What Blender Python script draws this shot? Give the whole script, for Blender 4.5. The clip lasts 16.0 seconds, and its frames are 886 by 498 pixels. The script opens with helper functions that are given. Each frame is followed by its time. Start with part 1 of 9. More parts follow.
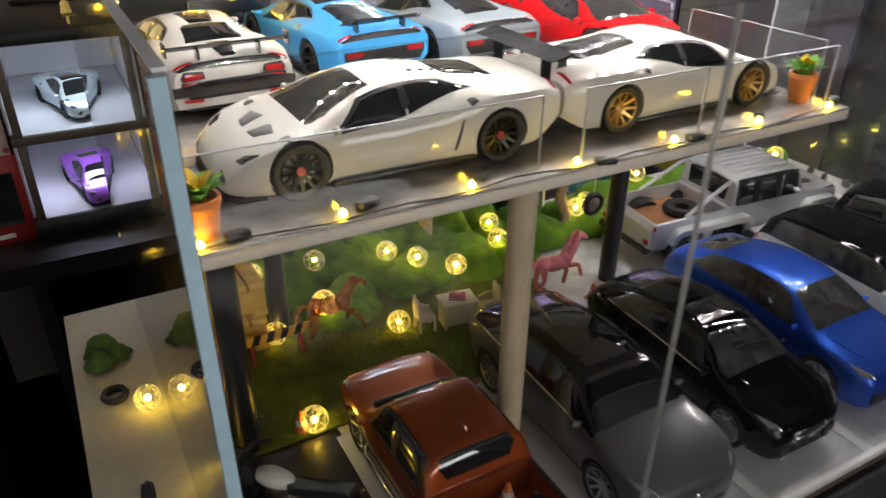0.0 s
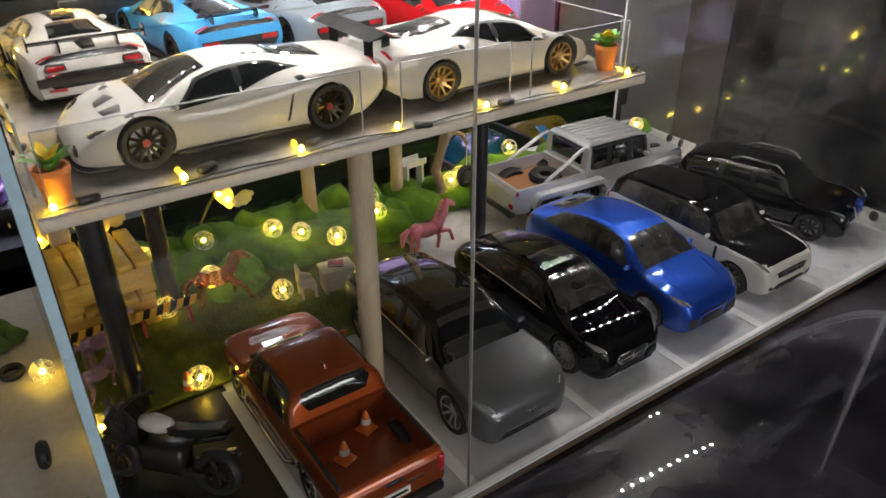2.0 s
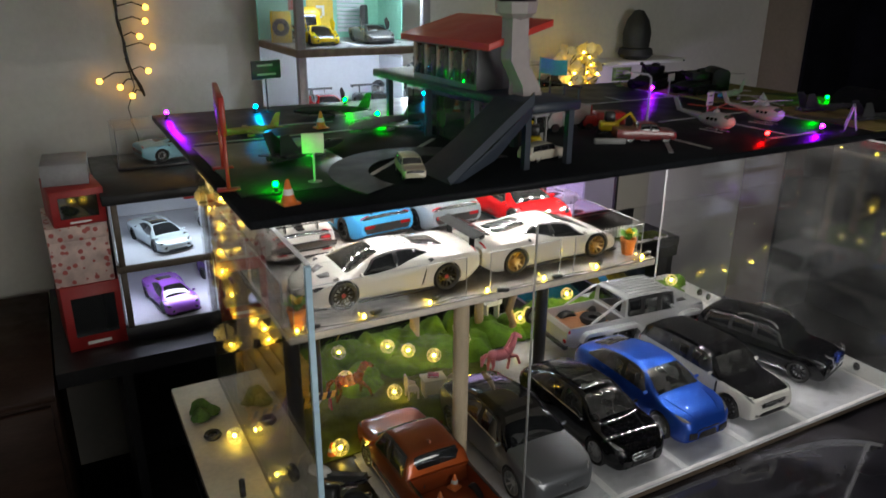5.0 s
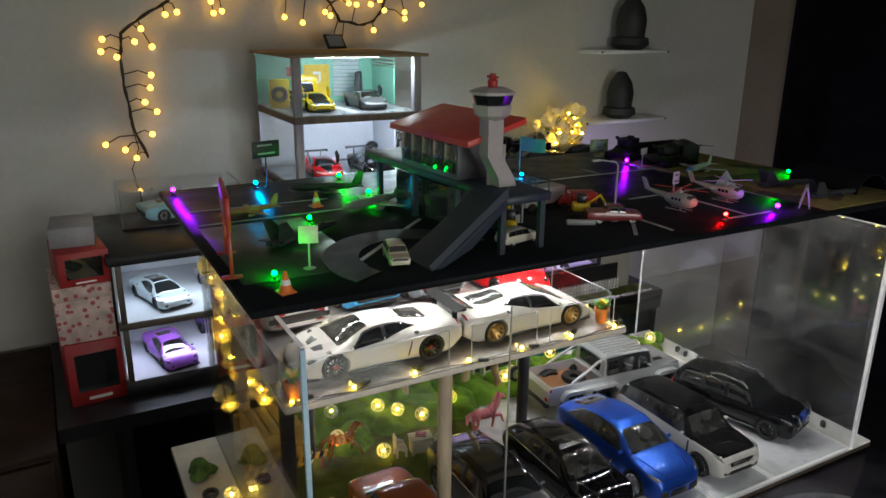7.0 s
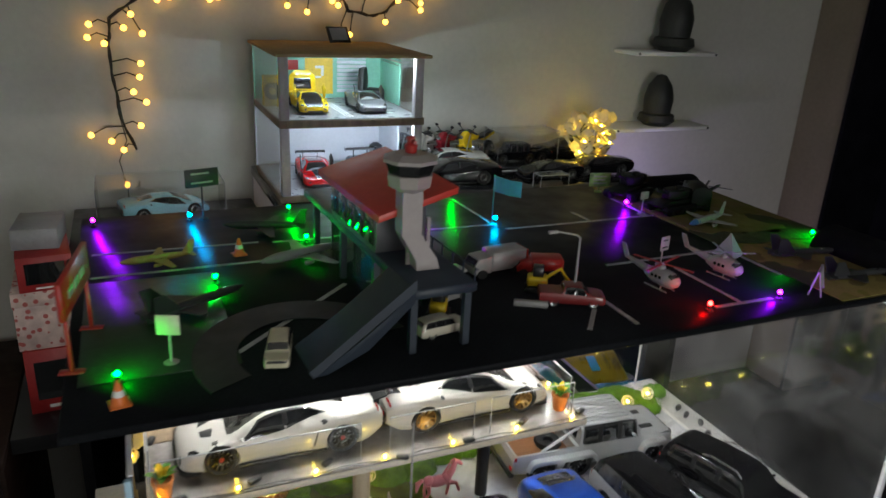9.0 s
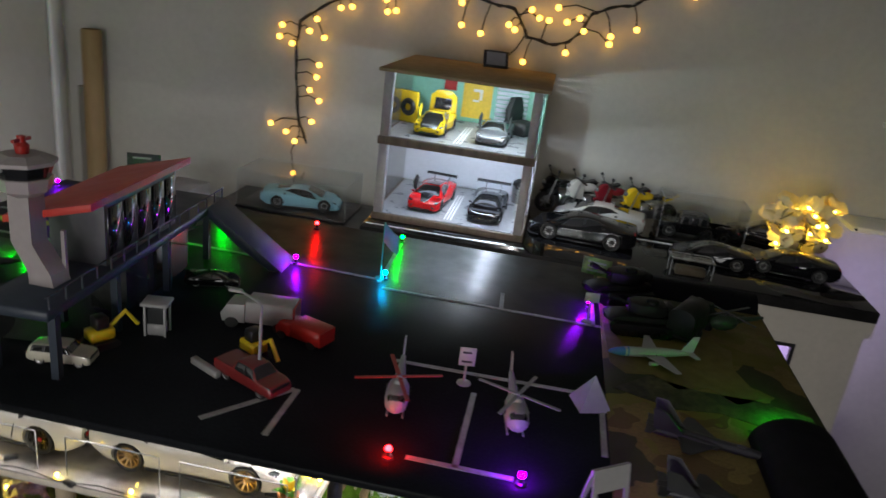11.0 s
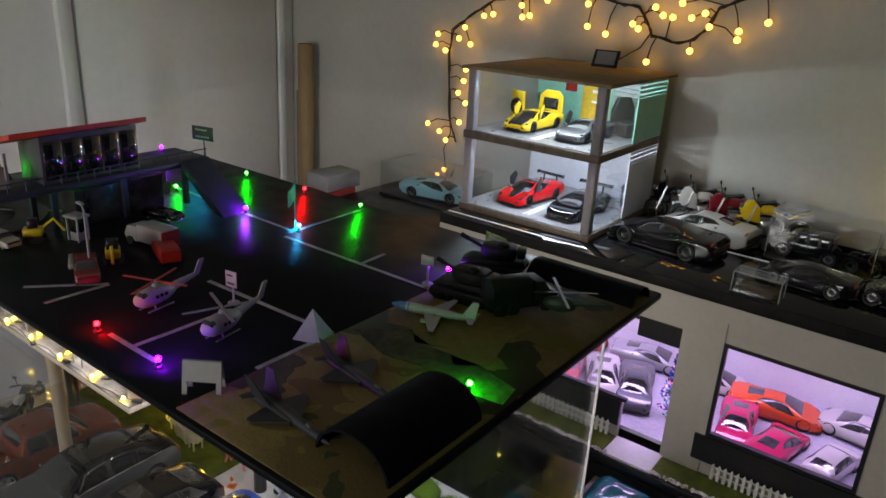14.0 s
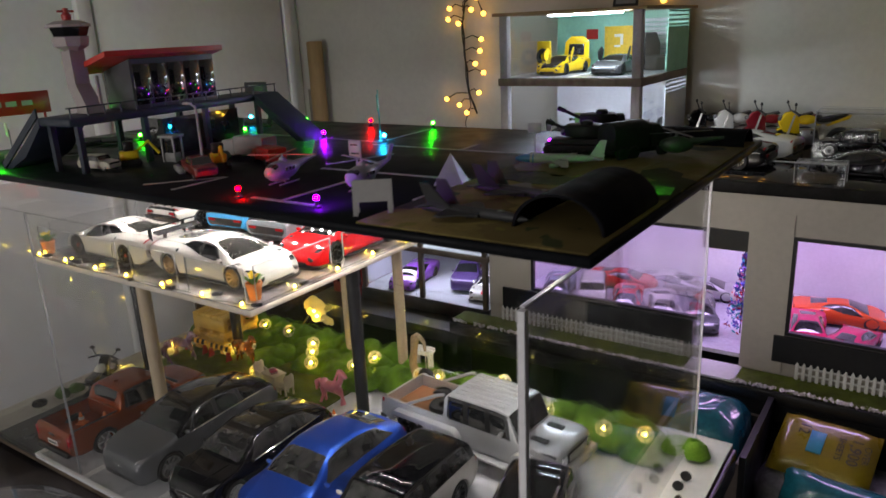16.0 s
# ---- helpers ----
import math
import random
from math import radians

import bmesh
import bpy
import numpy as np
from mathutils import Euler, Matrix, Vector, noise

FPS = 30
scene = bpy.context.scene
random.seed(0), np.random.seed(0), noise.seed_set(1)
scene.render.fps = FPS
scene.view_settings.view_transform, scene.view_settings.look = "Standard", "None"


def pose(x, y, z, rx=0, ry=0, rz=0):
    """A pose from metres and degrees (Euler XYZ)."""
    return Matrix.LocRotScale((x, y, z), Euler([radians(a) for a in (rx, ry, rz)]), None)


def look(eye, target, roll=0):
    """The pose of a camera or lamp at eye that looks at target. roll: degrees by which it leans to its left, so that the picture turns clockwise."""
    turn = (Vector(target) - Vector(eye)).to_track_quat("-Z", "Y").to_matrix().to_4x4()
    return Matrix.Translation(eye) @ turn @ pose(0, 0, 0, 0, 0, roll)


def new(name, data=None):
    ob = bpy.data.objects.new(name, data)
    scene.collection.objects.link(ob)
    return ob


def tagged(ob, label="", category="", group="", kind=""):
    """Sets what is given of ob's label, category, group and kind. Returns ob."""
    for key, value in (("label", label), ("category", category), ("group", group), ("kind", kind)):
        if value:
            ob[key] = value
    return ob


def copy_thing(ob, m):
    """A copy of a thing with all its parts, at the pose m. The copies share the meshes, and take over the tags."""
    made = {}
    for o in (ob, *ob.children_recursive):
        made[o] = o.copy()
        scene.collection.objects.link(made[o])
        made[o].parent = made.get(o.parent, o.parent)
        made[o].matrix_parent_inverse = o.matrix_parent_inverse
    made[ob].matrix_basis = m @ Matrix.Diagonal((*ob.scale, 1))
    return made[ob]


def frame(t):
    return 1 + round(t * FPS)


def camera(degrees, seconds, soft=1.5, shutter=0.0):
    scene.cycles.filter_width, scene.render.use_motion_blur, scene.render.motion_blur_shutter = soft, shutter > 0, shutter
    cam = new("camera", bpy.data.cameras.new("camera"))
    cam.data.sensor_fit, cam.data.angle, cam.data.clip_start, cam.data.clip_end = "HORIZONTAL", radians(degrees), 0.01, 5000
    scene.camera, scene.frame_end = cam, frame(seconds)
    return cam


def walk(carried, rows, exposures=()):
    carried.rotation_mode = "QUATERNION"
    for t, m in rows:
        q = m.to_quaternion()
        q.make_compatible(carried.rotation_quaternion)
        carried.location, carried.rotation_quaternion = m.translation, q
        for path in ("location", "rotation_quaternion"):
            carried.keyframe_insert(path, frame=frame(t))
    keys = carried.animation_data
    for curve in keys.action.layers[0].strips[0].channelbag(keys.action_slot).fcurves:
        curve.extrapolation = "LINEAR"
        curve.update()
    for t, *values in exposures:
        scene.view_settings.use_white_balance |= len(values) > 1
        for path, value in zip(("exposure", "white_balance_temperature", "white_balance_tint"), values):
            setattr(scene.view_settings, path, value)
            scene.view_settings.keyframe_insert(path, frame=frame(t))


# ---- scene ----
cam = camera(62.7, 16.0, shutter=0.4)
PATH = [
    (0, (0.052, 0.034, 0.513), (0.896, 1.561, -0.465), 0.5),
    (0.5, (0.067, -0.049, 0.519), (0.919, 1.49, -0.434), 1.0),
    (1, (0.076, -0.078, 0.518), (1.006, 1.416, -0.432), 0.9),
    (1.5, (0.08, -0.088, 0.515), (1.055, 1.365, -0.454), 0.3),
    (2, (0.073, -0.088, 0.526), (1.058, 1.344, -0.465), -0.3),
    (2.5, (0.02, -0.111, 0.554), (0.991, 1.327, -0.441), -1.1),
    (3, (-0.034, -0.149, 0.552), (0.935, 1.309, -0.415), -1.1),
    (3.5, (-0.077, -0.233, 0.586), (0.872, 1.288, -0.302), -0.6),
    (4, (-0.095, -0.284, 0.625), (0.803, 1.307, -0.189), -0.1),
    (4.5, (-0.106, -0.317, 0.661), (0.764, 1.317, -0.096), 0.2),
    (5, (-0.115, -0.36, 0.708), (0.777, 1.291, 0.018), 0.4),
    (5.2, (-0.115, -0.371, 0.722), (0.789, 1.283, 0.056), 0.4),
    (7.3, (-0.133, -0.425, 0.797), (0.789, 1.25, 0.209), 0.9),
    (7.5, (-0.129, -0.412, 0.805), (0.794, 1.262, 0.215), 1.2),
    (8, (-0.079, -0.396, 0.828), (0.829, 1.277, 0.217), 1.5),
    (8.5, (-0.009, -0.368, 0.852), (0.872, 1.309, 0.211), 2.2),
    (9, (0.111, -0.318, 0.876), (0.881, 1.399, 0.198), 2.9),
    (9.2, (0.182, -0.301, 0.889), (0.887, 1.442, 0.206), 3.0),
    (11.3, (0.993, -0.22, 0.92), (0.549, 1.601, 0.222), 7.9),
    (11.5, (1.061, -0.228, 0.936), (0.488, 1.551, 0.225), 8.3),
    (12, (1.181, -0.176, 0.945), (0.413, 1.532, 0.242), 8.7),
    (12.5, (1.282, -0.075, 0.959), (0.363, 1.558, 0.26), 7.4),
    (13, (1.405, -0.047, 0.961), (0.347, 1.485, 0.231), 5.5),
    (13.5, (1.507, -0.048, 0.945), (0.42, 1.47, 0.228), 4.6),
    (14, (1.554, -0.045, 0.908), (0.445, 1.466, 0.211), 3.4),
    (14.5, (1.573, -0.059, 0.842), (0.46, 1.455, 0.156), 2.2),
    (15, (1.56, -0.091, 0.77), (0.441, 1.422, 0.095), 0.4),
    (15.5, (1.514, -0.147, 0.724), (0.368, 1.376, 0.12), -1.7),
    (16, (1.449, -0.22, 0.675), (0.361, 1.355, 0.095), -2.6),
]
# the clip's white balance turns cooler in its middle part
BALANCE = ((0.0, 0.0, 6500, 12), (3.0, 0.0, 6500, 11), (5.0, 0.0, 6400, 9), (8.5, 0.0, 6250, 6), (11.5, 0.0, 6300, 11), (13.5, 0.05, 6400, 11), (15.0, 0.0, 6550, 14), (16.0, -0.08, 6550, 14))
walk(cam, [(t, look(eye, target, roll)) for t, eye, target, roll in PATH], BALANCE)

# ---- world and large lights ----
scene.cycles.transparent_max_bounces = 32
W = bpy.data.worlds.new("dim_room")
scene.world = W
W.use_nodes = True
W.node_tree.nodes["Background"].inputs[0].default_value = (0.9, 0.85, 0.8, 1)
W.node_tree.nodes["Background"].inputs[1].default_value = 0.05


def area(name, eye, target, sx, sy, watts, color):
    d = bpy.data.lights.new(name, "AREA")
    d.shape, d.size, d.size_y, d.energy, d.color = "RECTANGLE", sx, sy, watts, color
    ob = new(name, d)
    ob.matrix_world = look(eye, target)
    return ob


def bulb_light(name, place, watts, color):
    d = bpy.data.lights.new(name, "POINT")
    d.energy, d.color, d.shadow_soft_size = watts, color, 0.005
    ob = new(name, d)
    ob.location = place


# light strips in the garage box, in the showroom and in the small cabinet
area("strip_light_garage_upper", (0.65, 1.66, 0.684), (0.65, 1.64, 0), 0.26, 0.03, 0.08, (0.74, 0.92, 1.0))
area("strip_light_garage_lower", (0.65, 1.66, 0.512), (0.65, 1.64, 0), 0.26, 0.03, 0.05, (0.66, 0.78, 1.0))
bulb_light("lamp_garage_upper", (0.785, 1.56, 0.684), 1.5, (0.8, 0.93, 1.0))
bulb_light("lamp_garage_lower", (0.785, 1.56, 0.508), 1.4, (0.76, 0.86, 1.0))
area("strip_light_showroom", (1.05, 1.66, 0.285), (1.05, 1.64, 0), 1.1, 0.05, 4.0, (0.7, 0.5, 1.0))
area("strip_light_cabinet_upper", (0.206, 1.56, 0.2), (0.206, 1.55, 0), 0.42, 0.03, 0.85, (0.8, 0.9, 1.0))
area("strip_light_cabinet_lower", (0.206, 1.56, 0.025), (0.206, 1.55, -1), 0.42, 0.03, 0.75, (0.78, 0.8, 1.0))
# added fill lamp behind the walk; no such source is known
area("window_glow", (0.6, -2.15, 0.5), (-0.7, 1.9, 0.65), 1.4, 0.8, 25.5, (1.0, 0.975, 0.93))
# added lavender lamp that tints the wall past the showroom; no fitting seen there
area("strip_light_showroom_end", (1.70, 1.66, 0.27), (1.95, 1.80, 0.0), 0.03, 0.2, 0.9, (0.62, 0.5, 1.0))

# ---- helpers of the build ----
def mix_noise(nt, scale, detail, lo, hi, coord):
    n = nt.nodes.new("ShaderNodeTexNoise")
    n.inputs["Scale"].default_value, n.inputs["Detail"].default_value = scale, detail
    nt.links.new(coord, n.inputs["Vector"])
    r = nt.nodes.new("ShaderNodeMapRange")
    r.inputs["From Min"].default_value, r.inputs["From Max"].default_value = 0.3, 0.7
    r.inputs["To Min"].default_value, r.inputs["To Max"].default_value = lo, hi
    nt.links.new(n.outputs["Fac"], r.inputs["Value"])
    return r.outputs["Result"]


def mat(name, color, rough=0.5, metal=0.0, vary=0.12, fine=120.0, broad=9.0, bump=0.0, bump_scale=None, coat=0.0, coat_rough=0.04, emit=None, power=0.0, spec=0.5, alpha=1.0, trans=0.0, island=0.0, stretch=None, rvary=0.15, sub=0.0):
    """A procedural surface: colour varied at two scales, uneven gloss, fine relief."""
    m = bpy.data.materials.new(name)
    m.use_nodes = True
    nt = m.node_tree
    b = nt.nodes["Principled BSDF"]
    tc = nt.nodes.new("ShaderNodeTexCoord")
    coord = tc.outputs["Object"]
    if stretch:
        mp = nt.nodes.new("ShaderNodeMapping")
        mp.inputs["Scale"].default_value = stretch
        nt.links.new(coord, mp.inputs["Vector"])
        coord = mp.outputs["Vector"]
    f1 = mix_noise(nt, fine, 4, 1 - vary * 0.6, 1 + vary * 0.6, coord)
    f2 = mix_noise(nt, broad, 5, 1 - vary, 1 + vary, coord)
    mu = nt.nodes.new("ShaderNodeMath")
    mu.operation = "MULTIPLY"
    nt.links.new(f1, mu.inputs[0])
    nt.links.new(f2, mu.inputs[1])
    fac = mu.outputs[0]
    if island:
        oi = nt.nodes.new("ShaderNodeObjectInfo")
        ge = nt.nodes.new("ShaderNodeNewGeometry")
        ad = nt.nodes.new("ShaderNodeMath")
        ad.operation = "ADD"
        nt.links.new(oi.outputs["Random"], ad.inputs[0])
        nt.links.new(ge.outputs["Random Per Island"], ad.inputs[1])
        r = nt.nodes.new("ShaderNodeMapRange")
        r.inputs["From Max"].default_value = 2.0
        r.inputs["To Min"].default_value, r.inputs["To Max"].default_value = 1 - island, 1 + island
        nt.links.new(ad.outputs[0], r.inputs["Value"])
        m2 = nt.nodes.new("ShaderNodeMath")
        m2.operation = "MULTIPLY"
        nt.links.new(fac, m2.inputs[0])
        nt.links.new(r.outputs["Result"], m2.inputs[1])
        fac = m2.outputs[0]
    sc = nt.nodes.new("ShaderNodeVectorMath")
    sc.operation = "SCALE"
    sc.inputs[0].default_value = color[:3]
    nt.links.new(fac, sc.inputs["Scale"])
    nt.links.new(sc.outputs[0], b.inputs["Base Color"])
    rr = mix_noise(nt, broad * 3, 4, max(0.0, rough * (1 - rvary)), min(1.0, rough * (1 + rvary)), coord)
    nt.links.new(rr, b.inputs["Roughness"])
    b.inputs["Metallic"].default_value = metal
    b.inputs["Specular IOR Level"].default_value = spec
    b.inputs["Coat Weight"].default_value, b.inputs["Coat Roughness"].default_value = coat, coat_rough
    b.inputs["Alpha"].default_value = alpha
    b.inputs["Transmission Weight"].default_value = trans
    if emit:
        b.inputs["Emission Color"].default_value, b.inputs["Emission Strength"].default_value = (*emit, 1), power
    if bump:
        bt = nt.nodes.new("ShaderNodeTexNoise")
        bt.inputs["Scale"].default_value, bt.inputs["Detail"].default_value = bump_scale or fine, 6
        nt.links.new(coord, bt.inputs["Vector"])
        bp = nt.nodes.new("ShaderNodeBump")
        bp.inputs["Strength"].default_value, bp.inputs["Distance"].default_value = bump, 0.002
        nt.links.new(bt.outputs["Fac"], bp.inputs["Height"])
        nt.links.new(bp.outputs["Normal"], b.inputs["Normal"])
    return m


def glow(name, color, power):
    m = bpy.data.materials.new(name)
    m.use_nodes = True
    nt = m.node_tree
    nt.nodes.remove(nt.nodes["Principled BSDF"])
    e = nt.nodes.new("ShaderNodeEmission")
    e.inputs[0].default_value, e.inputs[1].default_value = (*color, 1), power
    nt.links.new(e.outputs[0], nt.nodes["Material Output"].inputs[0])
    return m


def clear(name, tint=(0.97, 0.98, 0.98), rough=0.01, base=0.03, haze=0.0, gain=0.75):
    """Clear sheet: passes light, mirrors more towards a grazing look; haze adds a thin pale film, as dust does."""
    m = bpy.data.materials.new(name)
    m.use_nodes = True
    nt = m.node_tree
    nt.nodes.remove(nt.nodes["Principled BSDF"])
    t, g, f, mx = (nt.nodes.new(k) for k in ("ShaderNodeBsdfTransparent", "ShaderNodeBsdfGlossy", "ShaderNodeLayerWeight", "ShaderNodeMixShader"))
    t.inputs[0].default_value, g.inputs["Roughness"].default_value = (*tint, 1), rough
    pw, ma = nt.nodes.new("ShaderNodeMath"), nt.nodes.new("ShaderNodeMath")
    pw.operation, pw.inputs[1].default_value = "POWER", 5.0
    ma.operation, ma.inputs[1].default_value, ma.inputs[2].default_value = "MULTIPLY_ADD", gain, base
    f.inputs["Blend"].default_value = 0.5
    nt.links.new(f.outputs["Facing"], pw.inputs[0])
    nt.links.new(pw.outputs[0], ma.inputs[0])
    nt.links.new(ma.outputs[0], mx.inputs[0])
    nt.links.new(t.outputs[0], mx.inputs[1])
    nt.links.new(g.outputs[0], mx.inputs[2])
    out = mx.outputs[0]
    if haze:
        d, m2 = nt.nodes.new("ShaderNodeBsdfDiffuse"), nt.nodes.new("ShaderNodeMixShader")
        tc = nt.nodes.new("ShaderNodeTexCoord")
        d.inputs[0].default_value = (0.8, 0.8, 0.8, 1)
        nt.links.new(mix_noise(nt, 7.0, 6, 0.0, haze * 2, tc.outputs["Object"]), m2.inputs[0])
        nt.links.new(out, m2.inputs[1])
        nt.links.new(d.outputs[0], m2.inputs[2])
        out = m2.outputs[0]
    nt.links.new(out, nt.nodes["Material Output"].inputs[0])
    return m


def mesh(name, verts, faces, material, smooth=False, angle=35):
    me = bpy.data.meshes.new(name)
    me.from_pydata([tuple(map(float, v)) for v in verts], [], [tuple(map(int, f)) for f in faces])
    me.materials.append(material)
    if smooth:
        me.shade_smooth()
        me.set_sharp_from_angle(angle=radians(angle))
    return me


def from_bm(name, bm, material, smooth=False, angle=35):
    me = bpy.data.meshes.new(name)
    bmesh.ops.recalc_face_normals(bm, faces=bm.faces)
    bm.to_mesh(me)
    bm.free()
    me.materials.append(material)
    if smooth:
        me.shade_smooth()
        me.set_sharp_from_angle(angle=radians(angle))
    return me


def part(name, me, parent, m=None, label=""):
    """One mesh object under a thing or a part."""
    ob = new(name, me)
    ob.parent = parent
    if m is not None:
        ob.matrix_basis = m
    if label:
        ob["label"] = label
    return ob


def thing(name, label, category, m=None, group="", me=None, kind=""):
    ob = new(name, me)
    if m is not None:
        ob.matrix_basis = m
    return tagged(ob, label, category, group, kind)


def bm_box(bm, x0, x1, y0, y1, z0, z1, bev=0.0, seg=1):
    vs = [bm.verts.new(p) for p in ((x0, y0, z0), (x1, y0, z0), (x1, y1, z0), (x0, y1, z0), (x0, y0, z1), (x1, y0, z1), (x1, y1, z1), (x0, y1, z1))]
    fs = [bm.faces.new([vs[i] for i in f]) for f in ((0, 3, 2, 1), (4, 5, 6, 7), (0, 1, 5, 4), (1, 2, 6, 5), (2, 3, 7, 6), (3, 0, 4, 7))]
    if bev:
        bmesh.ops.bevel(bm, geom=list({e for f in fs for e in f.edges}), offset=bev, segments=seg, profile=0.5, affect="EDGES")
    return bm


def box(name, material, x0, x1, y0, y1, z0, z1, bev=0.0, seg=1):
    return from_bm(name, bm_box(bmesh.new(), x0, x1, y0, y1, z0, z1, bev, seg), material, smooth=bev > 0, angle=50)


def boxes(name, material, rows, bev=0.0):
    bm = bmesh.new()
    for r in rows:
        bm_box(bm, *r, bev)
    return from_bm(name, bm, material, smooth=bev > 0, angle=50)


def lathe(name, material, profile, n=24, smooth=True, axis="z", angle=40):
    """Turned form from rows of (radius, height)."""
    v, f = [], []
    for r, h in profile:
        for k in range(n):
            a = 2 * math.pi * k / n
            c, s = r * math.cos(a), r * math.sin(a)
            v.append((c, s, h) if axis == "z" else (c, h, s))
    for i in range(len(profile) - 1):
        for k in range(n):
            q = (i * n + k, i * n + (k + 1) % n, (i + 1) * n + (k + 1) % n, (i + 1) * n + k)
            f.append(q if axis == "z" else q[::-1])
    loop = profile[0] == profile[-1]
    if profile[0][0] > 1e-6 and not loop:
        f.append(tuple(range(n))[::-1] if axis == "z" else tuple(range(n)))
    if profile[-1][0] > 1e-6 and not loop:
        last = tuple(range((len(profile) - 1) * n, len(profile) * n))
        f.append(last if axis == "z" else last[::-1])
    return mesh(name, v, f, material, smooth, angle)


def rod_data(points, radius, n=8, v=None, f=None):
    """Verts and faces of a round rod along points; radius a number or one per point."""
    v, f = [] if v is None else v, [] if f is None else f
    pts = [Vector(p) for p in points]
    rad = [radius] * len(pts) if isinstance(radius, (int, float)) else radius
    base = len(v)
    side = None
    for i, p in enumerate(pts):
        d = (pts[min(i + 1, len(pts) - 1)] - pts[max(i - 1, 0)]).normalized()
        if side is None:
            side = d.orthogonal().normalized()
        side = (side - d * side.dot(d)).normalized()
        up = d.cross(side)
        for k in range(n):
            a = 2 * math.pi * k / n
            q = p + (side * math.cos(a) + up * math.sin(a)) * rad[i]
            v.append((q.x, q.y, q.z))
    for i in range(len(pts) - 1):
        for k in range(n):
            f.append((base + i * n + k, base + i * n + (k + 1) % n, base + (i + 1) * n + (k + 1) % n, base + (i + 1) * n + k))
    f.append(tuple(base + k for k in range(n))[::-1])
    f.append(tuple(base + (len(pts) - 1) * n + k for k in range(n)))
    return v, f


def rod(name, material, points, radius, n=8):
    v, f = rod_data(points, radius, n)
    return mesh(name, v, f, material, True, 50)


def rods(name, material, lists, radius, n=6):
    v, f = [], []
    for p in lists:
        rod_data(p, radius, n, v, f)
    return mesh(name, v, f, material, True, 50)


def ball(name, material, r, sub=2, scale=(1, 1, 1)):
    bm = bmesh.new()
    bmesh.ops.create_icosphere(bm, subdivisions=sub, radius=r)
    for p in bm.verts:
        p.co = Vector((p.co.x * scale[0], p.co.y * scale[1], p.co.z * scale[2]))
    return from_bm(name, bm, material, True, 80)


def plate(name, material, outline, depth, bev=0.0, plane="xz"):
    """A flat outline given thickness; outline in the named plane, thickness along the third axis (centred)."""
    bm = bmesh.new()
    def at(a, b, c):
        return {"xz": (a, c, b), "xy": (a, b, c), "yz": (c, a, b)}[plane]
    lo = [bm.verts.new(at(a, b, -depth / 2)) for a, b in outline]
    hi = [bm.verts.new(at(a, b, depth / 2)) for a, b in outline]
    n = len(outline)
    fs = [bm.faces.new(lo), bm.faces.new(hi[::-1])]
    for i in range(n):
        fs.append(bm.faces.new((lo[i], hi[i], hi[(i + 1) % n], lo[(i + 1) % n])))
    if bev:
        bmesh.ops.bevel(bm, geom=list({e for f in fs[:2] for e in f.edges}), offset=bev, segments=2, profile=0.5, affect="EDGES")
    return from_bm(name, bm, material, bev > 0, 40)


def cut(me, cutters):
    """The mesh with the cutters' volumes taken out of it."""
    ob = new("to_cut", me)
    cs = []
    for c in cutters:
        co = new("cutter", c)
        cs.append(co)
        md = ob.modifiers.new("cut", "BOOLEAN")
        md.object, md.operation, md.solver = co, "DIFFERENCE", "EXACT"
    dg = bpy.context.evaluated_depsgraph_get()
    dg.update()
    out = bpy.data.meshes.new_from_object(ob.evaluated_get(dg))
    for o in (ob, *cs):
        bpy.data.objects.remove(o)
    return out

# ---- materials ----
M_WALL = mat("painted_wall", (0.5, 0.487, 0.435), 0.75, vary=0.06, fine=60, broad=2.5, bump=0.25, bump_scale=90)
M_WHITEWALL = mat("white_painted_panel", (0.85, 0.85, 0.83), 0.45, vary=0.04, fine=40, broad=2, bump=0.08)
M_CEIL = mat("ceiling_paint", (0.6, 0.58, 0.55), 0.8, vary=0.05)
M_FLOOR = mat("dark_floor", (0.012, 0.011, 0.01), 0.85, vary=0.3, spec=0.1)
# black for sheets that stand in for unlit space
M_UNLIT = mat("unlit_black", (0.008, 0.008, 0.011), 0.9, vary=0.3, spec=0.02)
M_GLOSSBLACK = mat("black_gloss_board", (0.009, 0.009, 0.01), 0.03, vary=0.4, fine=30, broad=5, coat=0.3, rvary=0.5)
M_TABLE = mat("black_table_glass", (0.02, 0.019, 0.025), 0.2, vary=0.95, fine=14, broad=3, coat=1.0, coat_rough=0.012, rvary=0.6, spec=0.14)
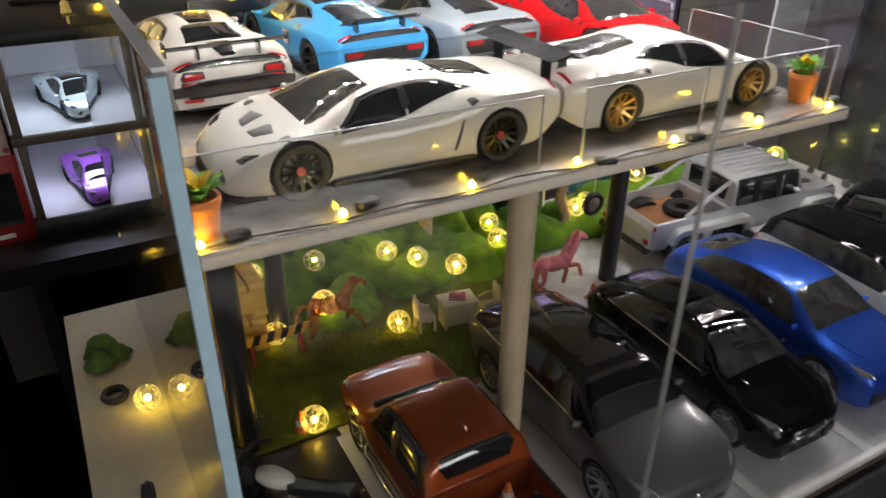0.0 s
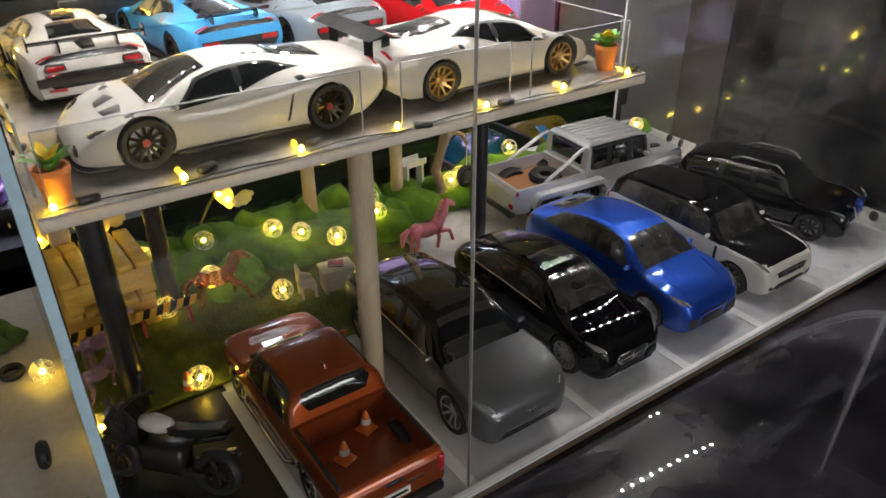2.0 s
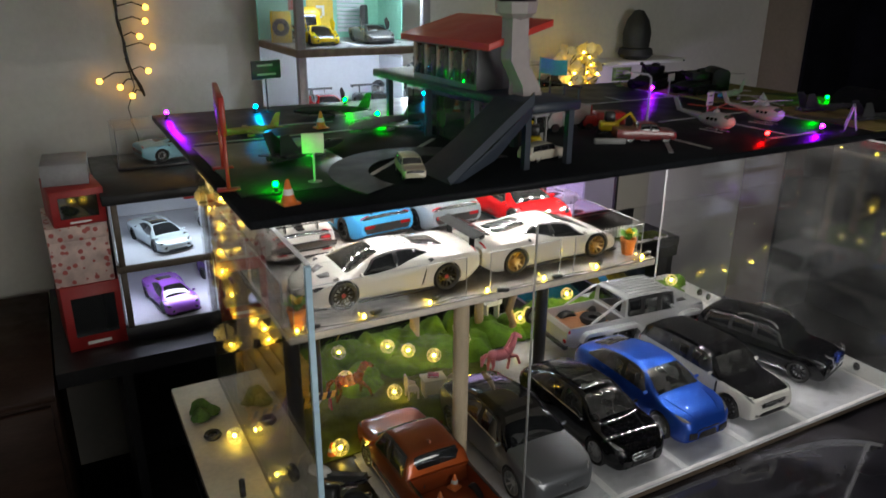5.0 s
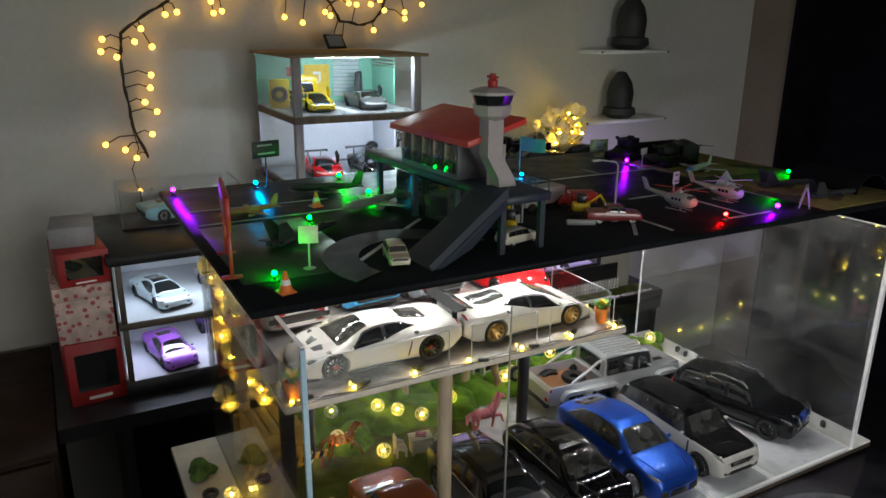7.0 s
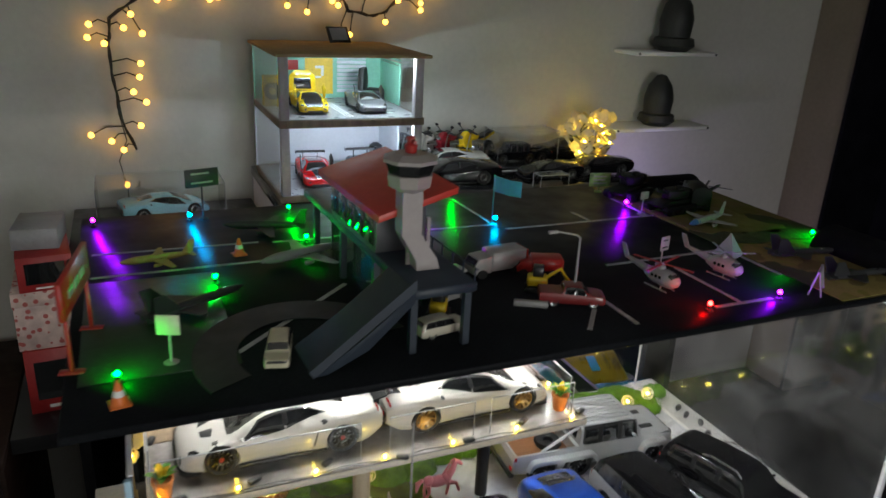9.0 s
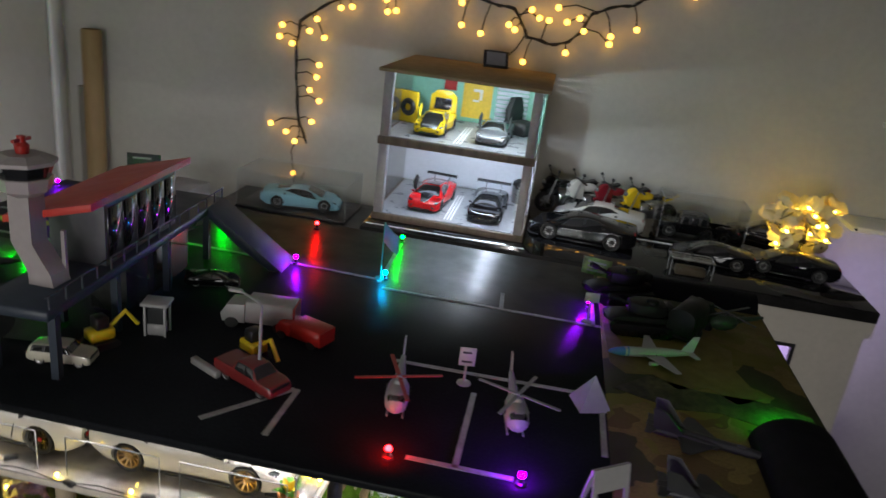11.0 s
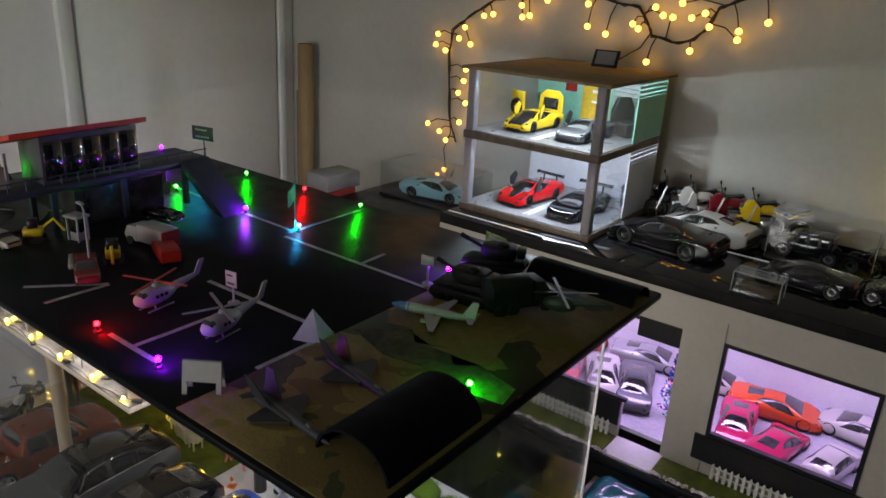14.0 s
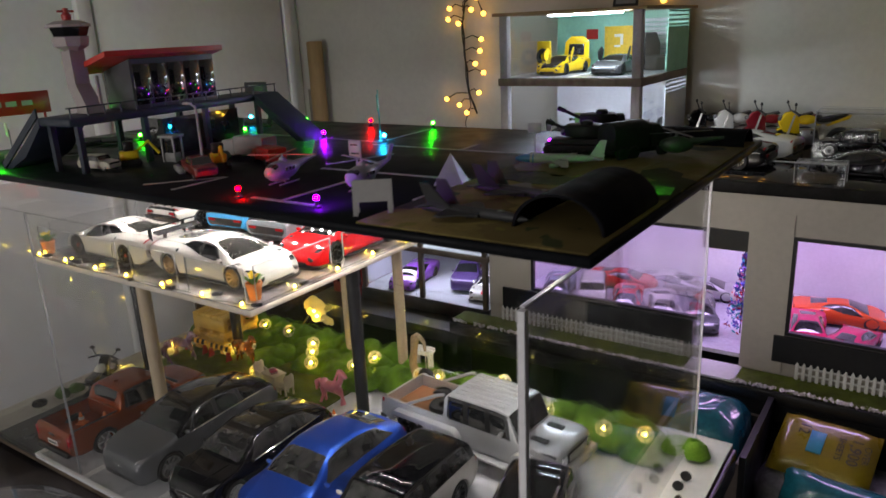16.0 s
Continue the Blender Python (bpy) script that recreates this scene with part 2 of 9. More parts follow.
def smears(m_, colour, scale, level):
    """Wiped dust left in cloudy streaks on a dark gloss surface."""
    nt = m_.node_tree
    b = nt.nodes["Principled BSDF"]
    src = b.inputs["Base Color"].links[0].from_socket
    tc, mp, n_, r_, mx = (nt.nodes.new(q) for q in ("ShaderNodeTexCoord", "ShaderNodeMapping", "ShaderNodeTexNoise", "ShaderNodeMapRange", "ShaderNodeMix"))
    mp.inputs["Rotation"].default_value, mp.inputs["Scale"].default_value = (0, 0, 0.5), (1.0, 2.2, 1.0)
    n_.inputs["Scale"].default_value, n_.inputs["Detail"].default_value, n_.inputs["Distortion"].default_value = scale, 7, 1.4
    r_.inputs["From Min"].default_value, r_.inputs["From Max"].default_value = level, level + 0.3
    mx.data_type = "RGBA"
    mx.inputs["B"].default_value = (*colour, 1)
    nt.links.new(tc.outputs["Object"], mp.inputs["Vector"])
    nt.links.new(mp.outputs["Vector"], n_.inputs["Vector"])
    nt.links.new(n_.outputs["Fac"], r_.inputs["Value"])
    nt.links.new(r_.outputs["Result"], mx.inputs["Factor"])
    nt.links.new(src, mx.inputs["A"])
    nt.links.new(mx.outputs["Result"], b.inputs["Base Color"])


smears(M_TABLE, (0.2, 0.2, 0.24), 3.2, 0.56)
M_TARMAC = mat("slab_tarmac", (0.01, 0.011, 0.013), 0.36, vary=0.35, fine=300, broad=6, rvary=0.2, spec=0.036)
M_BLACKWOOD = mat("black_painted_wood", (0.014, 0.014, 0.015), 0.35, vary=0.3)
M_WHITE = mat("white_paint", (0.78, 0.77, 0.74), 0.45, vary=0.06, fine=90, broad=8)
# left strip's white is duller and browner than the right strip's
M_STRIPWHITE = mat("dull_white_strip", (0.52, 0.48, 0.41), 0.5, vary=0.12, fine=120, broad=9)
M_BASE = mat("grey_white_floor_sheet", (0.6, 0.61, 0.64), 0.3, vary=0.08, fine=60, broad=10, rvary=0.3)
M_LINE = mat("white_line_tape", (0.86, 0.86, 0.86), 0.5, vary=0.05)
M_BLACKTAPE = mat("black_floor_sheet", (0.016, 0.016, 0.017), 0.3, vary=0.3)
M_BOARDEDGE = mat("raw_board_edge", (0.07, 0.048, 0.03), 0.8, vary=0.3, fine=200)
M_GRASS = mat("artificial_turf", (0.105, 0.135, 0.01), 0.9, vary=0.35, fine=700, broad=25, bump=0.8, bump_scale=900)
M_MOSS = mat("green_moss", (0.12, 0.25, 0.012), 0.9, vary=0.4, fine=500, broad=40, bump=1.0, bump_scale=600)
M_DARKMOSS = mat("dark_moss", (0.06, 0.12, 0.018), 0.9, vary=0.4, fine=400, broad=40, bump=1.0, bump_scale=500)
M_PINE = mat("pine_wood", (0.66, 0.42, 0.075), 0.55, vary=0.2, fine=120, broad=10, stretch=(1, 8, 8), bump=0.15)
M_BEIGEPOST = mat("beige_post_wood", (0.5, 0.4, 0.27), 0.5, vary=0.15, fine=90, broad=12, stretch=(6, 6, 1))
M_MARBLE = mat("grey_marble_sheet", (0.32, 0.3, 0.285), 0.12, vary=0.6, fine=35, broad=12, coat=0.4, rvary=0.4)
M_SHELFEDGE = mat("cream_shelf_edge", (0.74, 0.66, 0.55), 0.5, vary=0.15, fine=200)
M_ROAD = mat("brown_road_strip", (0.3, 0.22, 0.14), 0.5, vary=0.25)
M_ACRYL = clear("clear_acrylic", (0.97, 0.975, 0.975), 0.008, 0.034, gain=1.3)
M_ACRYLSIDE = clear("dusty_side_acrylic", (0.965, 0.97, 0.97), 0.008, 0.062, haze=0.008, gain=1.1)
# end pane's haze film stands in for reflections of the lit inside
M_ACRYLEND = clear("hazed_end_acrylic", (0.955, 0.96, 0.96), 0.012, 0.062, haze=0.027, gain=1.1)
M_ACRYLFRONT = clear("clear_front_acrylic", (0.975, 0.98, 0.98), 0.008, 0.008)
M_ACRYLEDGE = mat("pale_blue_acrylic_edge", (0.42, 0.6, 0.72), 0.25, vary=0.1)
M_ACRYLDIM = mat("dim_acrylic_edge", (0.3, 0.31, 0.32), 0.3, vary=0.1)
M_ACRYLWHITE = mat("frosted_acrylic_edge", (0.75, 0.75, 0.78), 0.4, vary=0.1)
M_CHROME = mat("chrome", (0.8, 0.8, 0.82), 0.12, 1.0, vary=0.04)
M_STEEL = mat("brushed_steel", (0.5, 0.5, 0.5), 0.3, 1.0, vary=0.1)
M_BLACKPLASTIC = mat("black_plastic", (0.015, 0.015, 0.016), 0.35, vary=0.2)
M_RUBBER = mat("black_rubber", (0.012, 0.012, 0.012), 0.6, vary=0.2, bump=0.2)
M_CARGLASS = mat("tinted_car_glass", (0.012, 0.013, 0.014), 0.03, vary=0.1, coat=1.0, coat_rough=0.01, spec=0.8)
M_CLEARCARGLASS = mat("grey_car_glass", (0.045, 0.045, 0.044), 0.04, vary=0.7, fine=20, broad=30, coat=1.0, coat_rough=0.01)
M_LAMPGLASS = mat("headlight_glass", (0.22, 0.22, 0.23), 0.1, 0.4, vary=0.2, coat=1.0)
M_PALEGLASS = mat("pale_car_glass", (0.06, 0.058, 0.052), 0.04, vary=0.75, fine=25, broad=35, coat=1.0, coat_rough=0.01)
M_LAMPDARK = mat("dark_headlight", (0.05, 0.05, 0.055), 0.08, 0.2, vary=0.4, broad=60, coat=1.0)
M_LAMPLINE = mat("bright_lamp_chrome", (0.75, 0.77, 0.8), 0.15, 0.8, vary=0.1)
M_WINGGREY = mat("dark_grey_wing", (0.014, 0.0145, 0.015), 0.6, vary=0.15, fine=900, spec=0.04)
M_DARKWALL = mat("dim_far_wall", (0.13, 0.12, 0.11), 0.8, vary=0.1)
M_TAIL = mat("red_tail_light", (0.4, 0.01, 0.015), 0.1, vary=0.1, coat=1.0)
M_AMBER = glow("amber_bulb", (1.0, 0.46, 0.055), 6.5)
M_WIRE = mat("dark_wire", (0.012, 0.012, 0.01), 0.5)
M_CREAMPLASTIC = mat("cream_plastic", (0.72, 0.64, 0.48), 0.4, vary=0.06)
M_RED = mat("red_plastic", (0.36, 0.02, 0.015), 0.35, vary=0.1)
M_ORANGE = mat("orange_plastic", (0.75, 0.18, 0.03), 0.4, vary=0.1)
M_YELLOW = mat("yellow_plastic", (0.75, 0.55, 0.02), 0.35, vary=0.1)
M_PINK = mat("pink_plastic", (0.85, 0.27, 0.33), 0.35, vary=0.1)
M_GREYPLASTIC = mat("grey_plastic", (0.25, 0.25, 0.26), 0.45, vary=0.12)
M_CREAMWALL = mat("cream_facade", (0.42, 0.39, 0.34), 0.6, vary=0.06, fine=70, broad=5, bump=0.15)
M_GRAVEL = mat("white_gravel", (0.6, 0.57, 0.53), 0.8, vary=0.2, island=0.3)
M_PURPLEWALL = mat("showroom_white_wall", (0.75, 0.73, 0.78), 0.5, vary=0.05)
M_MIRRORFLOOR = mat("showroom_gloss_floor", (0.55, 0.54, 0.6), 0.08, vary=0.15, coat=0.5)


def paint(name, color, metal=0.0, rough=0.2, flake=0.15):
    return mat(name, color, rough + 0.15, metal, vary=flake, fine=2500, broad=6, coat=1.0, coat_rough=0.012, spec=0.0)


P_WHITE = paint("white_car_paint", (0.56, 0.545, 0.505), flake=0.03)
P_ORANGE = paint("copper_orange_car_paint", (0.25, 0.05, 0.012), 0.45)
P_GREY = paint("grey_car_paint", (0.125, 0.13, 0.14), 0.5)
P_BLACK = paint("black_car_paint", (0.005, 0.005, 0.006))
P_BLUE = paint("blue_car_paint", (0.02, 0.085, 0.5), 0.65)
P_SILVER = paint("silver_car_paint", (0.52, 0.53, 0.54), 0.7, 0.35)
P_LIGHTBLUE = paint("light_blue_car_paint", (0.06, 0.34, 0.7), 0.2)
P_SLATE = paint("slate_grey_car_paint", (0.24, 0.28, 0.31), 0.3)
P_RED = paint("red_car_paint", (0.6, 0.012, 0.015), 0.1)
P_YELLOW = paint("yellow_car_paint", (0.75, 0.52, 0.02))
P_PURPLE = paint("purple_car_paint", (0.28, 0.1, 0.5), 0.3)
P_ICE = paint("pale_silver_blue_car_paint", (0.5, 0.58, 0.62), 0.4)
P_PINKRED = paint("crimson_car_paint", (0.6, 0.03, 0.12), 0.1)
P_FLAME = paint("orange_red_car_paint", (0.75, 0.1, 0.03), 0.1)
P_TEALBLUE = paint("pale_teal_car_paint", (0.25, 0.5, 0.6), 0.1)

# ---- the room ----
def setting(name, me, label, category):
    return thing(name, label, category, me=me, kind="structure")


XL, XR, YB, YF, ZF, ZC = -0.69, 3.05, 1.94, -2.2, -0.78, 1.75
setting("floor", box("floor", M_FLOOR, XL - 0.1, XR + 0.1, YF - 0.1, YB + 0.1, ZF - 0.1, ZF), "dark floor of the dim room", "floor")
setting("ceiling", box("ceiling", M_CEIL, XL - 0.1, XR + 0.1, YF - 0.1, YB + 0.1, ZC, ZC + 0.1), "pale painted ceiling", "ceiling")
setting("wall_back", box("wall_back", M_WALL, XL - 0.1, XR + 0.1, YB, YB + 0.1, ZF, ZC), "beige painted plaster wall behind the displays", "wall")
setting("wall_left", box("wall_left", M_WHITEWALL, XL - 0.1, XL, YF, YB, ZF, ZC), "white painted side wall beside the displays", "wall")
# black sheet closes the side where there is only darkness
setting("wall_right", box("wall_right", M_UNLIT, XR, XR + 0.1, YF, YB, ZF, ZC), "black sheet standing in for the unlit side of the room", "wall")
# pillar's brown is the beige plaster with its shade put into the colour
setting("wall_pillar", box("wall_pillar", mat("shaded_plaster", (0.2, 0.165, 0.115), 0.8, vary=0.1, fine=60, broad=3, bump=0.2), 2.75, XR - 0.002, 1.72, YB - 0.002, ZF + 0.002, ZC - 0.002), "beige plaster pillar at the end of the wall", "wall")
# black sheet put where the space past the pillar is only dark
setting("wall_hanging", box("wall_hanging", M_UNLIT, 2.735, XR - 0.003, 1.70, 1.716, ZF + 0.003, ZC - 0.003), "black sheet standing in for the dark beyond the pillar", "hanging")
# unseen wall, coloured dark for dim reflections; opening added for the fill lamp
setting("wall_front", boxes("wall_front", M_DARKWALL, [(XL, -0.25, YF - 0.1, YF, ZF, ZC), (1.55, XR, YF - 0.1, YF, ZF, ZC), (-0.25, 1.55, YF - 0.1, YF, ZF, 0.0), (-0.25, 1.55, YF - 0.1, YF, 1.05, ZC)]), "unseen plain wall with an added opening for the fill lamp", "wall")
# unseen panel added to close the lamp opening
setting("wall_outside", box("wall_outside", M_UNLIT, -0.2, 1.8, YF - 0.14, YF - 0.12, -0.1, 1.15), "unseen dark panel added behind the lamp opening", "blind")
# wide white wardrobe leaf on the side wall
wd = thing("wardrobe_door", "tall white panelled door on the side wall", "door", kind="structure")
part("leaf", box("leaf", M_WHITEWALL, XL + 0.002, XL + 0.022, 1.085, 1.84, ZF, 1.6, 0.003), wd)
for y0, y1 in ((1.03, 1.075), (1.85, 1.885)):
    part("trim", box("trim", M_WHITEWALL, XL + 0.002, XL + 0.028, y0, y1, ZF, 1.6, 0.003), wd)

# ---- table and case ----
tb = thing("display_table", "black gloss table under the model car case", "table")
part("tabletop", box("tabletop", M_TABLE, 0.0, 1.24, -0.62, 0.912, -0.06, -0.0133, 0.002), tb)
part("apron", box("apron", M_BLACKWOOD, 0.02, 1.22, -0.56, 0.89, -0.2, -0.062, 0.002), tb)
for x in (0.05, 1.18):
    for y in (-0.53, 0.86):
        part("leg", box("leg", M_BLACKWOOD, x - 0.025, x + 0.025, y - 0.025, y + 0.025, ZF, -0.2, 0.002), tb)

base = thing("case_base", "white base board of the case with marked parking bays", "base board")
part("board", box("board", M_BOARDEDGE, 0.0, 1.235, 0.283, 0.905, -0.013, -0.004, 0.001), base)
part("floor_sheet", box("floor_sheet", M_BASE, 0.226, 1.165, 0.2835, 0.9, -0.0038, 0.0), base, label="pale grey parking floor")
part("floor_sheet", box("floor_sheet", M_BLACKTAPE, 0.085, 0.2255, 0.2835, 0.56, -0.0038, 0.0), base, label="black parking floor")
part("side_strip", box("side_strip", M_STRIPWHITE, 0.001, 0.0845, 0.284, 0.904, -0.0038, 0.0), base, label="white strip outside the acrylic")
part("side_strip", box("side_strip", M_WHITE, 1.1655, 1.234, 0.284, 0.904, -0.0038, 0.0), base, label="white strip outside the acrylic")
part("turf", box("turf", M_GRASS, 0.09, 0.56, 0.562, 0.84, 0.0002, 0.004, 0.001), base, label="green artificial turf")
for x in (0.226, 0.366, 0.527, 0.668, 0.806, 0.95):
    part("bay_line", box("bay_line", M_LINE, x - 0.0065, x + 0.0065, 0.2855, 0.55, 0.0003, 0.0012), base)
part("edge_line", box("edge_line", M_LINE, 0.226, 1.16, 0.2835, 0.2895, 0.0014, 0.0024), base)

ac = thing("acrylic_case", "clear acrylic case standing round the model cars", "display case")
AX0, AX1, AY0, AY1, AZ = 0.083, 1.177, 0.287, 0.893, 0.445
for nm, b in (("front_pane", (AX0 + 0.004, 0.3585, AY0, AY0 + 0.004, 0.0045, AZ)), ("front_pane", (0.3605, AX1 - 0.004, AY0, AY0 + 0.004, 0.0045, AZ)), ("back_pane", (AX0 + 0.004, AX1 - 0.004, AY1 - 0.004, AY1, 0.001, AZ)), ("side_pane", (AX0, AX0 + 0.004, AY0, AY1, 0.001, AZ)), ("side_pane", (AX1 - 0.004, AX1, AY0, AY1, 0.001, AZ))):
    o = part(nm, box(nm, M_ACRYLFRONT if nm == "front_pane" else M_ACRYL if nm == "back_pane" else M_ACRYLSIDE if b[0] < 0.5 else M_ACRYLEND, *b), ac)
    o.visible_shadow = False
part("edge_strip", box("edge_strip", M_ACRYLEDGE, AX0 - 0.003, AX0 + 0.003, AY0 - 0.003, AY0 + 0.002, 0.0, AZ), ac, label="pale blue glued edge")
part("edge_strip", box("edge_strip", M_ACRYLWHITE, AX1 - 0.003, AX1 + 0.004, AY0 - 0.004, AY0 + 0.003, 0.0, AZ), ac, label="frosted glued edge")
part("edge_strip", box("edge_strip", M_ACRYLWHITE, AX1 - 0.0045, AX1 + 0.0005, AY0 + 0.004, AY1, AZ, AZ + 0.0015), ac)
part("edge_strip", box("edge_strip", M_ACRYLWHITE, AX0 - 0.0005, AX0 + 0.0045, AY0 + 0.004, AY1, AZ, AZ + 0.0015), ac)
part("seam", box("seam", M_ACRYLDIM, 0.3591, 0.3599, AY0 + 0.0002, AY0 + 0.0038, 0.0045, AZ), ac)
part("edge_strip", box("edge_strip", M_ACRYLWHITE, AX1 - 0.003, AX1 + 0.001, AY1 - 0.002, AY1 + 0.001, 0.0, AZ), ac)

# shelf with posts
sh = thing("car_shelf", "marbled shelf inside the case carried on round posts", "shelf")
part("shelf_board", box("shelf_board", M_SHELFEDGE, 0.094, 0.678, 0.412, 0.872, 0.296, 0.3055, 0.0015), sh)
part("shelf_sheet", box("shelf_sheet", M_MARBLE, 0.0945, 0.6775, 0.4125, 0.8715, 0.3057, 0.3075), sh, label="grey marbled gloss sheet")
part("road_strip", box("road_strip", M_ROAD, 0.098, 0.66, 0.545, 0.585, 0.3077, 0.3083), sh, label="brown strip down the middle")
for x, y, r, m_, lb in ((0.14, 0.575, 0.012, M_BLACKWOOD, "black post"), (0.672 - 0.022, 0.66, 0.0115, M_BLACKWOOD, "black post"), (0.356, 0.455, 0.0115, M_BEIGEPOST, "beige wooden post"), (0.468, 0.838, 0.010, M_BEIGEPOST, "beige wooden post"), (0.615, 0.829, 0.010, M_BEIGEPOST, "beige wooden post"), (0.225, 0.74, 0.011, M_BLACKWOOD, "black post"), (0.13, 0.84, 0.012, M_BEIGEPOST, "beige wooden post")):
    part("post", lathe("post", m_, [(r, 0.001), (r, 0.2958)], 20), sh, Matrix.Translation((x, y, 0)), lb)

# upper board
sb = thing("upper_board", "black gloss airfield board on top of the case", "board")
ST = 0.497
part("board", box("board", M_TARMAC, 0.032, 1.236, 0.292, 0.932, 0.4875, ST, 0.0015), sb)
for x in (0.10, 1.16):
    part("rail", box("rail", M_BLACKWOOD, x - 0.012, x + 0.012, 0.56, 0.88, AZ + 0.0025, 0.4873), sb)

# showroom block behind
FY = 1.445
sr = thing("showroom", "cream model showroom with purple-lit windows", "model building", kind="")
SX0, SX1, SZ0, SZ1 = 0.455, 1.665, -0.118, 0.30
for b in [(SX0, 0.585, FY, FY + 0.012, SZ0, SZ1), (0.585, 1.03, FY, FY + 0.012, 0.212, SZ1), (1.03, 1.13, FY, FY + 0.012, 0.213, SZ1), (1.13, 1.221, FY - 0.004, FY + 0.012, SZ0, SZ1), (1.221, 1.525, FY, FY + 0.012, 0.212, SZ1), (1.525, SX1, FY, FY + 0.012, SZ0, SZ1), (0.585, 1.02, FY, FY + 0.012, SZ0, -0.018), (1.221, 1.525, FY, FY + 0.012, SZ0, -0.018)]:
    part("wall_panel", box("wall_panel", M_CREAMWALL, *b), sr)
part("floor", box("floor", M_MIRRORFLOOR, SX0, SX1, FY + 0.013, 1.9, -0.1, -0.09), sr)
part("back_wall", box("back_wall", M_PURPLEWALL, SX0, SX1, 1.885, 1.9, -0.0895, SZ1), sr)
part("side_wall", box("side_wall", M_PURPLEWALL, SX0, SX0 + 0.012, FY + 0.0125, 1.8845, -0.0895, SZ1), sr)
part("side_wall", box("side_wall", M_PURPLEWALL, SX1 - 0.012, SX1, 1.78, 1.8845, -0.0895, SZ1), sr)
for x0, x1 in ((0.585, 1.03), (1.221, 1.525)):
    part("window_frame", boxes("window_frame", M_BLACKPLASTIC, [(x0, x1, FY - 0.003, FY + 0.009, 0.204, 0.2115), (x0, x1, FY - 0.003, FY + 0.009, -0.0175, -0.010), (x0, x0 + 0.008, FY - 0.003, FY + 0.009, -0.0098, 0.2038), (x1 - 0.008, x1, FY - 0.003, FY + 0.009, -0.0098, 0.2038)][:3 if x0 < 1 else 4]), sr)
part("skirting", box("skirting", M_BLACKPLASTIC, 1.2, 1.6, FY - 0.009, FY - 0.001, -0.082, -0.019), sr)
part("skirting", box("skirting", M_BLACKPLASTIC, 0.50, 1.02, FY - 0.009, FY - 0.001, -0.082, -0.019), sr)
part("lintel", box("lintel", M_BLACKPLASTIC, 1.03, 1.13, FY - 0.002, FY + 0.011, 0.165, 0.2125), sr)

bt = thing("black_gloss_cover_board", "black gloss top board over the model showroom", "board")
part("board", box("board", M_GLOSSBLACK, SX0, SX1 + 0.01, FY - 0.012, 1.93, 0.3005, 0.328, 0.002), bt)
# matt strip added over the gloss front; stops the fill lamp mirroring in it
part("front_edge", box("front_edge", mat("matt_black_edge", (0.012, 0.011, 0.011), 0.75, vary=0.3, spec=0.2), SX0, SX1 + 0.01, FY - 0.0135, FY - 0.0122, 0.3005, 0.3265, 0.0004), bt, label="matt black strip added to stop a reflection")
part("rim", box("rim", M_CREAMWALL, SX0, SX1 + 0.01, FY - 0.0135, FY - 0.0125, 0.262, 0.3), bt)
sc = thing("side_cabinet", "dark brown wooden cabinet beside the rack", "cabinet")
M_DARKBROWN = mat("dark_brown_wood", (0.03, 0.016, 0.011), 0.6, vary=0.3, fine=90, broad=6, stretch=(1, 1, 6), spec=0.2)
part("body", box("body", M_DARKBROWN, XL + 0.03, -0.206, 1.28, 1.9, ZF, -0.168, 0.002), sc)
part("top", box("top", M_DARKBROWN, XL + 0.03, -0.204, 1.265, 1.905, -0.1675, -0.15, 0.002), sc)
for x0, x1 in ((XL + 0.04, -0.444), (-0.438, -0.216)):
    d_ = part("door", box("door", M_DARKBROWN, x0, x1, 1.262, 1.2795, ZF + 0.03, -0.18, 0.002), sc)
    part("knob", ball("knob", M_STEEL, 0.008, 2), d_, Matrix.Translation(((x1 - 0.03) if x0 < -0.5 else (x0 + 0.03), 1.254, -0.35)))
lg = thing("forecourt_ledge", "narrow turf ledge in front of the showroom with white gravel", "ledge")
part("ledge", box("ledge", M_BLACKWOOD, 0.37, 1.75, 1.355, 1.9, -0.15, -0.119, 0.002), lg)
part("turf", box("turf", M_GRASS, 0.375, 1.02, 1.365, 1.434, -0.1188, -0.112), lg)
part("turf", box("turf", M_GRASS, 1.14, 1.7, 1.365, 1.434, -0.1188, -0.112), lg)
part("path", box("path", M_WHITE, 1.022, 1.138, 1.36, 1.444, -0.1188, -0.1135), lg, label="white entrance path")
cb = thing("lower_rack", "black rack carrying the showroom, with open storage below", "rack")
part("board", box("board", M_BLACKWOOD, -0.2, 1.75, 1.36, 1.92, -0.19, -0.151), cb)
part("back_panel", box("back_panel", M_BLACKWOOD, -0.06, 1.75, 1.90, 1.92, ZF, -0.191), cb)
part("front_panel", box("front_panel", M_BLACKWOOD, 1.214, 1.226, 1.08, 1.354, ZF, -0.13), cb)
for x in (-0.05, 0.42, 1.05, 1.73):
    part("side_panel", box("side_panel", M_BLACKWOOD, x - 0.012, x + 0.012, 1.37, 1.8995, ZF, -0.1905), cb)

# strips of white light dots under the upper board
M_DOT = glow("white_led_dot", (1.0, 0.95, 0.9), 620.0)
DIODE = box("diode", M_DOT, -0.0028, 0.0028, -0.0028, 0.0028, 0.4848, 0.4861)
